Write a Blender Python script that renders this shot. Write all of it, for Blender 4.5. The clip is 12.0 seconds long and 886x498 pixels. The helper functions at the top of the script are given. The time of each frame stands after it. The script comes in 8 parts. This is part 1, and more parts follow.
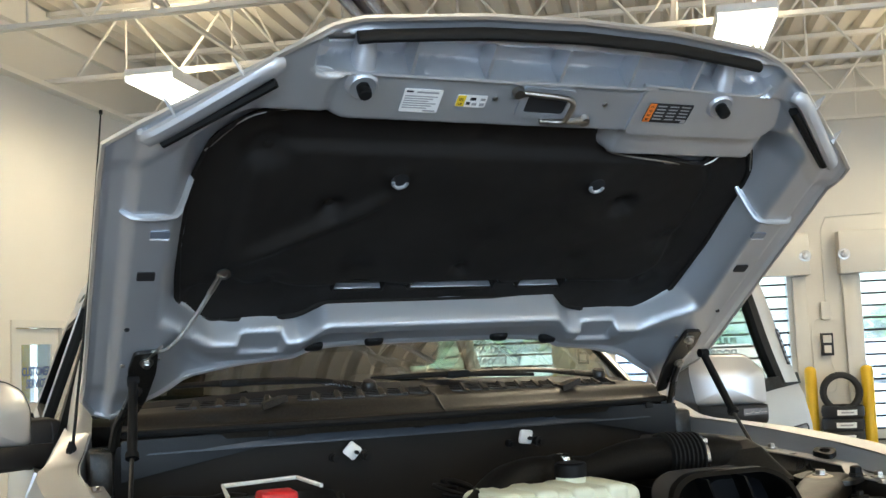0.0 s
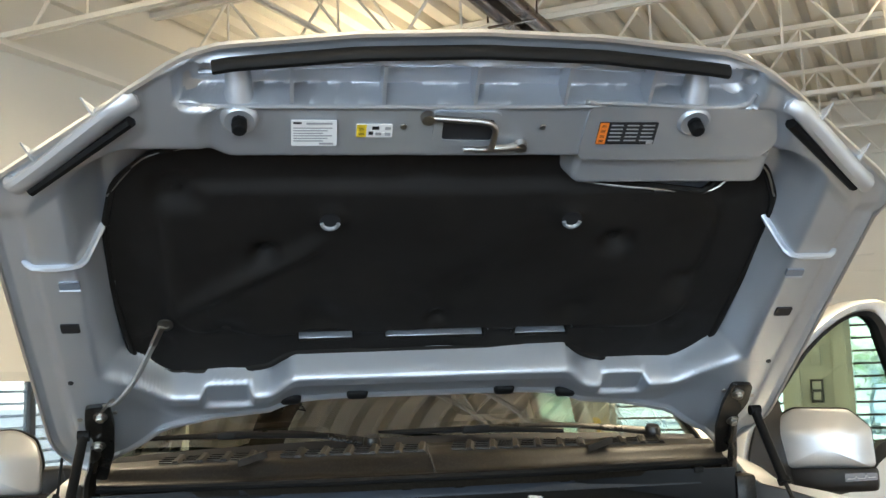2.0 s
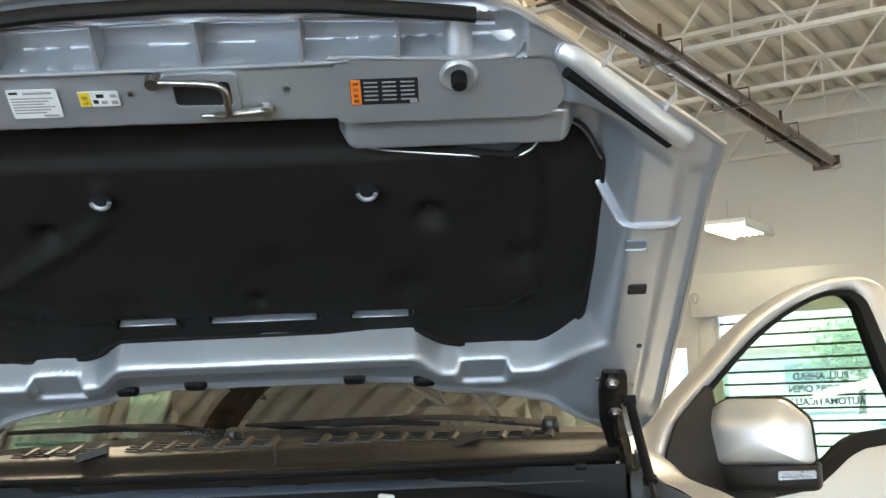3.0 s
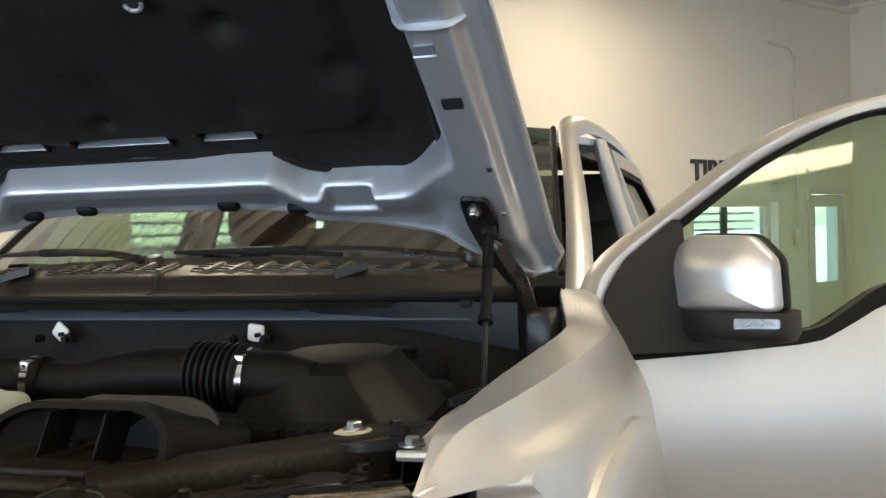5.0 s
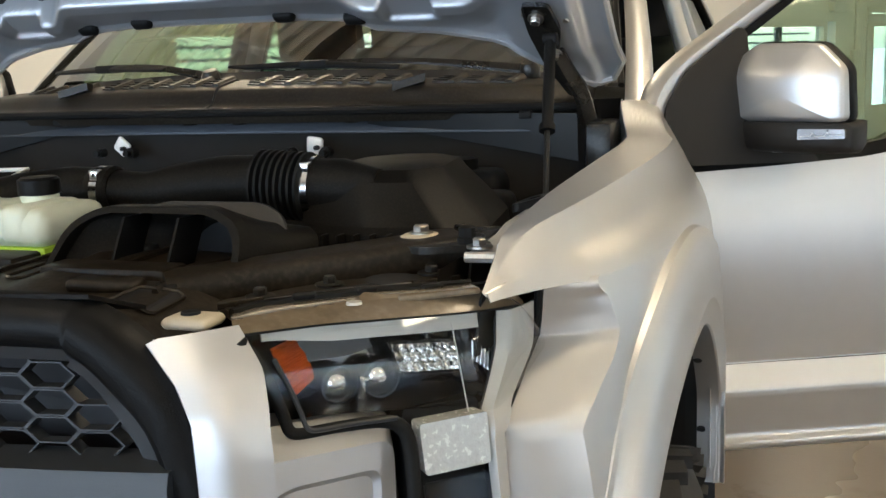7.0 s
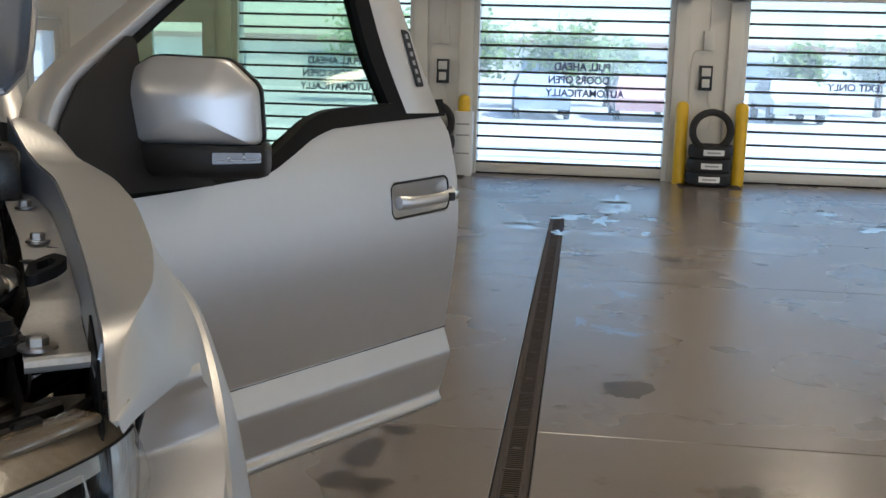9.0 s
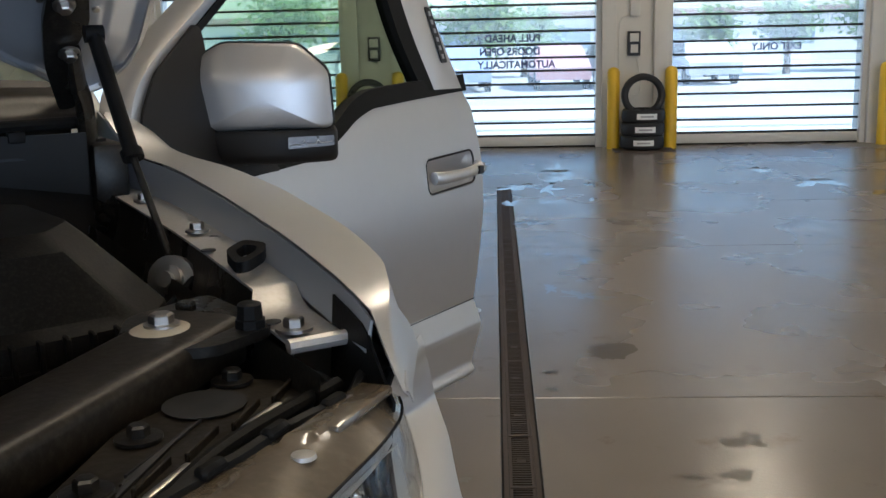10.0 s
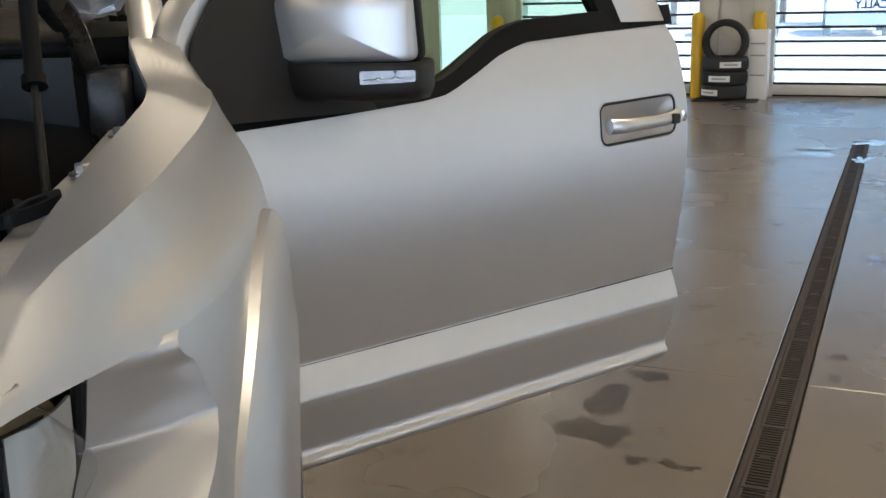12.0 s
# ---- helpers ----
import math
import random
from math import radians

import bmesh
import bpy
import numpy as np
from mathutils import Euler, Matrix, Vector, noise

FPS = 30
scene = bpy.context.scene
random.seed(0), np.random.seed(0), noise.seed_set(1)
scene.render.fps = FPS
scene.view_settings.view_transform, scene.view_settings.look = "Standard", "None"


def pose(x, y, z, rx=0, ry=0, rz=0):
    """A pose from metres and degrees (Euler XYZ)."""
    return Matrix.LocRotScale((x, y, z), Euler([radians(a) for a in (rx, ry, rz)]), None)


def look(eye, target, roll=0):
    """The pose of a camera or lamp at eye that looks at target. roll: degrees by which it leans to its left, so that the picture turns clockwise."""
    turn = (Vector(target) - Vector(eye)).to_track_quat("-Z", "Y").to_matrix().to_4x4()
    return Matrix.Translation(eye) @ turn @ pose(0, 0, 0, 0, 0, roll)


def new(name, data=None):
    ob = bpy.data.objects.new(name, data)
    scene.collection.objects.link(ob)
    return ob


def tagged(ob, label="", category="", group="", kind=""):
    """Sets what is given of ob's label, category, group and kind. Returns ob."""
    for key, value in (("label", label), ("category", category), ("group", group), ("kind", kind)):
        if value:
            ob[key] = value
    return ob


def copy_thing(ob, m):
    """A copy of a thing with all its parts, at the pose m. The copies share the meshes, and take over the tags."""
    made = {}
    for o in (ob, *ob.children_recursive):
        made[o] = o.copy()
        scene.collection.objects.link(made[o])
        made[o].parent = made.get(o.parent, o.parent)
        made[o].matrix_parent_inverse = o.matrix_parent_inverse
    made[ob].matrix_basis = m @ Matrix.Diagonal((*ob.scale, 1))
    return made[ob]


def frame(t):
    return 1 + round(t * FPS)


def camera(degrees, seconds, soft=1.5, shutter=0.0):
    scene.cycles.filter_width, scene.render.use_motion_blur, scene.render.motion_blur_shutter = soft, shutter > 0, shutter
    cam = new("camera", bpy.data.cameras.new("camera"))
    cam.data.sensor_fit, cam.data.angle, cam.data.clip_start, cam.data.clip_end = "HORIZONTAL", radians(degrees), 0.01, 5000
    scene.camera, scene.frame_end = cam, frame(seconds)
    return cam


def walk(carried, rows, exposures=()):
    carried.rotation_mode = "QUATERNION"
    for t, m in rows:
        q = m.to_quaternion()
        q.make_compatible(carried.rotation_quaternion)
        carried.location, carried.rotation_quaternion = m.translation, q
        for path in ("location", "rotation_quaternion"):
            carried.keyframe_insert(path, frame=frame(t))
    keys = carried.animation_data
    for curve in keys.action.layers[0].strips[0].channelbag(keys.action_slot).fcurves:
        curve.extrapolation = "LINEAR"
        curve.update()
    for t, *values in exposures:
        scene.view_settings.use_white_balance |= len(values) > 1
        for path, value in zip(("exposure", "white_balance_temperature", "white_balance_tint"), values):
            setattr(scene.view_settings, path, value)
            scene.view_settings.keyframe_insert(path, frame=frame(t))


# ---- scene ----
from functools import lru_cache

cam = camera(45.5, 12.0)
PATH = [
    (0, (-0.995, -2.429, 1.693), (-0.237, -0.586, 1.866), -2.3),
    (0.5, (-0.998, -2.42, 1.696), (-0.252, -0.573, 1.87), -2.3),
    (1, (-0.881, -2.41, 1.701), (-0.255, -0.519, 1.872), -2.7),
    (1.5, (-0.607, -2.45, 1.716), (-0.187, -0.507, 1.935), -2.5),
    (2, (-0.323, -2.364, 1.721), (-0.027, -0.402, 1.97), -1.9),
    (2.5, (-0.001, -2.248, 1.705), (0.205, -0.274, 1.953), -2.2),
    (3, (0.337, -2.227, 1.693), (0.371, -0.242, 1.936), -2.3),
    (3.2, (0.452, -2.216, 1.683), (0.402, -0.229, 1.91), -1.8),
    (4.8, (1.176, -1.917, 1.643), (0.63, 0.007, 1.673), -1.4),
    (5, (1.225, -1.905, 1.638), (0.65, 0.01, 1.602), -1.5),
    (5.5, (1.259, -1.9, 1.617), (0.638, -0.008, 1.433), -2.4),
    (6, (1.251, -1.878, 1.613), (0.66, 0.017, 1.369), -2.0),
    (6.5, (1.227, -1.889, 1.606), (0.633, -0.004, 1.298), -2.1),
    (7, (1.195, -1.917, 1.606), (0.543, -0.06, 1.25), -2.0),
    (7.5, (1.1, -1.896, 1.594), (0.839, 0.051, 1.218), -1.2),
    (7.6, (1.06, -1.877, 1.586), (0.942, 0.083, 1.207), -0.7),
    (9.3, (0.605, -1.537, 1.63), (1.511, 0.206, 1.256), 0.6),
    (9.5, (0.523, -1.512, 1.627), (1.453, 0.215, 1.239), -0.2),
    (10, (0.425, -1.484, 1.624), (1.408, 0.21, 1.222), -1.3),
    (10.5, (0.44, -1.482, 1.626), (1.308, 0.272, 1.211), -1.6),
    (11, (0.606, -1.491, 1.614), (1.206, 0.375, 1.219), -2.0),
    (11.5, (0.805, -1.481, 1.609), (1.196, 0.429, 1.165), -2.0),
    (12, (1.014, -1.368, 1.574), (1.328, 0.546, 1.085), -1.7),
]
EXPOSURES = [(0.0, 2.05, 5500, 5), (2.0, 2.25, 5700, 5), (3.0, 2.4, 5750, 4), (5.0, 2.15, 5650, 7), (7.6, 2.1, 5600, 8), (9.3, 1.06, 5280, 11), (10.2, 1.06, 5250, 11), (11.0, 1.30, 5380, 11), (11.5, 1.37, 5400, 11), (12.0, 1.54, 5400, 11)]
walk(cam, [(t, look(eye, target, roll)) for t, eye, target, roll in PATH], EXPOSURES)
LAMP_W, DAY_W = 17.0, 58.0

# ---- light ----
world = bpy.data.worlds.new("sky")
scene.world = world
world.use_nodes = True
wn = world.node_tree
sky = wn.nodes.new("ShaderNodeTexSky")
sky.sky_type, sky.sun_disc = "NISHITA", False
sky.sun_elevation, sky.sun_rotation = radians(48), radians(140)
wn.nodes["Background"].inputs["Strength"].default_value = 0.15
wn.links.new(sky.outputs[0], wn.nodes["Background"].inputs["Color"])
sun = new("sun", bpy.data.lights.new("sun", "SUN"))
sun.data.energy, sun.data.angle, sun.data.color = 5.0, radians(0.5), (1.0, 0.95, 0.87)
sun.matrix_world = pose(0, 0, 20, 42, 0, 40)

# the hall stands turned against the truck: hall x along the exit doors, hall y towards them
HALL = pose(0, 0, 0, 0, 0, -33.1)
WEST, EAST, SOUTH, NORTH, TOP = -6.0, 14.5, -10.0, 13.9, 5.55


# ---- materials ----
def mat(name, col, rough=0.5, metal=0.0, var=0.12, scale=6.0, bump=0.0, bscale=80.0, coat=0.0, rvar=0.1, dust=0.0, island=0.0, trans=0.0, ior=1.45, spec=0.5):
    m = bpy.data.materials.new(name)
    m.use_nodes = True
    nt = m.node_tree
    p = nt.nodes["Principled BSDF"]
    p.inputs["Metallic"].default_value = metal
    p.inputs["Coat Weight"].default_value = coat
    p.inputs["Coat Roughness"].default_value = 0.08
    p.inputs["Transmission Weight"].default_value = trans
    p.inputs["IOR"].default_value = ior
    p.inputs["Specular IOR Level"].default_value = spec
    tc = nt.nodes.new("ShaderNodeTexCoord")
    big, fine = nt.nodes.new("ShaderNodeTexNoise"), nt.nodes.new("ShaderNodeTexNoise")
    for n, s, d in ((big, scale, 4), (fine, bscale, 3)):
        n.inputs["Scale"].default_value, n.inputs["Detail"].default_value = s, d
        nt.links.new(tc.outputs["Object"], n.inputs["Vector"])
    ramp = nt.nodes.new("ShaderNodeMix")
    ramp.data_type = "RGBA"
    ramp.inputs[6].default_value = (*[c * (1 - var) for c in col], 1)
    ramp.inputs[7].default_value = (*[min(1, c * (1 + var)) for c in col], 1)
    nt.links.new(big.outputs["Fac"], ramp.inputs[0])
    out = ramp.outputs[2]
    if dust:
        d = nt.nodes.new("ShaderNodeMix")
        d.data_type = "RGBA"
        mr = nt.nodes.new("ShaderNodeMapRange")
        mr.inputs[1].default_value, mr.inputs[2].default_value, mr.inputs[4].default_value = 0.45, 0.75, dust
        nt.links.new(fine.outputs["Fac"], mr.inputs[0])
        nt.links.new(mr.outputs[0], d.inputs[0])
        nt.links.new(out, d.inputs[6])
        d.inputs[7].default_value = (0.30, 0.25, 0.18, 1)
        out = d.outputs[2]
    if island:
        oi = nt.nodes.new("ShaderNodeObjectInfo")
        hv = nt.nodes.new("ShaderNodeHueSaturation")
        mr = nt.nodes.new("ShaderNodeMapRange")
        mr.inputs[3].default_value, mr.inputs[4].default_value = 1 - island, 1 + island
        nt.links.new(oi.outputs["Random"], mr.inputs[0])
        nt.links.new(mr.outputs[0], hv.inputs["Value"])
        nt.links.new(out, hv.inputs["Color"])
        out = hv.outputs[0]
    nt.links.new(out, p.inputs["Base Color"])
    rr = nt.nodes.new("ShaderNodeMapRange")
    rr.inputs[3].default_value, rr.inputs[4].default_value = max(0, rough - rvar), min(1, rough + rvar)
    nt.links.new(big.outputs["Fac"], rr.inputs[0])
    nt.links.new(rr.outputs[0], p.inputs["Roughness"])
    if bump:
        b = nt.nodes.new("ShaderNodeBump")
        b.inputs["Strength"].default_value, b.inputs["Distance"].default_value = 1.0, bump
        nt.links.new(fine.outputs["Fac"], b.inputs["Height"])
        nt.links.new(b.outputs[0], p.inputs["Normal"])
    return m


def glow(name, col, strength):
    m = bpy.data.materials.new(name)
    m.use_nodes = True
    p = m.node_tree.nodes["Principled BSDF"]
    p.inputs["Base Color"].default_value = (*col, 1)
    p.inputs["Emission Color"].default_value = (*col, 1)
    p.inputs["Emission Strength"].default_value = strength
    return m


def pane(name, tint, gloss=1.0, rough=0.0, haze=0.0):
    """Thin clear sheet: see-through with a tint, mirror-like by Fresnel."""
    m = bpy.data.materials.new(name)
    m.use_nodes = True
    nt = m.node_tree
    nt.nodes.remove(nt.nodes["Principled BSDF"])
    t, g, mx = nt.nodes.new("ShaderNodeBsdfTransparent"), nt.nodes.new("ShaderNodeBsdfGlossy"), nt.nodes.new("ShaderNodeMixShader")
    lw = nt.nodes.new("ShaderNodeLayerWeight")
    lw.inputs["Blend"].default_value = 0.5
    fr, mul = nt.nodes.new("ShaderNodeMath"), nt.nodes.new("ShaderNodeMath")
    fr.operation, mul.operation, mul.use_clamp = "POWER", "MULTIPLY_ADD", True
    fr.inputs[1].default_value = 4.0
    mul.inputs[1].default_value, mul.inputs[2].default_value = 0.9, 0.045 * gloss
    nt.links.new(lw.outputs["Facing"], fr.inputs[0])
    t.inputs["Color"].default_value = (*tint, 1)
    g.inputs["Roughness"].default_value = rough
    nt.links.new(fr.outputs[0], mul.inputs[0])
    nt.links.new(mul.outputs[0], mx.inputs[0])
    body = t.outputs[0]
    if haze:
        tr, m2 = nt.nodes.new("ShaderNodeBsdfTranslucent"), nt.nodes.new("ShaderNodeMixShader")
        tr.inputs["Color"].default_value = (0.92, 0.95, 0.93, 1)
        m2.inputs[0].default_value = haze
        nt.links.new(t.outputs[0], m2.inputs[1])
        nt.links.new(tr.outputs[0], m2.inputs[2])
        body = m2.outputs[0]
    nt.links.new(body, mx.inputs[1])
    nt.links.new(g.outputs[0], mx.inputs[2])
    nt.links.new(mx.outputs[0], nt.nodes["Material Output"].inputs["Surface"])
    return m


SILVER = mat("silver_paint", (0.56, 0.56, 0.565), 0.42, 0.86, 0.03, 30, 0.00003, 900, 0.15, 0.03)
# same silver under the bonnet, with the bluish daylight put into its colour
INNER = mat("daylit_inner_silver", (0.51, 0.535, 0.575), 0.42, 0.68, 0.04, 9, 0.00005, 400, 0.2, 0.05)
FLANGE = mat("dusty_silver_paint", (0.50, 0.49, 0.47), 0.45, 0.6, 0.08, 12, 0.0001, 200, 0.1, 0.1, 0.25)
PLASTIC = mat("black_plastic", (0.006, 0.006, 0.0062), 0.45, 0, 0.2, 14, 0.0003, 500, 0, 0.1, spec=0.12)
DUSTY = mat("dusty_black_plastic", (0.005, 0.0047, 0.0043), 0.48, 0, 0.3, 6, 0.0002, 300, 0, 0.12, 0.03, spec=0.10)
SAILBLACK = mat("grained_black_trim", (0.013, 0.0115, 0.0105), 0.48, 0, 0.15, 20, 0.0003, 700, 0, 0.08, spec=0.35)
RUBBER = mat("black_rubber", (0.008, 0.008, 0.008), 0.55, 0, 0.2, 20, 0.0003, 300, spec=0.16)
FELT = mat("black_felt", (0.0125, 0.0110, 0.0096), 0.66, 0, 0.35, 7, 0.0008, 500, spec=0.22)
BLACKMETAL = mat("black_metal", (0.0085, 0.0078, 0.0068), 0.30, 0, 0.3, 9, 0.0003, 160, 0, 0.16, 0.06, spec=0.42)
CHROME = mat("bright_metal", (0.75, 0.75, 0.74), 0.16, 1.0, 0.05, 30)
STEEL = mat("steel", (0.42, 0.40, 0.37), 0.34, 1.0, 0.1, 30, 0.0002, 300)
DARKGREY = mat("dark_grey_paint", (0.024, 0.026, 0.029), 0.4, 0.1, 0.1, 20, 0.0002, 600)
WHITEPLAST = mat("white_plastic", (0.75, 0.75, 0.73), 0.4, 0, 0.05, 20)
TANK = mat("milky_plastic", (0.62, 0.66, 0.55), 0.4, 0, 0.1, 18, 0.0004, 60)
COOLANT = mat("green_coolant", (0.35, 0.55, 0.03), 0.35, 0, 0.1, 20)
AMBER = mat("amber_plastic", (0.58, 0.10, 0.008), 0.2, 0, 0.15, 90, 0.0008, 250, 0.6)
RED = mat("red_plastic", (0.55, 0.02, 0.02), 0.4, 0, 0.1, 20)
WHITE = mat("white_label", (0.78, 0.78, 0.77), 0.45, 0, 0.03, 20)
GREYINK = mat("grey_ink", (0.35, 0.35, 0.36), 0.5)
YELLOW = mat("yellow_label", (0.75, 0.55, 0.03), 0.45, 0, 0.03, 20)
ORANGE = mat("orange_label", (0.80, 0.22, 0.03), 0.45, 0, 0.03, 20)
INK = mat("black_ink", (0.015, 0.015, 0.017), 0.5, 0, 0.05, 20)
SCREEN = pane("windscreen_glass", (0.46, 0.55, 0.42), 5.6)
SIDEGLASS = pane("side_glass", (0.74, 0.82, 0.70), 0.3)
CLEAR = pane("clear_lens", (0.93, 0.94, 0.93), 0.8)
GLOSSBLACK = mat("gloss_black", (0.006, 0.006, 0.007), 0.12, 0, 0.1, 10, coat=0.3)
LAMPTRIM = mat("pale_grey_lamp_trim", (0.42, 0.42, 0.41), 0.35, 0.2, 0.05, 10)
BAYDUST = mat("dusty_brown_black_plastic", (0.012, 0.0090, 0.0058), 0.42, 0, 0.5, 8, 0.0004, 120, 0, 0.15, 0.07, spec=0.3)
COWLDUST = mat("dusty_ochre_black_cowl", (0.013, 0.0102, 0.0072), 0.42, 0, 0.5, 10, 0.0003, 160, 0, 0.14, 0.05, spec=0.35)
# the silver inner paint as it looks in shade, darkness put into the colour
BAYSHADE = mat("shaded_silver_bay_paint", (0.036, 0.042, 0.053), 0.42, 0.4, 0.12, 9, 0.00008, 300)
CREAM = mat("dusty_cream_plastic", (0.42, 0.37, 0.28), 0.45, 0, 0.15, 25, 0.0003, 200, dust=0.2)
DOORGLASS = pane("door_glass", (0.92, 0.96, 0.95), 0.8, 0.0, 0.16)
SEAT = mat("black_cloth", (0.012, 0.012, 0.013), 0.8, 0, 0.2, 30, 0.001, 300)
WALL = mat("cream_wall_paint", (0.68, 0.652, 0.585), 0.6, 0, 0.05, 0.8, 0.0006, 150)
ROOFWHITE = mat("white_roof_paint", (0.74, 0.71, 0.64), 0.55, 0, 0.06, 1.5, 0.0005, 60)
DECK = mat("white_deck_paint", (0.70, 0.66, 0.57), 0.55, 0, 0.08, 1.2)
# inner paint of the cowl sides, its deeper shade put into the colour
PANELSHADE = mat("shaded_bay_panel_paint", (0.015, 0.017, 0.020), 0.45, 0.2, 0.2, 9, 0.00008, 300)
FRAMEGREY = mat("pale_door_frame", (0.62, 0.60, 0.54), 0.45, 0.1, 0.06, 3, 0.0003, 80)
RAIL = mat("dark_brown_rail", (0.13, 0.09, 0.065), 0.24, 0.75, 0.15, 6)
BOLLARD = mat("yellow_bollard_paint", (0.72, 0.46, 0.01), 0.4, 0, 0.1, 5, 0.0006, 40)
TYRE = mat("tyre_rubber", (0.022, 0.022, 0.023), 0.7, 0, 0.2, 12, 0.0008, 150)
GRATE = mat("iron_grate", (0.055, 0.040, 0.030), 0.65, 0.2, 0.3, 12, 0.0008, 90)
DARKPIT = mat("dark_pit", (0.012, 0.011, 0.01), 0.9)
BLUESIGN = mat("blue_sign", (0.01, 0.07, 0.26), 0.3, 0, 0.25, 1.2, coat=0.5)
STAIN = mat("damp_stain", (0.070, 0.050, 0.025), 0.34, 0, 0.4, 20, 0.0004, 60)
LAMPGLOW = glow("lamp_tube_glow", (1.0, 0.86, 0.62), 4)


def concrete():
    """Sealed concrete: mottled, worn, half polished."""
    m = mat("sealed_concrete", (0.192, 0.162, 0.132), 0.265, 0, 0.24, 0.55, 0.0006, 60, 0.0, 0.14, spec=0.95)
    nt = m.node_tree
    p = nt.nodes["Principled BSDF"]
    base = p.inputs["Base Color"].links[0].from_socket
    tc = next(n for n in nt.nodes if n.type == "TEX_COORD")
    big = nt.nodes.new("ShaderNodeTexNoise")
    big.inputs["Scale"].default_value, big.inputs["Detail"].default_value, big.inputs["Roughness"].default_value = 3.2, 9, 0.62
    mr = nt.nodes.new("ShaderNodeMapRange")
    mr.inputs[1].default_value, mr.inputs[2].default_value = 0.60, 0.70
    mr.inputs[3].default_value, mr.inputs[4].default_value = 0.0, 0.5
    mx = nt.nodes.new("ShaderNodeMix")
    mx.data_type = "RGBA"
    mx.inputs[7].default_value = (0.085, 0.062, 0.038, 1)
    nt.links.new(tc.outputs["Object"], big.inputs["Vector"])
    nt.links.new(big.outputs["Fac"], mr.inputs[0])
    nt.links.new(mr.outputs[0], mx.inputs[0])
    nt.links.new(base, mx.inputs[6])
    nt.links.new(mx.outputs[2], p.inputs["Base Color"])
    return m


CONCRETE = concrete()


# ---- builders ----
def thing(name, label, category, group="", kind=""):
    return tagged(new(name), label, category, group, kind)


def finish(name, bm, material, smooth=True, sharp=38):
    bmesh.ops.recalc_face_normals(bm, faces=bm.faces)
    me = bpy.data.meshes.new(name)
    bm.to_mesh(me)
    bm.free()
    for m in material if isinstance(material, (list, tuple)) else (material,):
        me.materials.append(m)
    if smooth:
        me.shade_smooth()
        me.set_sharp_from_angle(angle=radians(sharp))
    return me


def part(name, bm, material, parent=None, label="", smooth=True, sharp=38):
    ob = new(name, finish(name, bm, material, smooth, sharp))
    if parent:
        ob.parent = parent
    if label:
        ob["label"] = label
    return ob


def single(name, bm, material, label, category, group="", kind="", smooth=True):
    return tagged(part(name, bm, material, None, "", smooth), label, category, group, kind)


def BM():
    return bmesh.new()


def box(bm, x0, x1, y0, y1, z0, z1, bevel=0.0, seg=2, m=None):
    vs = bmesh.ops.create_cube(bm, size=1)["verts"]
    for v in vs:
        v.co = Vector(((x0 + x1) / 2 + v.co.x * (x1 - x0), (y0 + y1) / 2 + v.co.y * (y1 - y0), (z0 + z1) / 2 + v.co.z * (z1 - z0)))
    if bevel:
        es = list({e for v in vs for e in v.link_edges})
        r = bmesh.ops.bevel(bm, geom=es, offset=bevel, segments=seg, affect="EDGES", profile=0.5)
        vs = list({v for f in r["faces"] for v in f.verts} | {v for v in vs if v.is_valid})
    if m is not None:
        for v in vs:
            v.co = m @ v.co
    return vs


def frames_along(pts):
    pts = [Vector(p) for p in pts]
    out, ref = [], None
    for i, p in enumerate(pts):
        d = (pts[min(i + 1, len(pts) - 1)] - pts[max(i - 1, 0)]).normalized()
        if ref is None:
            ref = d.orthogonal().normalized()
        ref = (ref - d * ref.dot(d)).normalized()
        out.append((p, ref, d.cross(ref)))
    return out


def spline(pts, k=6):
    """Points of a smooth curve through pts."""
    pts = [Vector(p) for p in pts]
    q = [2 * pts[0] - pts[1], *pts, 2 * pts[-1] - pts[-2]]
    out = []
    for i in range(1, len(q) - 2):
        a, b, c, d = q[i - 1:i + 3]
        for j in range(k):
            t = j / k
            out.append(0.5 * (2 * b + (c - a) * t + (2 * a - 5 * b + 4 * c - d) * t * t + (3 * b - a - 3 * c + d) * t ** 3))
    return out + [pts[-1]]


def loft(bm, rings, closed=True, caps=True):
    vr = [[bm.verts.new(p) for p in r] for r in rings]
    n = len(vr[0])
    for a, b in zip(vr, vr[1:]):
        for i in range(n if closed else n - 1):
            bm.faces.new((a[i], a[(i + 1) % n], b[(i + 1) % n], b[i]))
    if caps and closed:
        bm.faces.new(vr[0][::-1])
        bm.faces.new(vr[-1])
    return vr


def tube(bm, pts, r, seg=10, flat=1.0, smooth=0):
    if smooth:
        pts = spline(pts, smooth)
    fr = frames_along(pts)
    rs = r if isinstance(r, (list, tuple)) else [r] * len(fr)
    if len(rs) != len(fr):
        rs = [np.interp(i / (len(fr) - 1), np.linspace(0, 1, len(rs)), rs) for i in range(len(fr))]
    loft(bm, [[p + (a * math.cos(2 * math.pi * i / seg) + b * math.sin(2 * math.pi * i / seg) * flat) * rr for i in range(seg)] for (p, a, b), rr in zip(fr, rs)])


def cyl(bm, p0, p1, r0, r1=None, seg=16):
    tube(bm, [p0, p1], [r0, r0 if r1 is None else r1], seg)


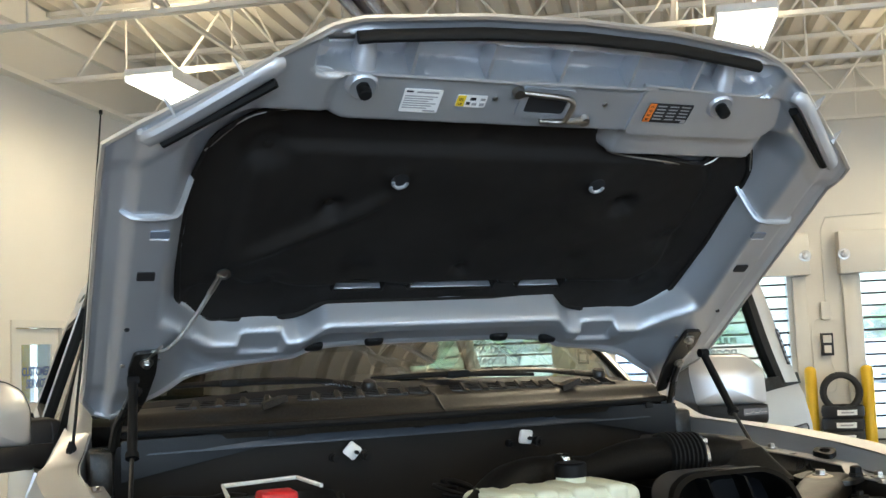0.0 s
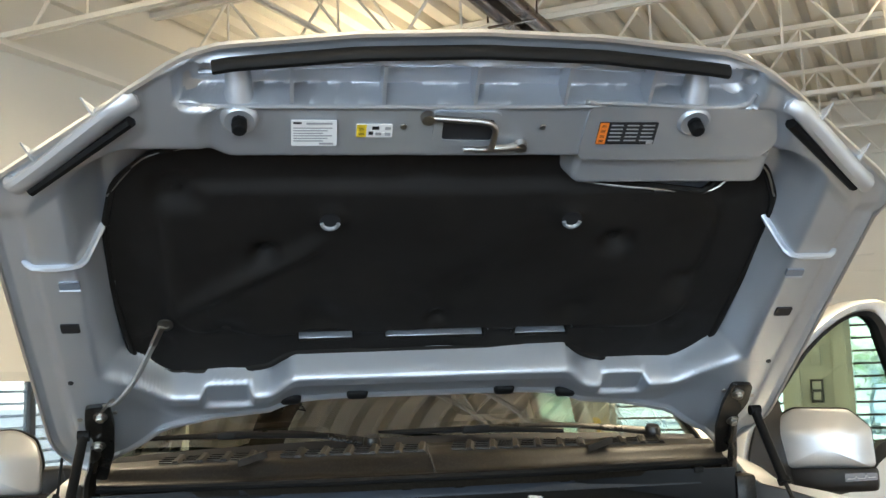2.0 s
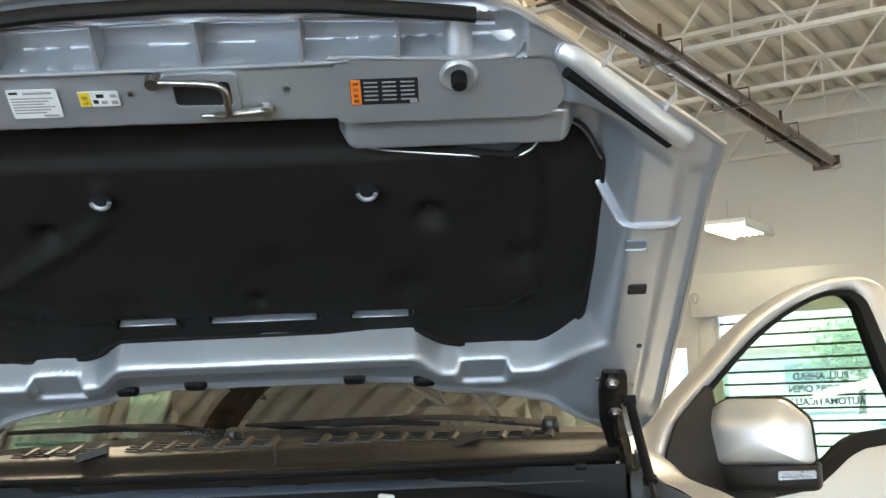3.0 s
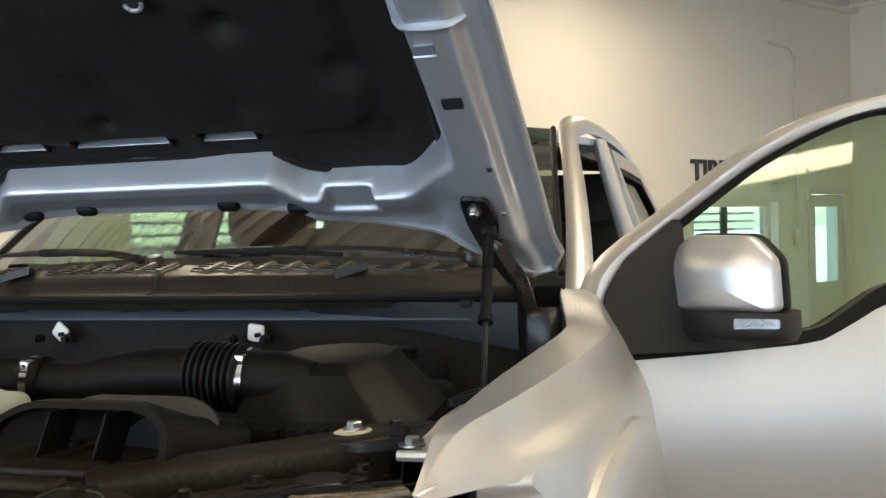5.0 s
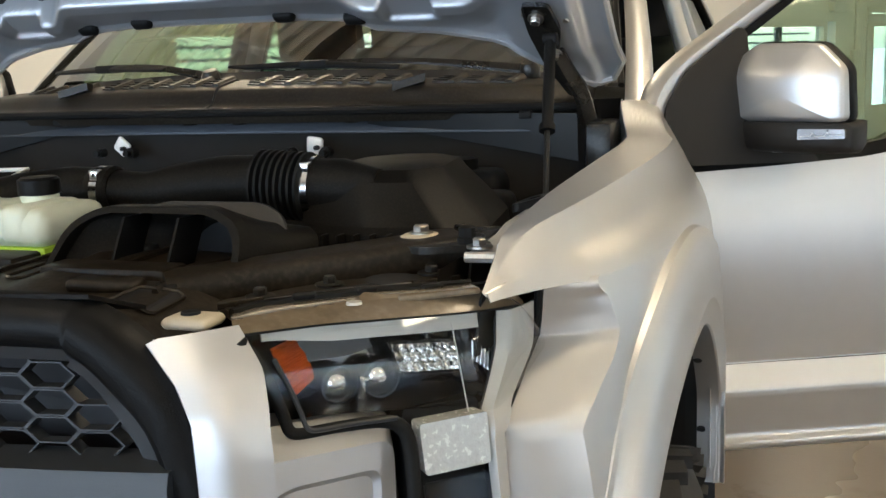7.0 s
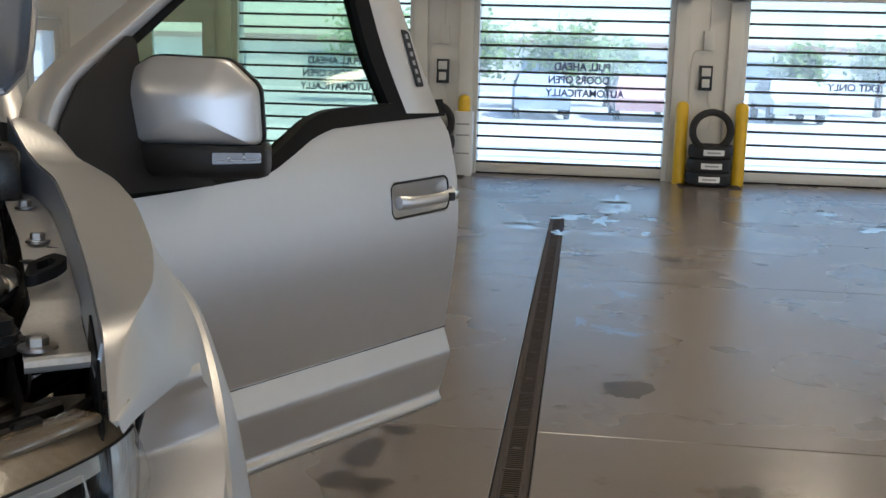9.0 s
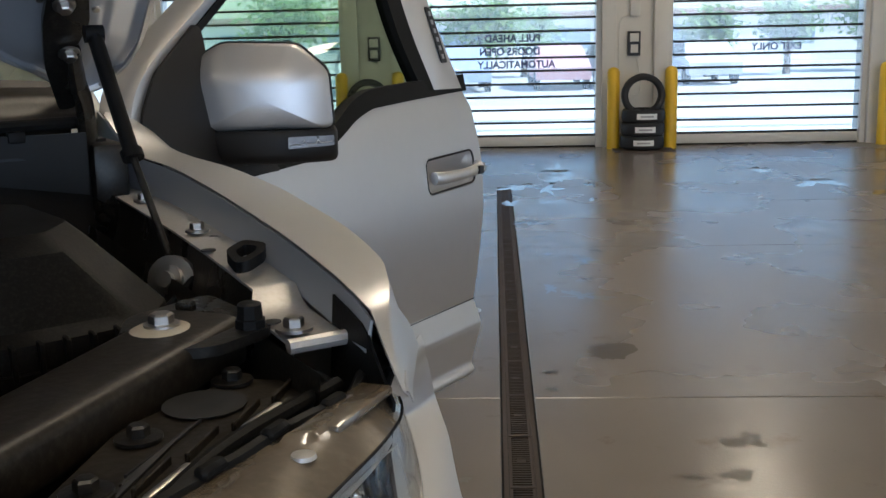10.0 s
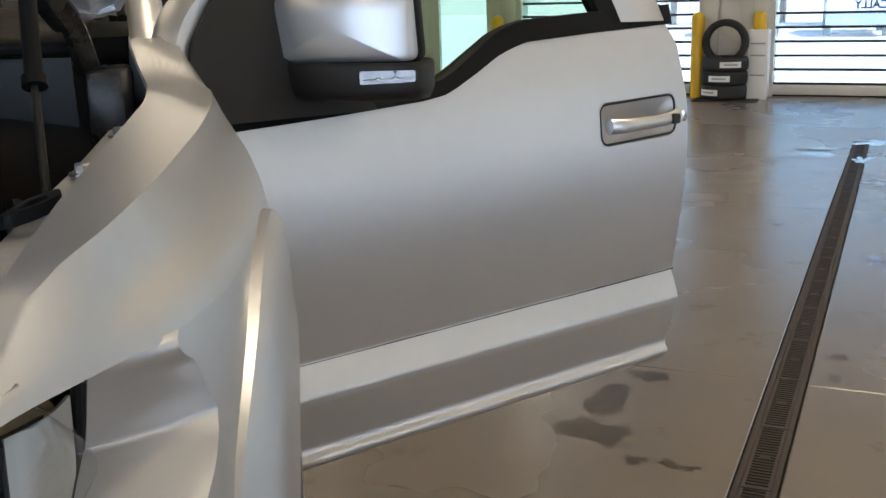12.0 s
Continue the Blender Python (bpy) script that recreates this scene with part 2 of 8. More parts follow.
def turned(bm, origin, axis, profile, seg=24):
    """A turned body: profile of (distance along the axis, radius)."""
    o, ax = Vector(origin), Vector(axis).normalized()
    u = ax.orthogonal().normalized()
    w = ax.cross(u)
    loft(bm, [[o + ax * h + (u * math.cos(2 * math.pi * i / seg) + w * math.sin(2 * math.pi * i / seg)) * max(r, 1e-4) for i in range(seg)] for h, r in profile])


def grid(bm, f, nu, nv, thick=0.0, wrap=False):
    """A sheet f(u, v), u and v from 0 to 1; thick: a vector-free offset made with solidify by hand along the normals."""
    vs = [[bm.verts.new(f(i / nu, j / nv)) for j in range(nv + 1)] for i in range(nu + 1)]
    fs = [bm.faces.new((vs[i][j], vs[i + 1][j], vs[i + 1][j + 1], vs[i][j + 1])) for i in range(nu) for j in range(nv)]
    if thick:
        bm.normal_update()
        bmesh.ops.solidify(bm, geom=fs, thickness=thick)
    return vs


def prism(bm, poly, place, d0, d1):
    """A flat outline poly of (u, v), pushed from depth d0 to d1 through place(u, v, d)."""
    a = [bm.verts.new(place(u, v, d0)) for u, v in poly]
    b = [bm.verts.new(place(u, v, d1)) for u, v in poly]
    bm.faces.new(a), bm.faces.new(b[::-1])
    for i in range(len(poly)):
        j = (i + 1) % len(poly)
        bm.faces.new((a[i], b[i], b[j], a[j]))


def ring_prism(bm, outer, inner, place, d0, d1):
    """A frame between two outlines of the same number of points."""
    L = [[bm.verts.new(place(u, v, d)) for u, v in o] for o in (outer, inner) for d in (d0, d1)]
    n = len(outer)
    for i in range(n):
        j = (i + 1) % n
        for p, q in ((0, 1), (1, 3), (3, 2), (2, 0)):
            bm.faces.new((L[p][i], L[p][j], L[q][j], L[q][i]))


def rounded(pts, r, k=4):
    """Outline with rounded corners."""
    out, n = [], len(pts)
    for i in range(n):
        p, a, b = Vector(pts[i]), Vector(pts[i - 1]), Vector(pts[(i + 1) % n])
        d1, d2 = (a - p), (b - p)
        rr = min(r, d1.length * 0.45, d2.length * 0.45)
        s, e = p + d1.normalized() * rr, p + d2.normalized() * rr
        for j in range(k + 1):
            t = j / k
            q = s * (1 - t) ** 2 + p * 2 * t * (1 - t) + e * t * t
            out.append((q.x, q.y))
    return out


def bolt(parent, at, axis, r=0.011, washer=0.019, name="bolt", material=None):
    bm = BM()
    ax = Vector(axis).normalized()
    turned(bm, at, ax, [(0, washer), (0.003, washer), (0.004, r * 0.2)], 18)
    turned(bm, Vector(at) + ax * 0.003, ax, [(0, r), (0.008, r), (0.010, r * 0.8), (0.0101, 0)], 6)
    return part(name, bm, material or STEEL, parent, "", True, 30)


def words(name, text, size, place, material, parent=None, label="", depth=0.004, flip=False, bold=0.0, squeeze=1.0):
    """Writing as a mesh: place puts its centre; flip: seen mirrored."""
    c = bpy.data.curves.new(name, "FONT")
    c.body, c.size, c.align_x, c.align_y, c.extrude, c.offset = text, size, "CENTER", "CENTER", depth / 2, bold
    tmp = bpy.data.objects.new(name, c)
    me = bpy.data.meshes.new_from_object(tmp)
    bpy.data.objects.remove(tmp)
    me.transform(Matrix.Diagonal((-squeeze if flip else squeeze, 1, 1, 1)))
    if flip:
        me.flip_normals()
    me.materials.clear()
    me.materials.append(material)
    ob = new(name, me)
    ob.matrix_world = place
    if parent:
        ob.parent = parent
    if label:
        ob["label"] = label
    return ob


# ---- the hall ----
def hbox(bm, *a, bevel=0.0):
    return box(bm, *a, bevel=bevel, m=HALL)


def H3(x, y, z):
    return HALL @ Vector((x, y, z))


bm = BM()
hbox(bm, WEST - 0.3, EAST + 0.3, SOUTH - 0.3, NORTH + 0.35, -0.3, -0.02)
floor = single("floor", bm, DARKPIT, "sealed grey concrete floor, worn and stained, with saw-cut joints", "floor", kind="structure", smooth=False)

DRAIN = (1.203, 1.298)
JOINTS = [-9.9, -6.4, -2.9, 0.2, 3.53, 6.9, 9.0, 10.11, NORTH + 0.3]
COLS = [WEST, -2.4, DRAIN[0] - 0.025, DRAIN[1] + 0.025, 4.6, 8.1, 11.5, EAST]
for i in range(len(COLS) - 1):
    for j in range(len(JOINTS) - 1):
        tail = JOINTS[j] > 10.0
        if i == 2 and not tail or tail and i in (1, 3):
            continue
        y0, y1 = JOINTS[j] + 0.003, JOINTS[j + 1] - 0.003
        bm = BM()
        box(bm, (COLS[1] if tail and i == 2 else COLS[i]) + 0.003, (COLS[4] if tail and i == 2 else COLS[i + 1]) - 0.003, y0, y1, -0.12, 0, 0.004, 1)
        ob = part("floor_slab", bm, CONCRETE, floor, "", False)
        ob.matrix_world = HALL

# trench drain
drain = thing("trench_drain", "rusty iron grate strip of a floor trench drain", "drain", kind="structure")
bm = BM()
for x in (DRAIN[0] - 0.02, DRAIN[1] + 0.002):
    hbox(bm, x, x + 0.018, SOUTH, 10.1, -0.05, -0.002)
hbox(bm, DRAIN[0], DRAIN[1], 10.085, 10.1, -0.05, -0.003)
part("grate_frame", bm, GRATE, drain, "", False)
gm = None
for k in range(28):
    y = 10.08 - 0.5 * (k + 1)
    if gm is None:
        bm = BM()
        for i in range(23):
            a = 0.012 + i * 0.0215
            box(bm, 0.012, 0.083, a, a + 0.0085, -0.02, 0)
        for x in (0.0, 0.083):
            box(bm, x, x + 0.012, 0, 0.495, -0.02, 0)
        box(bm, 0.03, 0.065, 0.235, 0.26, -0.018, 0.0005)
        for y2 in (0.0, 0.483):
            box(bm, 0.012, 0.083, y2, y2 + 0.012, -0.02, 0)
        gm = finish("grate", bm, GRATE, False)
    ob = new("grate", gm)
    ob.parent = drain
    ob.matrix_world = HALL @ pose(DRAIN[0], y, -0.003)

# saw cut between the slabs leaves a dark line; damp stains and water on the floor
random.seed(5)
for x, y, r, k2 in ((1.70, 4.20, 0.17, 1.0), (2.22, 7.87, 0.17, 0.9), (2.15, 3.02, 0.10, 0.8), (2.05, 2.69, 0.09, 0.8), (1.88, 2.67, 0.06, 0.6), (1.42, 3.89, 0.05, 0.8), (1.41, 3.65, 0.04, 0.8), (0.66, 2.84, 0.15, 0.9), (0.64, 3.12, 0.14, 1.0),
                    (0.74, 3.42, 0.12, 0.5), (0.85, 2.64, 0.06, 0.7), (0.97, 2.65, 0.05, 0.6), (1.03, 2.64, 0.04, 0.6)):
    nm, mt, lab = "stain", STAIN, "brown damp stain on the concrete"
    bm = BM()
    rim = []
    for i in range(96):
        a = 2 * math.pi * i / 96
        k = r * (0.58 + 0.60 * noise.noise((math.cos(a) * 0.9 + x * 9, math.sin(a) * 0.9, y * 3)) + 0.16 * noise.noise((math.cos(a) * 3, math.sin(a) * 3, x + y)) + 0.07 * noise.noise((math.cos(a) * 11, math.sin(a) * 11, x * 3 + y)))
        rim.append(H3(x + math.cos(a) * k * 1.1, y + math.sin(a) * k * 1.5 * k2, 0.0012))
    bm.faces.new([bm.verts.new(p) for p in rim])
    single(nm, bm, mt, lab, "stain", "floor stains", "stuff", False)
PUDDLE = mat("water_film", (0.20, 0.195, 0.19), 0.035, 0, 0.1, 10, rvar=0.02)
for x, y, r, st in ((1.84, 10.71, 0.30, 1.0), (1.42, 10.12, 0.28, 1.6), (1.79, 6.46, 0.14, 1.2), (1.69, 5.39, 0.16, 1.6), (1.51, 5.58, 0.09, 1), (1.72, 9.05, 0.20, 1.6), (1.48, 7.93, 0.16, 2.0), (1.72, 5.80, 0.06, 1.2), (4.48, 10.13, 0.35, 1.4),
                    (1.54, 6.65, 0.05, 1), (1.9, 11.4, 0.35, 0.8), (1.7, 9.9, 0.25, 1), (2.2, 10.2, 0.15, 1), (1.3, 9.0, 0.14, 1), (4.2, 11.2, 0.25, 1), (4.9, 9.4, 0.2, 1.5), (0.9, 9.4, 0.3, 1.2), (2.1, 9.2, 0.10, 1)):
    bm = BM()
    rim = []
    for i in range(44):
        a = 2 * math.pi * i / 44
        k = r * max(0.12, 0.55 + 0.8 * noise.noise((math.cos(a) * 1.9 + x * 7, math.sin(a) * 1.9, y * 5)) + 0.4 * noise.noise((math.cos(a) * 5, math.sin(a) * 5, x + y)))
        rim.append(H3(x + math.cos(a) * k * st * 0.8, y + math.sin(a) * k * 1.6 / st, 0.0012))
    bm.faces.new([bm.verts.new(p) for p in rim])
    single("puddle", bm, PUDDLE, "thin film of water on the concrete", "puddle", "puddles", "stuff", False)


def wall_with_holes(name, along0, along1, holes, where, label):
    """A wall along hall x ('n','s') or hall y ('w','e'), with openings (from, to, bottom, top)."""
    bm = BM()
    cuts = sorted({along0, along1, *[h[0] for h in holes], *[h[1] for h in holes]})
    for a, b in zip(cuts, cuts[1:]):
        spans = sorted((h[2], h[3]) for h in holes if h[0] <= a and h[1] >= b)
        z = 0.0
        for z0, z1 in spans + [(TOP + 0.3, TOP + 0.3)]:
            if z0 > z:
                c = {"n": (a, b, NORTH, NORTH + 0.3), "s": (a, b, SOUTH - 0.3, SOUTH), "w": (WEST - 0.3, WEST, a, b), "e": (EAST, EAST + 0.3, a, b)}[where]
                hbox(bm, *c, z, z0)
            z = z1
    return single(name, bm, WALL, label, "wall", kind="structure", smooth=False)


BAYS = [(-3.56, -0.89), (-0.10, 2.66), (3.52, 6.28), (7.2, 9.96), (10.85, 13.6)]
DOORTOP = 2.95
GLASSDOOR = (-4.85, -3.88)
wall_with_holes("wall_north", WEST - 0.3, EAST + 0.3, [(a, b, -0.02, DOORTOP) for a, b in BAYS] + [(*GLASSDOOR, 0, 2.1)], "n", "cream painted wall with roll-up exit doors")
BACKBAYS = [(-2.0, 0.8), (1.9, 4.7), (5.8, 8.6), (9.7, 12.5)]
wall_with_holes("wall_south", WEST - 0.3, EAST + 0.3, [(a, b, 0, 3.3) for a, b in BACKBAYS], "s", "cream painted wall with entry doors")
wall_with_holes("wall_west", SOUTH, NORTH, [(2.6, 5.7, 0.95, 1.9), (7.43, 8.35, 0, 2.03), (10.0, 11.9, 0.95, 1.9), (12.7, 13.65, 0, 2.03)], "w", "cream painted wall with windows and lettering")
EASTBAYS = [(0.2, 3.0), (5.2, 8.0)]
wall_with_holes("wall_east", SOUTH, NORTH, [(a, b, 0, 3.0) for a, b in EASTBAYS], "e", "cream painted wall with roll-up doors")

# ceiling: fluted steel deck
bm = BM()
P = 0.30
n = int((EAST - WEST) / P)
prof = []
for i in range(n + 1):
    x = WEST + i * P
    prof += [(x, TOP + 0.09), (x + 0.08, TOP + 0.09), (x + 0.12, TOP), (x + 0.26, TOP)]
for (xa, za), (xb, zb) in zip(prof, prof[1:]):
    v = [bm.verts.new(H3(*p)) for p in ((xa, SOUTH - 0.3, za), (xb, SOUTH - 0.3, zb), (xb, NORTH + 0.3, zb), (xa, NORTH + 0.3, za))]
    bm.faces.new(v)
bmesh.ops.remove_doubles(bm, verts=bm.verts, dist=0.001)
hbox(bm, WEST - 0.3, EAST + 0.3, SOUTH - 0.3, NORTH + 0.3, TOP + 0.16, TOP + 0.3)
single("ceiling", bm, DECK, "cream fluted steel roof deck", "ceiling", kind="structure", smooth=False)

# bar joists
JZ = 4.72
first = None
for k in range(12):
    y = 8.0 + (k - 8) * 1.9 + 1.9 * 2
    if first is None:
        first = tagged(new("roof_joist"), "cream painted open-web steel roof joist", "joist", "roof joists")
        first.matrix_world = HALL @ pose(0, y, 0)
        bm = BM()
        for s in (-0.045, 0.012):
            box(bm, WEST + 0.02, EAST - 0.02, s, s + 0.033, JZ, JZ + 0.045)
        o = part("bottom_chord", bm, ROOFWHITE, first, "", False)
        bm = BM()
        for s in (-0.055, 0.012):
            box(bm, WEST, EAST, s, s + 0.043, TOP - 0.075, TOP - 0.02)
        part("top_chord", bm, ROOFWHITE, first, "", False)
        q = None
        x, i = WEST + 0.4, 0
        while x < EAST - 0.7:
            bm = BM()
            z0, z1 = (JZ + 0.02, TOP - 0.04) if i % 2 == 0 else (TOP - 0.04, JZ + 0.02)
            tube(bm, [(0, 0, z0), (0.62, 0, z1)], 0.016, 6)
            w = part("web_bar", bm, ROOFWHITE, first) if i < 2 else new("web_bar", q[i % 2])
            if i < 2:
                q = (q or []) + [w.data]
            else:
                w.parent = first
            w.location = (x, 0, 0)
            if i == 0:
                bm = BM()
                tube(bm, [(0, 0, JZ + 0.02), (0, 0, TOP - 0.04)], 0.013, 6)
                post = part("web_post", bm, ROOFWHITE, first).data
                first.children[-1].location = (x + 0.62, 0, 0)
            elif i % 2 == 0:
                o = new("web_post", post)
                o.parent = first
                o.location = (x + 0.62, 0, 0)
            x += 0.62
            i += 1
    else:
        copy_thing(first, HALL @ pose(0, y, 0))
# bridging lines between the joists
for x in (-3.6, 0.9, 5.0, 9.5):
    bm = BM()
    hbox(bm, x - 0.018, x + 0.018, SOUTH, NORTH, JZ + 0.046, JZ + 0.082)
    single("bridging_bar", bm, ROOFWHITE, "cream painted steel bridging bar across the joists", "beam", "bridging bars", smooth=False)
# crossed bridging rods between neighbouring joists
xm = None
for x in (-3.58, 0.92, 5.02):
    for k in range(3, 11):
        y = 8.0 + (k - 8) * 1.9 + 1.9 * 2
        br = tagged(new("cross_bridging"), "pair of crossed cream steel bridging rods between joists", "brace", "cross bridging")
        br.matrix_world = HALL @ pose(x, y, 0)
        if xm is None:
            xm = []
            for z0, z1, dx in ((JZ + 0.05, TOP - 0.08, 0.0), (TOP - 0.08, JZ + 0.05, 0.03)):
                bm = BM()
                tube(bm, [(dx, 0.05, z0), (dx, 1.85, z1)], 0.014, 4)
                xm.append(finish("rod", bm, ROOFWHITE, False))
        for me in xm:
            o = new("rod", me)
            o.parent = br
# edge beam on the west wall
bm = BM()
hbox(bm, WEST + 0.001, WEST + 0.09, SOUTH, NORTH, TOP - 0.30, TOP - 0.02)
hbox(bm, WEST + 0.001, WEST + 0.14, SOUTH, NORTH, JZ - 0.06, JZ - 0.005)
single("edge_beam", bm, ROOFWHITE, "cream painted steel ledger along the wall", "beam", smooth=False)

# dark exhaust rail under the roof
rail = thing("exhaust_rail", "dark brown overhead exhaust hose rail", "rail")
bm = BM()
for x in (-1.71, -1.52):
    cyl(bm, H3(x, -4.0, 4.43), H3(x, 13.3, 4.43), 0.062, None, 20)
part("track", bm, RAIL, rail, "glossy brown tube pair")
bm = BM()
hbox(bm, -1.66, -1.57, -4.0, 13.3, 4.455, 4.475)
part("track_web", bm, RAIL, rail, "", False)
for y in (13.3, -4.0):
    bm = BM()
    hbox(bm, -1.80, -1.43, y - 0.012, y + 0.012, 4.34, 4.52, bevel=0.004)
    part("end_plate", bm, RAIL, rail)
for y in np.arange(-3, 13.0, 2.0):
    bm = BM()
    tube(bm, [H3(-1.81, y, 4.39), H3(-1.81, y, 4.54), H3(-1.42, y, 4.54), H3(-1.42, y, 4.39)], 0.009, 6)
    hbox(bm, -1.81, -1.42, y - 0.015, y + 0.015, 4.345, 4.357)
    part("clamp", bm, RAIL, rail, "dark wire clamp")
bm = BM()
hbox(bm, -1.72, -1.50, 13.36, 13.50, 4.34, 4.46, bevel=0.01)
part("end_box", bm, WHITEPLAST, rail, "small white box at the rail end")
for y in np.arange(-3, 13.0, 2.0):
    bm = BM()
    hbox(bm, -1.63, -1.60, y, y + 0.03, 4.475, JZ)
    part("hanger", bm, RAIL, rail, "", False)

# ceiling lamps
LAMPS = [(1.5, 7.45), (-4.25, 7.7), (7.2, 7.45), (1.5, 2.2), (-4.25, 2.2), (7.2, 2.2), (1.5, -3.2), (-4.25, -3.2), (7.2, -3.2), (-2.55, 12.2), (4.4, 11.5), (12.0, 7.45), (12.0, -3.2)]
lamp0 = None
for x, y in LAMPS:
    lz = 3.46 if y > 12 else 4.42
    at = HALL @ pose(x, y, lz)
    if lamp0 is None:
        lamp0 = tagged(new("ceiling_lamp"), "white fluorescent high-bay lamp hanging under the roof", "lamp", "ceiling lamps")
        lamp0.matrix_world = at
        bm = BM()
        box(bm, -0.26, 0.26, -0.66, 0.66, 0.05, 0.11, 0.01)
        for s in (-1, 1):
            box(bm, s * 0.26 - 0.006, s * 0.26 + 0.006, -0.66, 0.66, -0.02, 0.06)
        part("housing", bm, WHITEPLAST, lamp0)
        for i in range(6):
            bm = BM()
            cyl(bm, ((i - 2.5) * 0.082, -0.6, 0.025), ((i - 2.5) * 0.082, 0.6, 0.025), 0.013, None, 10)
            part("lamp_tube", bm, LAMPGLOW, lamp0)
        bm = BM()
        for yy in (-0.5, 0.5):
            cyl(bm, (0, yy, 0.11), (0, yy, JZ - 4.42 + 0.1), 0.004, None, 6)
        part("hanger_wire", bm, STEEL, lamp0)
    else:
        copy_thing(lamp0, at)
    # upward fill added to brighten the roof; the lamp itself only shines down
    up = new("lamp_uplight", bpy.data.lights.new("lamp_uplight", "AREA"))
    up.data.shape, up.data.size, up.data.size_y, up.data.energy, up.data.color = "RECTANGLE", 0.40, 1.2, LAMP_W * (0.01 if y > 12 else 0.48), (1.0, 0.74, 0.43)
    up.matrix_world = at @ pose(0, 0, 0.13, 180, 0, 0)
    li = new("lamp_light", bpy.data.lights.new("lamp_light", "AREA"))
    li.data.shape, li.data.size, li.data.size_y, li.data.energy, li.data.color = "RECTANGLE", 0.46, 1.2, LAMP_W * (0.012 if y > 12 else 1.0), (1.0, 0.74, 0.43)
    li.matrix_world = HALL @ pose(x, y, lz - 0.025)

# roll-up doors with clear slats
def exit_door(k, a, b):
    d = tagged(new(f"door_{k}"), "closed roll-up exit door of clear slats in a pale frame", "door", "exit doors", "structure")
    bm = BM()
    for x in (a, b - 0.09):
        hbox(bm, x, x + 0.09, NORTH - 0.02, NORTH + 0.28, 0, DOORTOP)
    for x in (a - 0.17, b - 0.02):
        hbox(bm, x, x + 0.19, NORTH - 0.10, NORTH - 0.001, 0, 2.42, bevel=0.006)
    part("door_frame", bm, FRAMEGREY, d)
    bm = BM()
    hbox(bm, a - 0.22, b + 0.22, NORTH - 0.30, NORTH - 0.002, 2.44, 3.06, bevel=0.012)
    part("roll_box", bm, FRAMEGREY, d)
    for x in (a - 0.16, b + 0.16):
        bm = BM()
        turned(bm, H3(x, NORTH - 0.30, 2.72), H3(0, -1, 0) - H3(0, 0, 0), [(0, 0.085), (0.012, 0.085), (0.014, 0.05), (0.05, 0.045), (0.055, 0.02), (0.09, 0.02), (0.091, 0)], 20)
        part("roller_hub", bm, STEEL, d, "steel roller bearing hub")
    bm = BM()
    hbox(bm, a + 0.09, b - 0.09, NORTH + 0.05, NORTH + 0.10, 0.02, 0.15, bevel=0.005)
    part("bottom_bar", bm, FRAMEGREY, d)
    bm = BM()
    hbox(bm, a + 0.09, b - 0.09, NORTH + 0.055, NORTH + 0.095, 0, 0.02)
    part("bottom_seal", bm, RUBBER, d, "", False)
    z, i = 0.15, 0
    while z < 2.9:
        bm = BM()
        hbox(bm, a + 0.09, b - 0.09, NORTH + 0.06, NORTH + 0.09, z, z + 0.031, bevel=0.003)
        part("slat", bm, BLACKMETAL, d)
        bm = BM()
        hbox(bm, a + 0.09, b - 0.09, NORTH + 0.073, NORTH + 0.077, z + 0.032, z + 0.18)
        p = part("pane", bm, DOORGLASS, d, "", False)
        p.visible_shadow = False
        z += 0.18
        i += 1
    return d


DOORS = [exit_door(i + 1, a, b) for i, (a, b) in enumerate(BAYS)]
LETTERED, EXITBAY = ((0, -2.08), (1, 1.42)), 2
TEXTC = mat("dark_blue_lettering", (0.05, 0.06, 0.13), 0.5)
for i, xc in LETTERED:
    for j, (t, dx) in enumerate((("PULL AHEAD", 0.0), ("DOORS OPEN", -0.04), ("AUTOMATICALLY", 0.05))):
        words("lettering", t, 0.140, HALL @ pose(xc + dx, NORTH + 0.069, 1.513 - j * 0.18, 90, 0, 0), TEXTC, DOORS[i], "dark mirrored lettering", 0.002, True, 0.004, 0.95)
words("lettering", "EXIT ONLY", 0.135, HALL @ pose(5.04, NORTH + 0.069, 1.333, 90, 0, 0), TEXTC, DOORS[EXITBAY], "grey mirrored lettering", 0.002, True, 0.003, 1.0)

# bollards
bol = None
for x in (2.78, 3.56, 6.42, 7.1, -0.94, -0.16, -3.72):
    at = HALL @ pose(x, NORTH - 0.28, 0)
    if bol is None:
        bol = tagged(new("bollard"), "yellow painted steel bollard on the concrete floor", "bollard", "bollards")
        bm = BM()
        turned(bm, (0, 0, 0), (0, 0, 1), [(0, 0.085), (1.04, 0.085), (1.08, 0.07), (1.105, 0.03), (1.106, 0)], 24)
        part("post", bm, BOLLARD, bol)
        bol.matrix_world = at
    else:
        copy_thing(bol, at)


cover = thing("bollard_cover", "white plastic box cover round a yellow bollard", "cover")
bm = BM()
hbox(bm, -0.285, -0.035, NORTH - 0.40, NORTH - 0.16, 0.0, 0.88, bevel=0.01)
part("cover_box", bm, WHITEPLAST, cover)
for z in (0.30, 0.55, 0.70):
    bm = BM()
    hbox(bm, -0.25, -0.07, NORTH - 0.404, NORTH - 0.4, z, z + 0.02)
    part("print_bar", bm, GREYINK, cover, "", False)


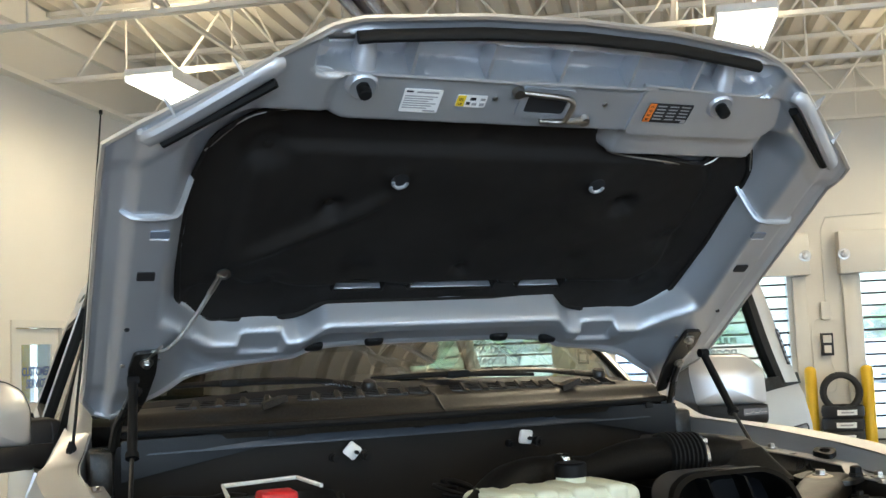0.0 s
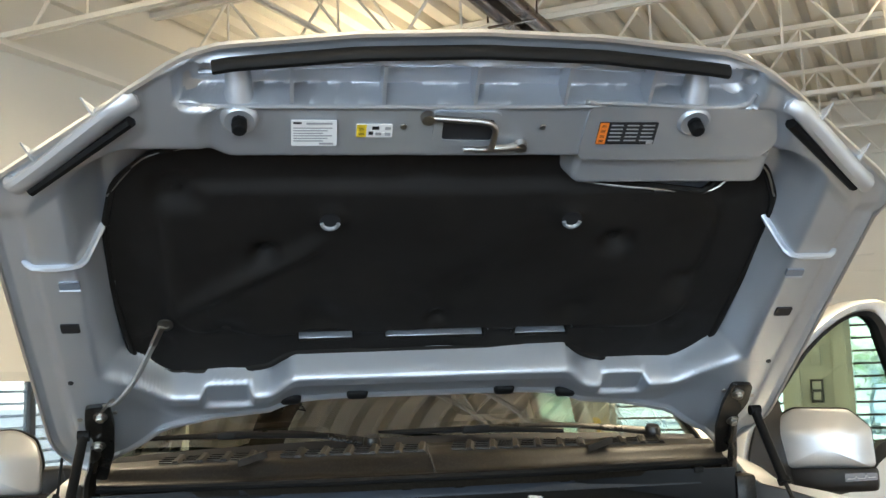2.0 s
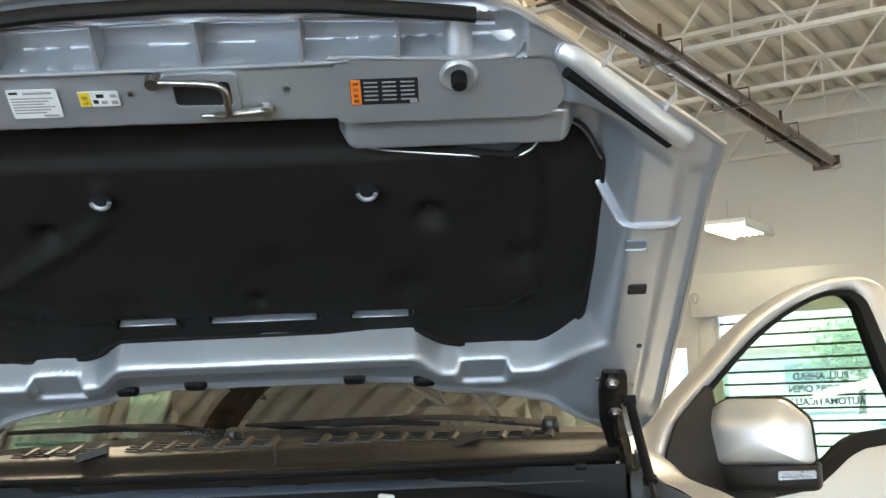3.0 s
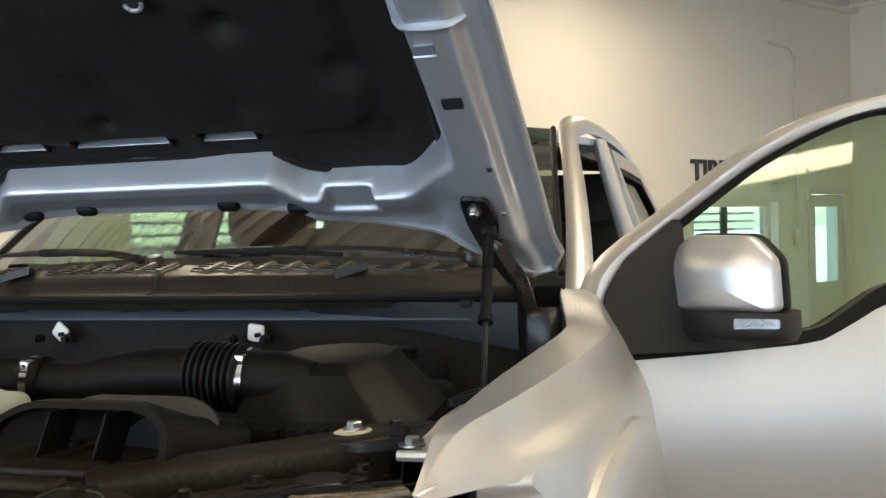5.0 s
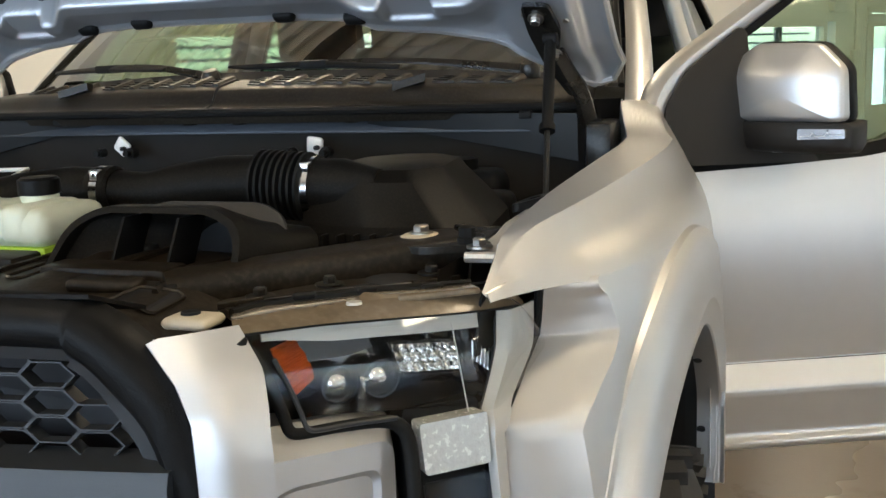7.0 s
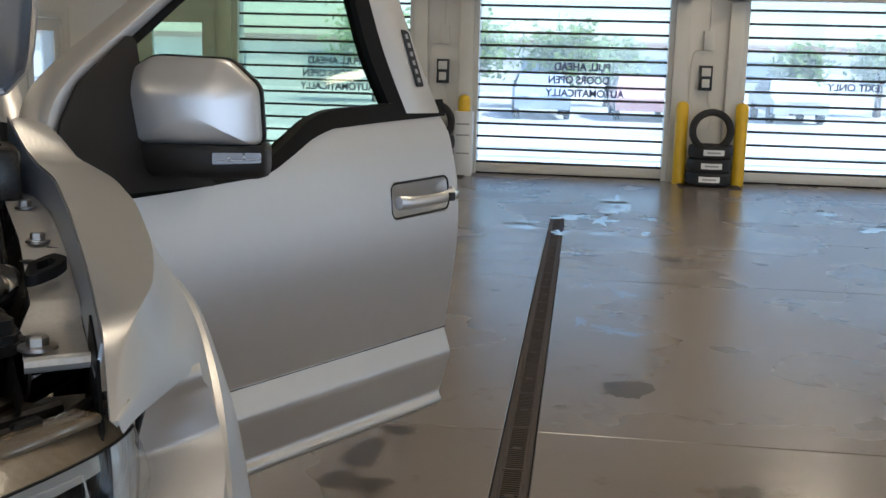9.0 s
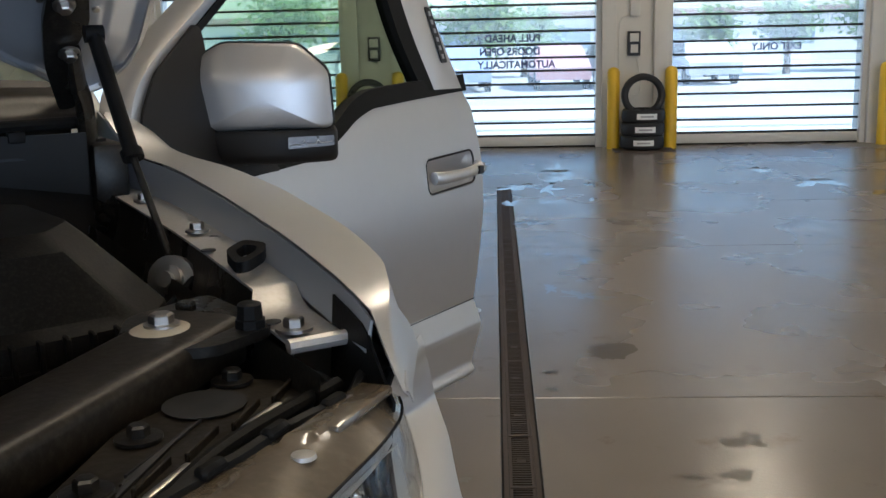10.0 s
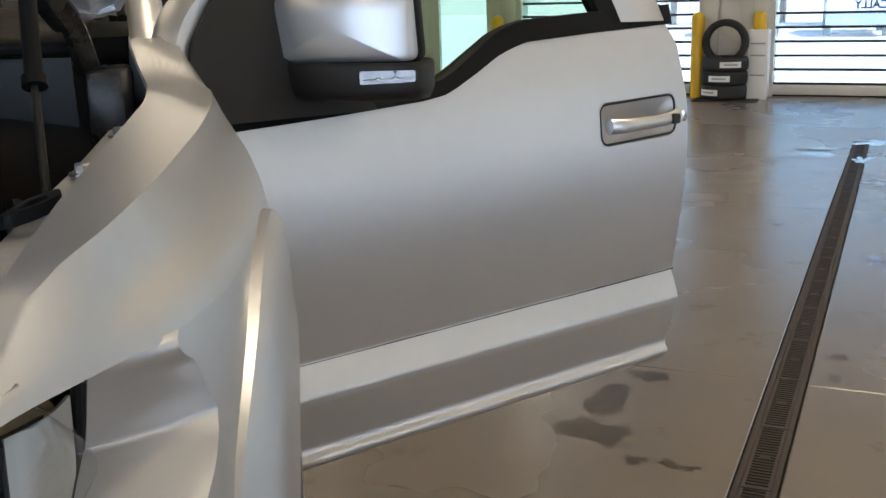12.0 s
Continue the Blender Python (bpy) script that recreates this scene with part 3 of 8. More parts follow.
def tyre_mesh(r, w, hole):
    bm = BM()
    prof = []
    for k in range(20):
        a = 2 * math.pi * k / 20
        rr = (r + hole) / 2 + (r - hole) / 2 * (abs(math.cos(a)) ** 0.6 * (1 if math.cos(a) > 0 else -1))
        prof.append((rr, w / 2 * (abs(math.sin(a)) ** 0.7 * (1 if math.sin(a) > 0 else -1))))
    seg = 48
    vs = [[bm.verts.new((p[0] * math.cos(2 * math.pi * i / seg), p[0] * math.sin(2 * math.pi * i / seg), p[1])) for p in prof] for i in range(seg)]
    for i in range(seg):
        for k in range(20):
            bm.faces.new((vs[i][k], vs[(i + 1) % seg][k], vs[(i + 1) % seg][(k + 1) % 20], vs[i][(k + 1) % 20]))
    return finish("tyre", bm, TYRE)


TM = tyre_mesh(0.292, 0.175, 0.20)
bm = BM()
hbox(bm, 2.76, 3.56, NORTH - 0.75, NORTH - 0.15, 0.0, 0.012)
single("display_plate", bm, GRATE, "dark plate on the floor under stacked tyres", "plate", smooth=False)
bm = BM()
hbox(bm, -0.92, -0.12, NORTH - 0.75, NORTH - 0.15, 0.0, 0.012)
single("display_plate", bm, GRATE, "dark plate on the floor under stacked tyres", "plate", smooth=False)
for k, sx in [(k, sx) for sx in (3.16, -0.56) for k in range(4)]:
    m = pose(sx + 0.006 * (k - 1), NORTH - 0.45, 0.1 + 0.012 + k * 0.176, 0, 0, 0 if sx > 0 else 25 * k - 30) if k < 3 else pose(sx, NORTH - 0.45, 0.54 + 0.192, 90, 0, 0)
    t = tagged(new("tyre"), "new black tyre lying in a display stack" if k < 3 else "new black tyre standing on a stack of tyres", "tyre", "display tyres")
    t.matrix_world = HALL @ m
    b = new("tread", TM)
    b.parent = t
    if k < 3:
        bm = BM()
        def lab(u, v):
            an = -math.pi / 2 + (u - 0.5) * 0.95 + (k - 1) * 0.05
            return Vector((0.2945 * math.cos(an), 0.2945 * math.sin(an), (v - 0.5) * 0.075))
        grid(bm, lab, 10, 1)
        part("paper_label", bm, WHITE, t, "white paper label")
        bm = BM()
        def bar(u, v):
            an = -math.pi / 2 + (u - 0.5) * 0.6 + (k - 1) * 0.05
            return Vector((0.296 * math.cos(an), 0.296 * math.sin(an), (v - 0.5) * 0.022))
        grid(bm, bar, 8, 1)
        part("print_bar", bm, GREYINK, t)

# switch boxes on the piers between the doors
for x in (3.08, -0.50, 6.75):
    sb = tagged(new("door_control"), "grey door control box with a dark window on the pier", "control box", "door controls")
    sb.matrix_world = HALL @ pose(x, NORTH, 0)
    bm = BM()
    box(bm, -0.085, 0.085, -0.09, -0.001, 1.25, 1.58, 0.008)
    part("box_body", bm, DARKGREY, sb)
    bm = BM()
    box(bm, -0.05, 0.05, -0.098, -0.09, 1.29, 1.40, 0.003)
    box(bm, -0.06, 0.06, -0.096, -0.09, 1.44, 1.55, 0.003)
    part("cover_plate", bm, FRAMEGREY, sb)
    bm = BM()
    box(bm, -0.055, 0.075, -0.07, -0.001, 1.78, 2.04, 0.006)
    part("junction_box", bm, FRAMEGREY, sb)
    bm = BM()
    tube(bm, [(-0.05, -0.03, 1.8), (-0.17, -0.015, 1.75), (-0.2, -0.012, 1.5), (-0.19, -0.012, 0.95), (-0.1, -0.02, 0.75), (0.06, -0.02, 0.72), (0.1, -0.02, 0.9), (0.03, -0.03, 1.25)], 0.006, 6, smooth=6)
    tube(bm, [(0.02, -0.02, 2.04), (0.02, -0.015, 3.1), (0.1, -0.015, 3.3), (0.9, -0.015, 3.32)], 0.009, 6)
    part("cable", bm, FRAMEGREY, sb)

# glass side door beside the exit doors
sd = thing("door_6", "pale framed glass side door, closed", "door", kind="structure")
bm = BM()
a, b = GLASSDOOR
ring_prism(bm, [(a - 0.06, 0), (b + 0.06, 0), (b + 0.06, 2.16), (a - 0.06, 2.16)], [(a + 0.11, 0.2), (b - 0.11, 0.2), (b - 0.11, 2.0), (a + 0.11, 2.0)], lambda u, v, d: H3(u, NORTH - 0.02 + d, v), 0, 0.08)
part("door_frame", bm, FRAMEGREY, sd, "", False)
bm = BM()
hbox(bm, a + 0.11, b - 0.11, NORTH + 0.015, NORTH + 0.021, 0.2, 2.0)
p = part("pane", bm, DOORGLASS, sd, "", False)
p.visible_shadow = False

# west wall: windows, doors, signs
def west_opening(name, y0, y1, z0, z1, label, bars=0, door=False):
    w = thing(name, label, "door" if door else "window", kind="structure")
    P3 = lambda u, v, d: H3(WEST + 0.02 - d, u, v)
    bm = BM()
    t = 0.06
    ring_prism(bm, [(y0 - t, z0 - (0 if door else t)), (y1 + t, z0 - (0 if door else t)), (y1 + t, z1 + t), (y0 - t, z1 + t)], [(y0 + 0.02, z0 + (0 if door else 0.02)), (y1 - 0.02, z0 + (0 if door else 0.02)), (y1 - 0.02, z1 - 0.02), (y0 + 0.02, z1 - 0.02)], P3, 0, 0.12)
    part("window_frame" if not door else "door_frame", bm, FRAMEGREY, w, "", False)
    if door:
        bm = BM()
        ring_prism(bm, [(y0 + 0.03, 0.01), (y1 - 0.03, 0.01), (y1 - 0.03, z1 - 0.03), (y0 + 0.03, z1 - 0.03)], [(y0 + 0.17, 0.75), (y1 - 0.17, 0.75), (y1 - 0.17, z1 - 0.2), (y0 + 0.17, z1 - 0.2)], P3, 0.04, 0.085)
        part("door_leaf", bm, FRAMEGREY, w, "", False)
        bm = BM()
        prism(bm, [(y0 + 0.17, 0.75), (y1 - 0.17, 0.75), (y1 - 0.17, z1 - 0.2), (y0 + 0.17, z1 - 0.2)], P3, 0.06, 0.065)
        part("pane", bm, DOORGLASS, w, "", False)
        bm = BM()
        tube(bm, [H3(WEST - 0.02, y1 - 0.1, 1.0), H3(WEST + 0.05, y1 - 0.1, 1.0), H3(WEST + 0.05, y1 - 0.22, 1.0)], 0.011, 8)
        part("door_handle", bm, STEEL, w)
    else:
        n = max(1, bars)
        for i in range(n):
            a, b = y0 + (y1 - y0) * i / n + 0.03, y0 + (y1 - y0) * (i + 1) / n - 0.03
            bm = BM()
            prism(bm, [(a, z0 + 0.03), (b, z0 + 0.03), (b, z1 - 0.03), (a, z1 - 0.03)], P3, 0.06, 0.065)
            part("pane", bm, DOORGLASS, w, "", False)
            if i:
                bm = BM()
                prism(bm, [(a - 0.06, z0 + 0.02), (a, z0 + 0.02), (a, z1 - 0.02), (a - 0.06, z1 - 0.02)], P3, 0.02, 0.1)
                part("mullion", bm, DARKGREY, w, "", False)
        z = z0 + 0.06
        while z < z1 - 0.05:
            bm = BM()
            prism(bm, [(y0 + 0.03, z), (y1 - 0.03, z), (y1 - 0.03, z + 0.026), (y0 + 0.03, z + 0.026)], P3, 0.20, 0.225)
            part("slat", bm, DARKGREY, w, "", False)
            z += 0.105
    return w


west_opening("window_1", 2.6, 6.75, 0.95, 1.86, "office window with dark slats in a pale frame", 4)
west_opening("window_2", 9.75, 11.62, 0.95, 1.86, "office window with dark slats in a pale frame", 2)
west_opening("door_7", 7.43, 8.35, 0, 2.03, "pale office door with a glass pane", 0, True)
west_opening("door_8", 12.7, 13.65, 0, 2.03, "pale door with a glass pane", 0, True)
WPOSE = lambda y, z: HALL @ pose(WEST + 0.014, y, z, 90, 0, 90)
tagged(words("lettering", "CUSTOMER\nSERVICE", 0.13, HALL @ pose(WEST - 0.035, 7.9, 1.47, 90, 0, 90), TEXTC, None, "", 0.003, False, 0.003, 0.8), "dark blue lettering on the office door glass", "lettering")
bm = BM()
hbox(bm, WEST - 0.9, WEST - 0.8, 7.0, 9.0, 0.6, 2.2)
single("yellow_partition", bm, mat("ochre_paint", (0.50, 0.34, 0.05), 0.6, 0, 0.1, 2), "ochre partition behind the office door", "partition", smooth=False)
tagged(words("lettering", "BATTERIES", 0.365, WPOSE(5.45, 2.305), INK, None, "", 0.02, False, 0.010, 1.10), "black wall lettering above a window", "lettering")
tagged(words("lettering", "TIRES", 0.365, WPOSE(10.44, 2.29), INK, None, "", 0.02, False, 0.010, 1.10), "black wall lettering high on the wall", "lettering")
sign = thing("oval_sign", "blue oval wall sign with a silver rim", "sign")
def oval(ry, rz, k=56):
    return [(5.43 + ry * math.cos(2 * math.pi * i / k), 2.92 + rz * math.sin(2 * math.pi * i / k)) for i in range(k)]
bm = BM()
prism(bm, oval(0.80, 0.325), lambda u, v, d: H3(WEST + d, u, v), 0.001, 0.05)
part("rim", bm, STEEL, sign, "silver rim", False)
bm = BM()
prism(bm, oval(0.775, 0.30), lambda u, v, d: H3(WEST + d, u, v), 0.05, 0.054)
part("face", bm, BLUESIGN, sign, "blue face", False)
bm = BM()
ring_prism(bm, oval(0.745, 0.272), oval(0.73, 0.258), lambda u, v, d: H3(WEST + d, u, v), 0.0545, 0.057)
part("inner_line", bm, WHITE, sign, "white inner line", False)
bm = BM()
for y, w in ((5.01, 0.19), (5.31, 0.2), (5.57, 0.18), (5.82, 0.18)):
    tube(bm, [H3(WEST + 0.056, y - w * 0.5, 2.80), H3(WEST + 0.056, y - w * 0.15, 3.02), H3(WEST + 0.056, y + w * 0.3, 2.98), H3(WEST + 0.056, y + w * 0.1, 2.82), H3(WEST + 0.056, y + w * 0.6, 2.84)], 0.018, 6, 0.3, 5)
part("white_flourish", bm, WHITE, sign, "white flourish")
# emergency lamp, conduit and box on the west wall
el = thing("emergency_lamp", "small beige emergency lamp on the wall", "lamp")
bm = BM()
hbox(bm, WEST + 0.001, WEST + 0.09, 11.72, 12.04, 2.03, 2.15, bevel=0.01)
part("lamp_body", bm, FRAMEGREY, el)
bm = BM()
turned(bm, H3(WEST + 0.06, 12.55, 2.35), H3(1, 0, 0), [(0, 0.03), (0.05, 0.055), (0.06, 0.05), (0.061, 0)], 14)
part("lamp_head", bm, WHITEPLAST, el)
bm = BM()
tube(bm, [H3(WEST + 0.02, 12.35, 1.2), H3(WEST + 0.02, 12.35, 3.9), H3(WEST + 0.02, 12.2, 4.02), H3(WEST + 0.02, 11.7, 4.05)], 0.014, 8)
hbox(bm, WEST + 0.001, WEST + 0.06, 12.25, 12.45, 1.3, 1.52, bevel=0.005)
single("conduit", bm, FRAMEGREY, "cream painted conduit with a small box on the wall", "conduit")

# rooms behind the west wall
bm = BM()
hbox(bm, WEST - 4.2, WEST - 4.0, SOUTH, NORTH + 0.3, -0.2, 3.2)
hbox(bm, WEST - 4.0, WEST - 0.3, SOUTH, NORTH + 0.3, -0.2, -0.02)
single("wall_office", bm, WALL, "pale office wall behind the windows", "wall", kind="structure", smooth=False)

# open daylight behind the camera: assumed entry doors of clear slats, seen only in reflections
for i, (a, b) in enumerate(BACKBAYS):
    d = tagged(new(f"door_{i + 9}"), "assumed roll-up entry door of clear slats, out of view", "door", "entry doors", "structure")
    z = 0.15
    while z < 3.2:
        bm = BM()
        hbox(bm, a, b, SOUTH - 0.2, SOUTH - 0.16, z, z + 0.026)
        part("slat", bm, BLACKMETAL, d, "", False)
        z += 0.2
    # area light added in the opening to supply the daylight
    li = new("daylight", bpy.data.lights.new("daylight", "AREA"))
    li.data.shape, li.data.size, li.data.size_y, li.data.energy, li.data.color = "RECTANGLE", b - a, 3.1, DAY_W, (0.80, 0.90, 1.0)
    li.matrix_world = HALL @ pose((a + b) / 2, SOUTH - 0.28, 1.7, -90, 0, 0) @ pose(0, 0, 0, 180, 0, 0)

# unseen side doors with added light, assumed from a bright reflection in the headlamp
for i, (a, b) in enumerate(EASTBAYS):
    d = tagged(new(f"door_{i + 13}"), "assumed roll-up side door of clear slats, out of view", "door", "side doors", "structure")
    z = 0.15
    while z < 2.95:
        bm = BM()
        hbox(bm, EAST + 0.16, EAST + 0.20, a, b, z, z + 0.026)
        part("slat", bm, BLACKMETAL, d, "", False)
        z += 0.2
    li = new("daylight", bpy.data.lights.new("daylight", "AREA"))
    li.data.shape, li.data.size, li.data.size_y, li.data.energy, li.data.color = "RECTANGLE", b - a, 2.8, DAY_W * 0.02, (0.86, 0.93, 1.0)
    li.matrix_world = HALL @ pose(EAST + 0.28, (a + b) / 2, 1.6, 90, 0, 90)

# ---- outside ----
bm = BM()
box(bm, -400, 400, -400, 400, -0.5, -0.31)
single("ground", bm, mat("parking_asphalt", (0.50, 0.49, 0.47), 0.8, 0, 0.2, 0.4, 0.002, 30), "pale sunlit parking ground", "ground", kind="structure", smooth=False)
bm = BM()
hbox(bm, WEST - 1, EAST + 2, NORTH + 0.36, NORTH + 9, -0.3, -0.03)
single("apron", bm, mat("pale_concrete", (0.68, 0.66, 0.62), 0.8, 0, 0.1, 0.8), "pale concrete apron outside the doors", "pavement", kind="structure", smooth=False)
LEAF = mat("sunlit_leaves", (0.12, 0.20, 0.035), 0.6, 0, 0.4, 3)
BARK = mat("bark", (0.10, 0.075, 0.05), 0.9, 0, 0.3, 8, 0.004, 30)


def tree(x, y, h, r, seed):
    rnd = random.Random(seed)
    t = tagged(new("tree"), "broad-leaved tree beside the parking ground", "tree", "trees outside")
    base = H3(x, y, -0.31)
    bm = BM()
    top = base + Vector((0.1, 0.1, h * 0.6))
    tube(bm, [base, base + Vector((0.05, 0, h * 0.3)), top], [0.16, 0.12, 0.06], 8)
    tips = []
    for i in range(9):
        a = i * 2.4 + rnd.random()
        s = base + Vector((0.05, 0, h * (0.28 + 0.03 * i)))
        e = s + Vector((math.cos(a) * r * 0.7, math.sin(a) * r * 0.7, h * 0.22))
        tube(bm, [s, (s + e) / 2 + Vector((0, 0, 0.1)), e], [0.05, 0.035, 0.015], 5)
        tips.append(e)
    part("trunk", bm, BARK, t)
    verts, faces = [], []
    for i in range(1500):
        c = rnd.choice(tips) if rnd.random() < 0.6 else top
        d = Vector((rnd.gauss(0, 1), rnd.gauss(0, 1), rnd.gauss(0, 0.8)))
        p = c + d * r * 0.36
        u = Vector((rnd.gauss(0, 1), rnd.gauss(0, 1), rnd.gauss(0, 1))).normalized()
        w = u.orthogonal().normalized()
        s = 0.10 + 0.10 * rnd.random()
        k = len(verts)
        verts += [p - u * s, p + w * s * 0.6, p + u * s, p - w * s * 0.6]
        faces.append((k, k + 1, k + 2, k + 3))
    me = bpy.data.meshes.new("crown")
    me.from_pydata(verts, [], faces)
    me.materials.append(LEAF)
    c = new("crown", me)
    c.parent = t


for i, (x, y, h, r) in enumerate(((0.6, 41, 3.6, 1.5), (2.4, 44, 3.2, 1.1), (-3.0, 43, 3.8, 1.6), (9.4, 41, 3.0, 0.8), (12.7, 42, 3.4, 0.9), (-7, 42, 4.2, 1.7), (17, 44, 4, 1.5), (22, 45, 4.5, 1.8))):
    tree(x, y, h, r, i)


def parked_car(x, y, col, yaw):
    m = mat("car_paint", col, 0.6, 0.0, 0.05, 5)
    c = tagged(new("parked_car"), "parked car on the ground outside", "car", "parked cars")
    c.matrix_world = HALL @ pose(x, y, -0.31, 0, 0, yaw)
    bm = BM()
    prof = [(-2.2, 0.35), (-2.25, 0.75), (-1.5, 0.92), (-0.7, 1.45), (0.9, 1.47), (1.6, 0.98), (2.2, 0.9), (2.25, 0.4)]
    loft(bm, [[(px, s * (0.88 if pz < 1 else 0.7), pz) for px, pz in prof] for s in (-1, 1)])
    part("car_body", bm, m, c)
    bm = BM()
    pr2 = [(-1.3, 0.96), (-0.68, 1.41), (0.85, 1.43), (1.4, 1.0)]
    for s in (-1, 1):
        prism(bm, pr2, lambda u, v, d: Vector((u, s * ((0.88 - (v - 0.96) * 0.36) + d), v)), 0.0, 0.012)
    part("window", bm, INK, c, "", False)
    for px in (-1.4, 1.4):
        for s in (-1, 1):
            bm = BM()
            turned(bm, (px, s * 0.72, 0.32), (0, s, 0), [(0, 0.2), (0, 0.32), (0.18, 0.32), (0.19, 0.2), (0.17, 0.0)], 20)
            part("wheel", bm, TYRE, c)


for x, y, col, yaw in ((0.0, 35, (0.36, 0.42, 0.54), 15), (3.3, 35.5, (0.50, 0.27, 0.27), 12), (5.3, 36, (0.36, 0.42, 0.52), 12), (8.4, 37, (0.55, 0.55, 0.55), 12), (-3.2, 34.5, (0.5, 0.5, 0.5), 20)):
    parked_car(x, y, col, yaw + 80)
# low building far off
fb = thing("far_building", "low pale building across the parking ground", "building")
bm = BM()
hbox(bm, -30, 45, 58, 70, -0.3, 2.3)
part("wall", bm, mat("pale_facade", (0.68, 0.66, 0.62), 0.8, 0, 0.1, 0.3), fb, "", False)
bm = BM()
hbox(bm, -30.2, 45.2, 57.7, 70.2, 2.3, 2.6)
part("roof", bm, mat("brown_roof_edge", (0.32, 0.22, 0.17), 0.8, 0, 0.15, 1), fb, "", False)
for x in range(-26, 44, 6):
    bm = BM()
    hbox(bm, x, x + 2.4, 57.9, 57.98, 0.6, 1.7)
    part("window", bm, mat("dark_facade_glass", (0.20, 0.26, 0.30), 0.3) if x == -26 else bpy.data.materials["dark_facade_glass"], fb, "", False)


# ---- the truck: x to its left side, y to its tail, z up ----
truck = thing("pickup_truck", "silver pickup truck with its bonnet raised and front door open", "truck")
ip = np.interp
HZ, HANG = 1.674, radians(37)
HC, HS = math.cos(HANG), math.sin(HANG)


def HD(x, a, n):
    """Bonnet coordinates: x across, a forwards along the raised bonnet, n towards its outer skin."""
    return Vector((x, -a * HC + n * HS, HZ + a * HS + n * HC))


HN = HD(0, 0, 1) - HD(0, 0, 0)
DOWN = -HN


def sm(t):
    t = min(1.0, max(0.0, t))
    return t * t * (3 - 2 * t)


def hood_front(x):
    return float(ip(abs(x), [0, 0.2, 0.42, 0.50, 0.56, 0.80, 0.84], [0.960, 0.953, 0.928, 0.900, 0.862, 0.672, 0.635]))


def hood_rear(x):
    return float(ip(abs(x), [0, 0.2, 0.33, 0.46, 0.60, 0.70, 0.77, 0.81, 0.842], [-0.045, -0.047, -0.066, -0.105, -0.150, -0.195, -0.285, -0.290, -0.215]))


def sdbox(x, a, x0, x1, a0, a1, r):
    cx, ca, hx, ha = (x0 + x1) / 2, (a0 + a1) / 2, (x1 - x0) / 2 - r, (a1 - a0) / 2 - r
    dx, da = abs(x - cx) - hx, abs(a - ca) - ha
    return math.hypot(max(dx, 0), max(da, 0)) + min(max(dx, da), 0) - r


def hood_in(x, a):
    """Depth of the pressed inner panel."""
    n = 0.012
    rail_edge = sm((abs(x) - 0.775) / 0.02)
    n += 0.016 * rail_edge * sm((0.60 - a) / 0.05)
    w = 0.072 - 0.058 * sm((abs(x) - 0.30) / 0.07) + 0.10 * sm((abs(x) - 0.56) / 0.14)
    s = sdbox(x, a, -0.695, 0.695, -0.30, 0.72, 0.12)
    rec = sm(-s / 0.060 + 0.25)
    rear = 0.030 + 0.006 * sm((w - a) / 0.05) + 0.034 * min(1.0, max(0.0, (w - 0.042 - a) / 0.085))
    n += (rear - n) * sm((0.70 - abs(x)) / 0.10) * sm((w + 0.02 - a) / 0.032 + 0.5) + 0.036 * sm((-0.10 - a) / 0.15) * sm((abs(x) - 0.62) / 0.06)
    n += (0.114 - n) * rec * sm((a - w) / 0.032 + 0.5)
    # pockets beside the notches
    for c in (-0.452, 0.452):
        s = sdbox(x, a, c - 0.052, c + 0.052, -0.050, 0.020, 0.010)
        n += (0.058 - n) * sm(-s / 0.012 + 0.5)
    # front plate and the channel before it
    s = sdbox(x, a, -0.455, 0.575, 0.692, 0.815, 0.05)
    n += (0.030 - n) * sm(-s / 0.022 + 0.5)
    s = sdbox(x, a, 0.20, 0.60, 0.60, 0.72, 0.03)
    n += (0.052 - n) * sm(-s / 0.03 + 0.4) * (1 - sm((a - 0.685) / 0.012))
    s = sdbox(x, a, -0.49, 0.50, 0.818, 0.893, 0.02)
    n += (0.078 - n) * sm(-s / 0.014 + 0.5)
    n += 0.022 * sm((a - 0.885) / 0.03)
    # diagonal corners
    s = abs((abs(x) - 0.655) * 0.65 + (a - 0.735) * 0.76)
    n -= 0.014 * sm((0.05 - s) / 0.03) * sm((abs(x) - 0.54) / 0.04) * sm((0.79 - abs(x)) / 0.04)
    # cross beads on the side rails
    ax = abs(x)
    # outer hem
    d = min(hood_front(x) - a, 0.842 - ax, a - hood_rear(x))
    n -= 0.006 * sm((0.012 - d) / 0.006)
    return n


hood = new("hood")
hood.parent = truck
hood["label"] = "raised silver bonnet"
NU, NV = 250, 230
bm = BM()


def hood_xy(u, v):
    x = (u * 2 - 1) * 0.842
    r = hood_rear(x)
    return x, r + (hood_front(x) - r) * v


grid(bm, lambda u, v: HD(*hood_xy(u, v), hood_in(*hood_xy(u, v))), NU, NV)
part("inner_panel", bm, INNER, hood, "pressed silver inner panel", True, 60)
bm = BM()


def hood_out(u, v):
    x, a = hood_xy(u, v)
    d = min(hood_front(x) - a, 0.842 - abs(x), a - hood_rear(x))
    n = max(0.008 + 0.125 * sm(d / 0.22) - 0.012 * (1 - sm(d / 0.004)) + 0.02 * sm((0.5 - abs(x)) / 0.1), hood_in(x, a) + 0.006)
    return HD(x * 1.004, a + 0.004 * (v * 2 - 1), n)


grid(bm, hood_out, 90, 110)
part("outer_panel", bm, SILVER, hood, "", True, 60)
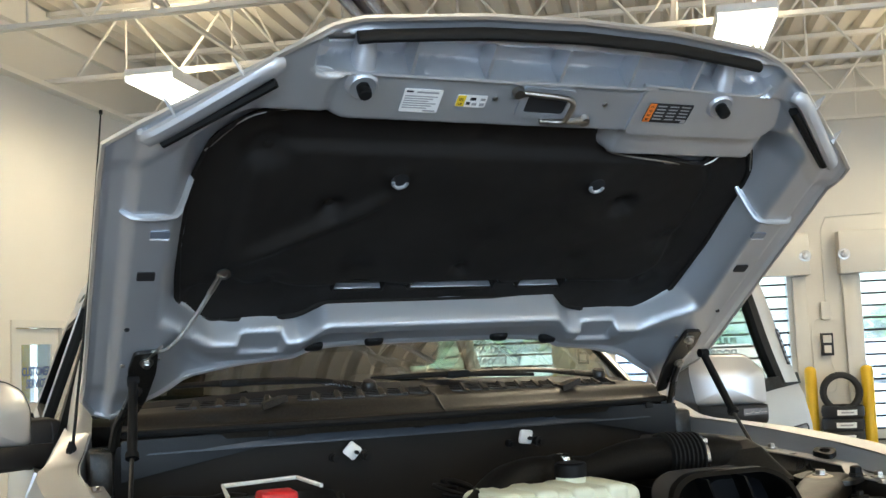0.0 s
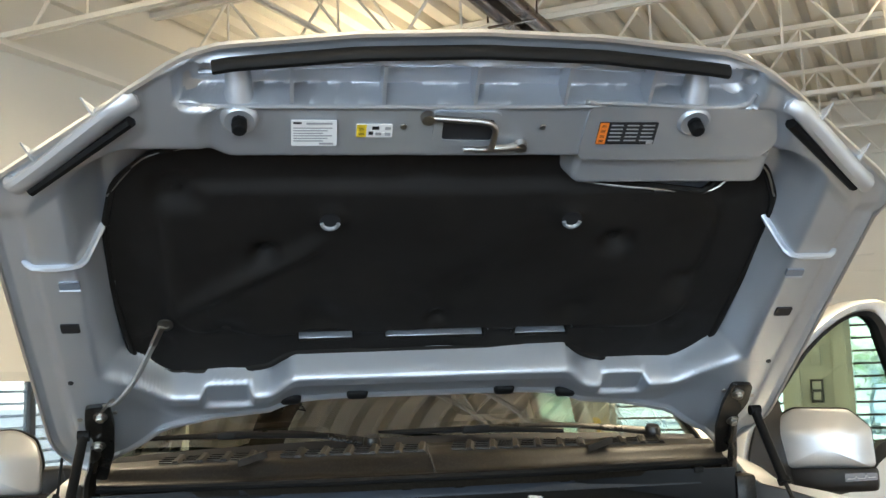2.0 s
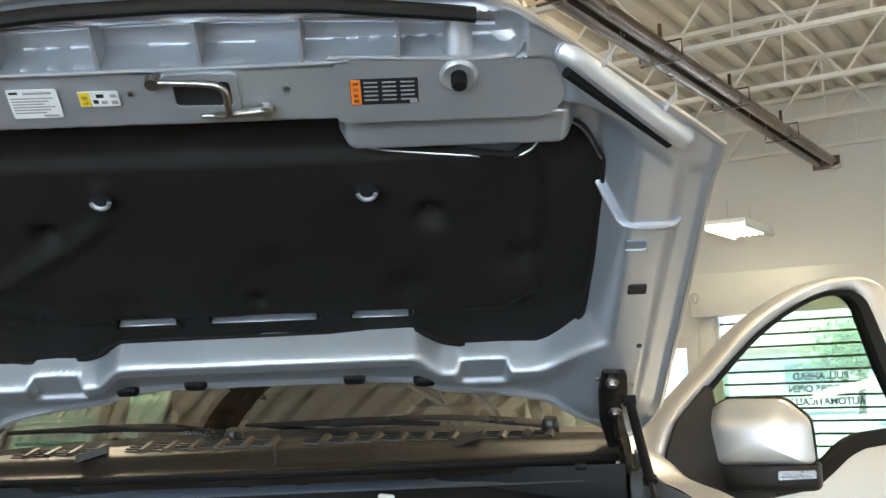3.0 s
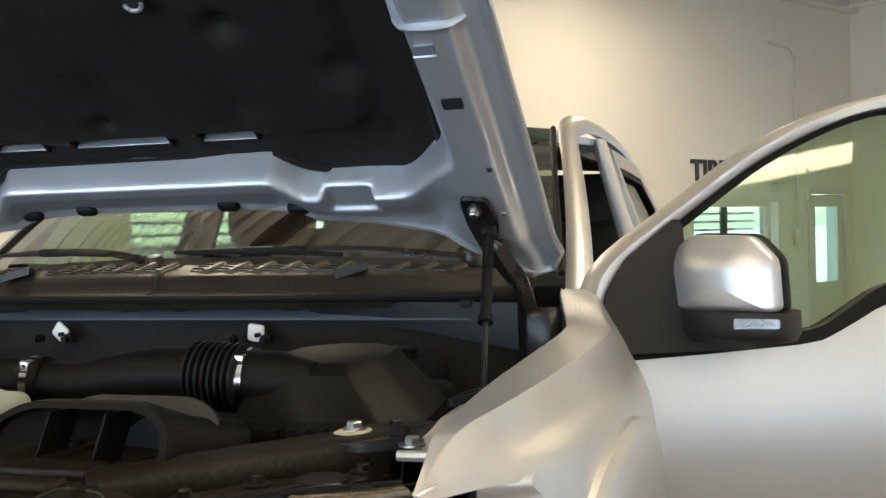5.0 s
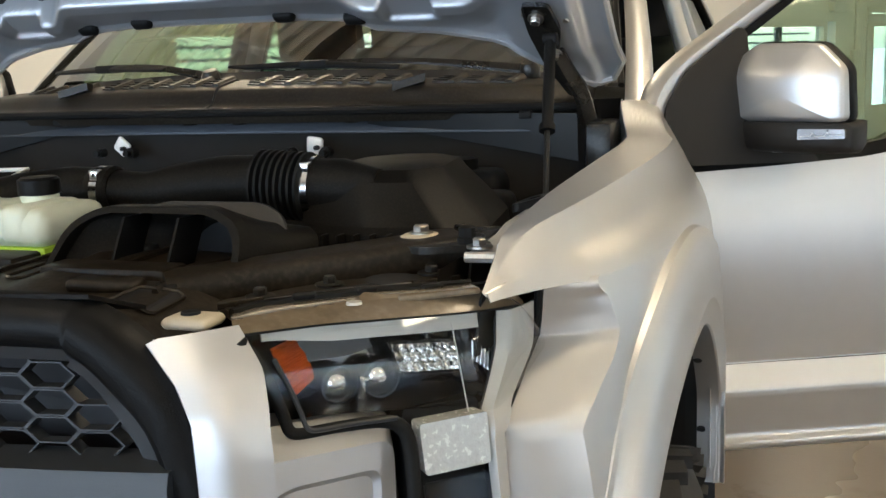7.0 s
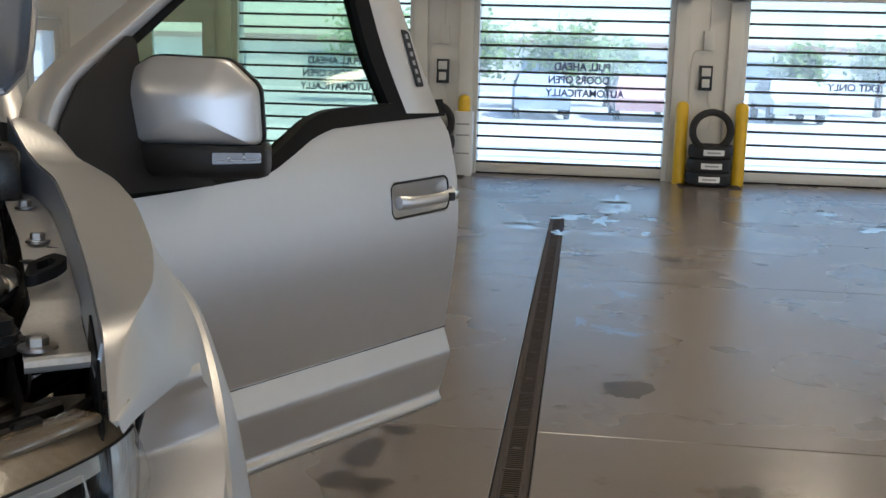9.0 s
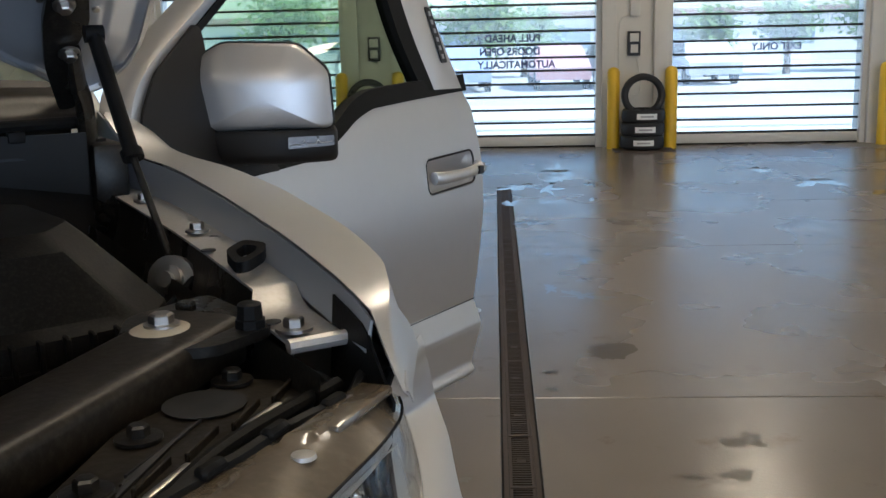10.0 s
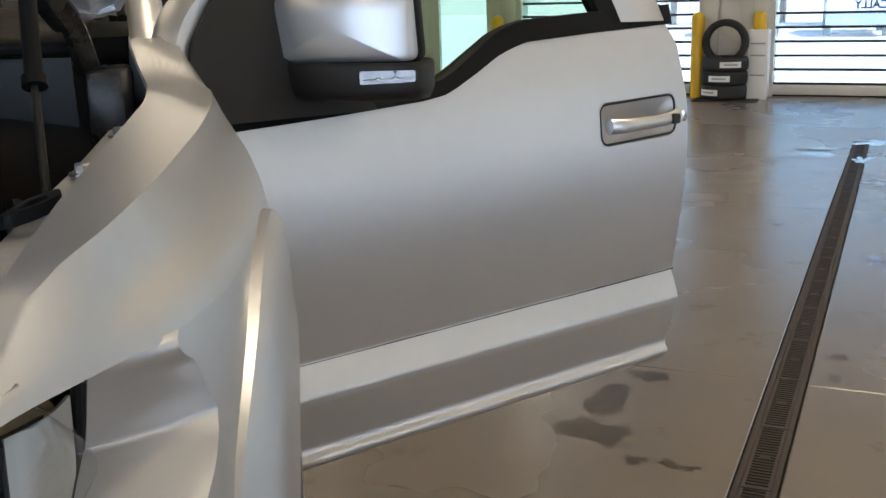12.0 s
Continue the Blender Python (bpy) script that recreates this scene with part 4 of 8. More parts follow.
# hem tube round the edge joins both skins
bm = BM()
rim = [hood_xy(0, v / 30) for v in range(31)] + [hood_xy(u / 60, 1) for u in range(1, 61)] + [hood_xy(1, 1 - v / 30) for v in range(1, 31)] + [hood_xy(1 - u / 60, 0) for u in range(1, 61)]
tube(bm, [HD(x, a, hood_in(x, a) + 0.003) for x, a in rim], 0.0065, 6)
part("hem", bm, SILVER, hood)


# liner
def liner_edge():
    return rounded([(-0.648, 0.065), (-0.575, 0.012), (-0.492, 0.018), (-0.478, -0.010), (-0.424, -0.012), (-0.41, 0.022), (-0.36, 0.032), (-0.318, 0.074), (0.318, 0.072), (0.36, 0.034), (0.41, 0.024), (0.432, -0.012), (0.486, -0.014),
                    (0.50, 0.014), (0.58, 0.004), (0.655, 0.070), (0.668, 0.28), (0.672, 0.45), (0.664, 0.53), (0.618, 0.615), (0.568, 0.634), (0.522, 0.560), (0.245, 0.586), (0.225, 0.610), (0.212, 0.690), (-0.43, 0.690), (-0.56, 0.648), (-0.632, 0.58), (-0.662, 0.46), (-0.668, 0.28)], 0.03, 3)


DIMPLES = [(-0.52, 0.56, 0.05, 0.010), (-0.36, 0.40, 0.035, 0.010), (0.35, 0.42, 0.04, 0.010), (-0.60, 0.10, 0.05, 0.008), (0.55, 0.13, 0.05, 0.008), (0.53, 0.30, 0.05, 0.006), (-0.45, 0.16, 0.06, 0.006), (0.0, 0.20, 0.03, 0.006), (-0.20, 0.66, 0.05, 0.006), (0.18, 0.665, 0.03, 0.006),
           (0.58, 0.56, 0.06, 0.007), (-0.237, 0.506, 0.035, -0.004), (0.237, 0.506, 0.035, -0.004), (0.05, 0.30, 0.07, 0.004), (-0.06, 0.62, 0.05, 0.004), (-0.25, 0.2, 0.06, 0.005), (0.3, 0.22, 0.06, 0.005)]


def liner_n(x, a):
    n = 0.098 - 0.018 * sm(-sdbox(x, a, -0.57, 0.57, 0.13, 0.59, 0.10) / 0.03)
    for cx, ca, r, h in DIMPLES:
        n += 3.2 * h * math.exp(-((x - cx) ** 2 + (a - ca) ** 2) / (r * r) * 2)
    d = (x + 0.57) * 0.56 - (a - 0.22) * 0.83
    n -= 0.015 * math.exp(-(d / 0.02) ** 2) * sm((x + 0.58) / 0.1) * sm((-0.2 - x) / 0.1)
    n += 0.0045 * noise.noise((x * 7, a * 7, 3)) + 0.0012 * noise.noise((x * 30, a * 30, 1))
    return min(n, 0.108)


def inside(poly, x, y):
    c = False
    for (x0, y0), (x1, y1) in zip(poly, poly[1:] + poly[:1]):
        if (y0 > y) != (y1 > y) and x < (x1 - x0) * (y - y0) / (y1 - y0) + x0:
            c = not c
    return c


SLOTS = [(-0.298, -0.176), (-0.109, 0.112), (0.180, 0.302)]
edge = liner_edge()
bm = BM()
N1, N2 = 170, 90
pts = {}
for i in range(N1 + 1):
    for j in range(N2 + 1):
        x, a = -0.675 + 1.35 * i / N1, -0.02 + 0.72 * j / N2
        if inside(edge, x, a) and not any(s0 < x < s1 and 0.122 < a < 0.158 for s0, s1 in SLOTS):
            pts[i, j] = bm.verts.new(HD(x, a, liner_n(x, a)))
for i in range(N1):
    for j in range(N2):
        q = [(i, j), (i + 1, j), (i + 1, j + 1), (i, j + 1)]
        if all(k in pts for k in q):
            bm.faces.new([pts[k] for k in q])
        else:
            q = [k for k in q if k in pts]
            if len(q) == 3:
                bm.faces.new([pts[k] for k in q])
part("insulation_liner", bm, FELT, hood, "black moulded felt liner")
bm = BM()
loop = [HD(x, a, liner_n(x, a) - 0.001) for x, a in edge]
tube(bm, loop + loop[:2], 0.0075, 6)
part("liner_edge", bm, FELT, hood)
bm = BM()
tube(bm, [HD(x, a, liner_n(x, a) - 0.007) for x, a in ((0.225, 0.615), (0.25, 0.585), (0.38, 0.573), (0.515, 0.562), (0.566, 0.628), (0.616, 0.612), (0.658, 0.54))], 0.0022, 6, smooth=5)
part("edge_piping", bm, STEEL, hood, "pale worn liner edge")
bm = BM()
tube(bm, [HD(x, a, liner_n(x, a) - 0.006) for x, a in ((-0.43, 0.688), (-0.50, 0.668), (-0.575, 0.638), (-0.645, 0.55))], 0.0018, 6, smooth=5)
part("edge_piping", bm, STEEL, hood, "pale worn liner edge")
for s0, s1 in SLOTS:
    bm = BM()
    ring_prism(bm, rounded([(s0 - 0.004, 0.119), (s1 + 0.004, 0.119), (s1 + 0.004, 0.160), (s0 - 0.004, 0.160)], 0.008), rounded([(s0, 0.124), (s1, 0.124), (s1, 0.156), (s0, 0.156)], 0.006), HD, 0.086, 0.112)
    part("slot_rim", bm, FELT, hood)
    bm = BM()
    prism(bm, rounded([(s0, 0.124), (s1, 0.124), (s1, 0.156), (s0, 0.156)], 0.004), HD, 0.1105, 0.1130)
    part("slot_opening", bm, INK, hood, "dark slot in the liner", False)
    bm = BM()
    box(bm, s0 + 0.002, s1 - 0.004, 0, 0.003, 0, 0.02, 0.001, 1)
    for v in bm.verts:
        v.co = HD(v.co.x, 0.126 + v.co.y, 0.092 + v.co.z)
    part("slot_lip", bm, INNER, hood, "bright metal lip in the slot")
for c in (-0.237, 0.237):
    bm = BM()
    turned(bm, HD(c, 0.506, liner_n(c, 0.506) - 0.0045), HN, [(0, 0.020), (0.002, 0.020), (0.0021, 0.0)], 22)
    part("access_hole", bm, INK, hood, "round hole in the liner")
    bm = BM()
    tube(bm, [HD(c + 0.016 * math.cos(t), 0.506 - 0.016 * math.sin(t), liner_n(c, 0.506) - 0.007) for t in np.linspace(0.1, math.pi - 0.1, 10)], 0.0042, 6)
    part("hole_rim", bm, INNER, hood, "bright metal edge in the hole")
# liner clips
for x, a in ((-0.52, 0.56), (-0.36, 0.40), (0.35, 0.42), (-0.20, 0.66), (0.18, 0.665), (-0.45, 0.16), (0.0, 0.2), (0.55, 0.13)):
    bm = BM()
    turned(bm, HD(x, a, liner_n(x, a) - 0.001), DOWN, [(0, 0.011), (0.002, 0.010), (0.003, 0.005), (0.0031, 0)], 14)
    part("liner_clip", bm, FELT, hood)
# ribs of the front channel
for x in (-0.308, -0.155, 0.001, 0.158, 0.307):
    bm = BM()
    prism(bm, [(0.820, 0.08), (0.893, 0.09), (0.893, 0.028), (0.820, 0.022)], lambda u, v, d: HD(x + d, u, v), -0.003, 0.003)
    part("stiffening_rib", bm, INNER, hood)
bm = BM()
tube(bm, [HD(x, 0.866 - 0.02 * (x / 0.45) ** 2, 0.074) for x in np.linspace(-0.46, 0.46, 20)], 0.004, 6)
part("channel_bead", bm, INNER, hood)
bm = BM()
tube(bm, [HD(x, a, 0.026) for x, a in ((-0.50, 0.822), (-0.46, 0.820), (-0.445, 0.812), (0.19, 0.816), (0.20, 0.826), (0.46, 0.815), (0.50, 0.845))], 0.0045, 8, smooth=4)
part("plate_edge", bm, INNER, hood, "bright folded edge of the latch plate")
bm = BM()
prism(bm, rounded([(0.202, 0.696), (0.545, 0.696), (0.575, 0.735), (0.548, 0.812), (0.205, 0.818)], 0.02), HD, 0.0235, 0.034)
part("label_plate", bm, INNER, hood)
# rubber stops
for c in (-0.395, 0.400):
    bm = BM()
    turned(bm, HD(c, 0.785, 0.030), DOWN, [(-0.004, 0.033), (0.008, 0.030), (0.013, 0.025), (0.010, 0.017)], 28)
    part("stop_seat", bm, INNER, hood)
    bm = BM()
    turned(bm, HD(c, 0.785, 0.024), DOWN, [(0, 0.013), (0.010, 0.013), (0.011, 0.010), (0.014, 0.010), (0.015, 0.0135), (0.028, 0.0125), (0.030, 0.010), (0.0301, 0)], 10)
    part("rubber_stop", bm, RUBBER, hood, "black rubber bump stop")
    bm = BM()
    tube(bm, [HD(c, 0.885, 0.082), HD(c, 0.845, 0.062), HD(c, 0.80, 0.046)], [0.016, 0.022, 0.026], 20)
    part("stop_tower", bm, INNER, hood)
# seals
bm = BM()
tube(bm, [HD(x, hood_front(x) - 0.024, 0.012) for x in np.linspace(-0.432, 0.425, 28)], 0.0155, 10, 0.75)
part("front_seal", bm, RUBBER, hood, "black rubber seal along the front edge")
for s in (-1, 1):
    a0, a1 = (s * 0.745, 0.655), (s * 0.565, 0.806)
    bm = BM()
    tube(bm, [HD(s * 0.775, 0.662, 0.012), HD(s * 0.755, 0.672, -0.004), HD(s * 0.585, 0.825, -0.004), HD(s * 0.562, 0.836, 0.012)], 0.020, 10, 0.7, 4)
    part("seal_bed", bm, INNER, hood)
    bm = BM()
    tube(bm, [HD(*a0, -0.006), HD(*a1, -0.006)], 0.0125, 8, 0.8)
    part("corner_seal", bm, RUBBER, hood, "black rubber corner seal")
    for t in (0.2, 0.8):
        bm = BM()
        px, pa = s * (0.765 - 0.18 * t), 0.69 + 0.155 * t
        prism(bm, [(0, 0.0), (0.032, 0.0), (0, 0.022)], lambda u, v, d: HD(px + s * (u * 0.65 + d * 0.7), pa + u * 0.76 + d * -0.6, 0.012 - v), -0.002, 0.002)
        part("seal_rib", bm, INNER, hood, "", False)
# latch opening and striker
bm = BM()
prism(bm, rounded([(-0.050, 0.740), (0.040, 0.738), (0.040, 0.786), (-0.050, 0.788)], 0.008), HD, 0.0285, 0.06)
part("latch_opening", bm, INK, hood, "dark latch opening", False)
bm = BM()
ring_prism(bm, rounded([(-0.066, 0.726), (0.052, 0.724), (0.052, 0.800), (-0.066, 0.802)], 0.012), rounded([(-0.050, 0.740), (0.040, 0.738), (0.040, 0.786), (-0.050, 0.788)], 0.008), HD, 0.0255, 0.034)
part("latch_frame", bm, INNER, hood)
bm = BM()
tube(bm, [HD(-0.078, 0.792, 0.022), HD(-0.03, 0.796, 0.012), HD(0.020, 0.797, 0.004), HD(0.036, 0.787, 0.0), HD(0.037, 0.762, 0.0), HD(0.033, 0.738, 0.004), HD(0.008, 0.727, 0.016)], 0.0058, 10, smooth=5)
tube(bm, [HD(-0.01, 0.727, 0.016), HD(0.05, 0.731, 0.014), HD(0.095, 0.730, 0.022)], [0.005, 0.006, 0.009], 10, smooth=4)
turned(bm, HD(-0.078, 0.792, 0.026), DOWN, [(0, 0.013), (0.012, 0.011), (0.0125, 0)], 14)
turned(bm, HD(0.092, 0.730, 0.026), DOWN, [(0, 0.013), (0.012, 0.011), (0.0125, 0)], 14)
part("striker", bm, STEEL, hood, "bright bent striker bar")
for x in (-0.118, 0.128):
    bm = BM()
    turned(bm, HD(x, 0.768, 0.029), DOWN, [(0, 0.006), (0.003, 0.005), (0.0031, 0)], 12)
    part("rivet", bm, STEEL, hood)


# labels with bars for the small print
def hood_label(name, x0, x1, a0, a1, n, material, bars, label):
    bm = BM()
    prism(bm, rounded([(x0, a0), (x1, a0), (x1, a1), (x0, a1)], 0.003, 2), HD, n - 0.0008, n + 0.0005)
    part(name, bm, material, hood, label, False)
    for k, (bx0, bx1, ba0, ba1, m2) in enumerate(bars):
        bm = BM()
        prism(bm, [(bx0, ba0), (bx1, ba0), (bx1, ba1), (bx0, ba1)], HD, n - 0.0014, n - 0.0008)
        part("print_bar", bm, m2, hood, "", False)


N0 = 0.0255
hood_label("white_label", -0.310, -0.232, 0.728, 0.784, N0, WHITE, [(-0.306, -0.292, 0.776, 0.780, INK), (-0.284, -0.240, 0.775, 0.779, GREYINK)] + [(-0.306, -0.240 - 0.008 * (k % 3), 0.766 - k * 0.0056, 0.7685 - k * 0.0056, GREYINK) for k in range(6)] + [(-0.262, -0.238, 0.731, 0.735, GREYINK)], "white label with small grey print")
hood_label("warning_label", -0.200, -0.137, 0.747, 0.776, N0, WHITE, [(-0.199, -0.182, 0.748, 0.775, YELLOW), (-0.195, -0.186, 0.752, 0.757, INK), (-0.195, -0.186, 0.761, 0.768, INK), (-0.178, -0.170, 0.753, 0.760, INK), (-0.172, -0.160, 0.764, 0.771, INK), (-0.166, -0.156, 0.752, 0.758, GREYINK), (-0.150, -0.140, 0.751, 0.758, GREYINK), (-0.150, -0.140, 0.764, 0.770, GREYINK)], "yellow and white warning label")
hood_label("orange_label", 0.228, 0.336, 0.734, 0.784, 0.0225, INK, [(0.229, 0.245, 0.735, 0.783, ORANGE)] + [(0.250 + 0.029 * c, 0.272 + 0.029 * c, 0.776 - 0.0085 * r, 0.7785 - 0.0085 * r, GREYINK) for c in range(3) for r in range(5)] + [(0.322, 0.334, 0.735, 0.744, GREYINK)] + [(0.233, 0.241, 0.739 + 0.011 * k, 0.745 + 0.011 * k, INK) for k in range(4)], "orange and black service label")
# openings of the side rails
for s in (-1, 1):
    bm = BM()
    prism(bm, rounded([(s * 0.722, 0.262), (s * 0.758, 0.262), (s * 0.758, 0.287), (s * 0.722, 0.287)], 0.004), HD, 0.0085, 0.02)
    part("rail_hole", bm, INK, hood, "dark square hole", False)
    # flat plate: the slot's shade is put into a darker inner paint
    bm = BM()
    prism(bm, rounded([(s * 0.704, 0.388), (s * 0.742, 0.388), (s * 0.742, 0.408), (s * 0.704, 0.408)], 0.004), HD, 0.0085, 0.02)
    part("rail_slot", bm, mat("shaded_inner_paint", (0.25, 0.28, 0.34), 0.4, 0.5) if s < 0 else bpy.data.materials["shaded_inner_paint"], hood, "recessed slot", False)
    bm = BM()
    tube(bm, [HD(s * 0.704, 0.386, 0.009), HD(s * 0.742, 0.386, 0.009)], 0.003, 6)
    part("slot_lip", bm, INNER, hood)
    for x, a in ((0.765, 0.10), (0.69, -0.01), (0.765, -0.03)):
        bm = BM()
        turned(bm, HD(s * x, a, hood_in(s * x, a)), DOWN, [(0, 0.006), (0.003, 0.005), (0.0031, 0)], 10)
        part("rivet", bm, INK if a > 0.05 else STEEL, hood)
for x in (-0.315, -0.165, 0.175, 0.325):
    bm = BM()
    a = hood_rear(x) + 0.014
    box(bm, -0.024, 0.024, -0.014, 0.014, -0.014, 0.014, 0.010, 3)
    for v in bm.verts:
        v.co = HD(x + v.co.x, a + v.co.y, hood_in(x, a) + v.co.z)
    part("seal_clip", bm, RUBBER, hood)
# bright cross beads on the side rails
for s in (-1, 1):
    bm = BM()
    bead = [(0.80, 0.447), (0.78, 0.446), (0.74, 0.446), (0.70, 0.446), (0.69, 0.449), (0.68, 0.458), (0.67, 0.468), (0.66, 0.478), (0.65, 0.488)]
    tube(bm, [HD(s * x, a, hood_in(s * x, a) + 0.001) for x, a in bead], [0.005, 0.011, 0.012, 0.012, 0.012, 0.012, 0.012, 0.010, 0.005], 10, 0.7, 2)
    part("cross_bead", bm, INNER, hood, "pressed bead across the side rail")
# ground strap
bm = BM()
tube(bm, [HD(-0.575, 0.215, 0.060), HD(-0.60, 0.165, 0.040), HD(-0.635, 0.105, 0.012), HD(-0.675, 0.055, -0.008), HD(-0.705, 0.030, 0.002)], 0.0075, 8, 0.55, 6)
part("ground_strap", bm, mat("braided_strap", (0.42, 0.42, 0.40), 0.5, 0.6, 0.3, 200, 0.0008, 500), hood, "grey braided ground strap")
bm = BM()
turned(bm, HD(-0.568, 0.218, 0.064), DOWN, [(0, 0.016), (0.004, 0.016), (0.0045, 0.009), (0.002, 0.008), (0.0019, 0)], 18)
tube(bm, [HD(-0.575, 0.215, 0.060), HD(-0.595, 0.175, 0.045)], 0.009, 8, 0.6)
part("strap_eyelet", bm, STEEL, hood, "bright crimped eyelet")
bm = BM()
tube(bm, [HD(-0.690, 0.045, 0.001), HD(-0.712, 0.012, 0.004)], 0.012, 8, 0.4)
part("strap_lug", bm, STEEL, hood)

# hinges and gas struts
for s in (-1, 1):
    hinge = new("hood_hinge")
    hinge.parent = truck
    bm = BM()
    prism(bm, rounded([(s * 0.695, 0.035), (s * 0.745, 0.030), (s * 0.755, -0.04), (s * 0.735, -0.13), (s * 0.765, -0.24), (s * 0.735, -0.25), (s * 0.705, -0.14), (s * 0.693, -0.04)], 0.012), HD, -0.004, 0.006)
    part("hinge_plate", bm, BLACKMETAL, hinge, "black hinge plate")
    bm = BM()
    tube(bm, [HD(s * 0.738, -0.10, -0.008), HD(s * 0.752, -0.17, -0.012), Vector((s * 0.765, 0.16, 1.53)), Vector((s * 0.775, 0.20, 1.46)), Vector((s * 0.785, 0.22, 1.38))], [0.016, 0.017, 0.018, 0.02, 0.024], 8, 0.55, 5)
    part("hinge_arm", bm, BLACKMETAL, hinge)
    bm = BM()
    box(bm, s * 0.80 - 0.03, s * 0.80 + 0.025, 0.16, 0.30, 1.34, 1.47, 0.012)
    part("hinge_base", bm, BLACKMETAL, hinge)
    bolt(hinge, HD(s * 0.717, 0.0, -0.004), DOWN, 0.010, 0.015)
    bolt(hinge, HD(s * 0.733, -0.10, -0.008), DOWN, 0.010, 0.015)
    strut = new("gas_strut")
    strut.parent = truck
    top, mid, low = Vector((s * 0.748, -0.02, 1.632)), Vector((s * 0.762, -0.115, 1.479)), Vector((s * 0.780, -0.215, 1.335))
    bm = BM()
    tube(bm, [top, mid], 0.0105, 14)
    turned(bm, top, Vector((s, 0, 0)), [(-0.012, 0.012), (0.012, 0.012)], 12)
    turned(bm, mid, mid - top, [(-0.006, 0.0145), (0.006, 0.0145)], 14)
    part("strut_cylinder", bm, PLASTIC, strut, "black gas cylinder")
    bm = BM()
    tube(bm, [mid, low], 0.0048, 10)
    part("strut_rod", bm, BLACKMETAL, strut, "dark steel rod")
    bm = BM()
    tube(bm, [low + (mid - low) * 0.12, low], 0.010, 10)
    turned(bm, low, (s, 0, 0), [(-0.01, 0.012), (0.02, 0.012)], 12)
    part("strut_socket", bm, RUBBER, strut)


# ---- cab ----
def screen_pt(u, v):
    x = (u * 2 - 1)
    hb, ht = 0.795, 0.672
    yb, zb = 0.255 + 0.20 * x * x, 1.575 - 0.035 * x * x
    yt, zt = 0.965 + 0.085 * x * x, 1.955 - 0.040 * x * x
    bow = 0.02 * math.sin(math.pi * v)
    return Vector((x * (hb + (ht - hb) * v), yb + (yt - yb) * v - bow, zb + (zt - zb) * v + bow))


bm = BM()
grid(bm, screen_pt, 28, 16)
ws = part("windscreen", bm, SCREEN, truck, "green tinted windscreen reflecting the roof")
ws.visible_shadow = False
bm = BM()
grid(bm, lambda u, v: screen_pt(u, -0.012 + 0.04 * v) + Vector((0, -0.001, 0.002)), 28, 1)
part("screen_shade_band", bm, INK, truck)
for u in (0, 1):
    bm = BM()
    tube(bm, [screen_pt(u, v) + Vector((0, -0.002, 0.002)) for v in np.linspace(-0.02, 1, 12)], 0.008, 6)
    part("screen_seal", bm, RUBBER, truck)
cab = new("cab")
cab.parent = truck
# headliner and rear seat, not made out from outside, added to darken the cab
bm = BM()
grid(bm, lambda u, v: Vector(((u * 2 - 1) * 0.66, 1.05 + 1.6 * v, 1.905 - 0.03 * (u * 2 - 1) ** 2)), 8, 8, 0.01)
part("headliner", bm, SEAT, cab)
bm = BM()
box(bm, -0.74, 0.74, 2.25, 2.55, 0.7, 1.66, 0.08, 3)
part("rear_seat_back", bm, SEAT, cab)
for s in (-1, 1):
    bm = BM()
    spine = spline([(0.840, 0.430, 1.468), (0.835, 0.462, 1.500), (0.812, 0.60, 1.615), (0.770, 0.80, 1.760), (0.728, 0.98, 1.872), (0.708, 1.14, 1.930), (0.712, 1.42, 1.958), (0.718, 1.95, 1.945), (0.722, 2.36, 1.895), (0.77, 2.62, 1.70), (0.85, 2.76, 1.42)], 6)
    rings = []
    for k, p in enumerate(spine):
        t = k / (len(spine) - 1)
        w, h = 0.034 - 0.008 * min(1, t * 2.5), 0.030
        o = [(-w, 0.012), (-w * 0.75, h * 0.62), (0, h * 0.8), (w * 0.7, h * 0.4), (w, -0.010), (w * 0.8, -h), (-w * 0.8, -h)]
        rings.append([Vector((s * (p.x + a), p.y - b * 0.5, p.z + b * 0.85 - a * 0.35)) for a, b in o])
    loft(bm, rings)
    part("front_pillar", bm, SILVER, cab, "", True, 50)
bm = BM()


def roof_pt(u, v):
    x = u * 2 - 1
    y = 0.965 + 0.085 * x * x + (2.72 - 1.0) * v
    e = abs(x) ** 6
    return Vector((x * (0.69 + 0.02 * math.sin(math.pi * min(1, v * 1.2))), y, 1.960 + 0.035 * math.sin(math.pi * v * 0.9) - 0.03 * x * x - 0.035 * e))


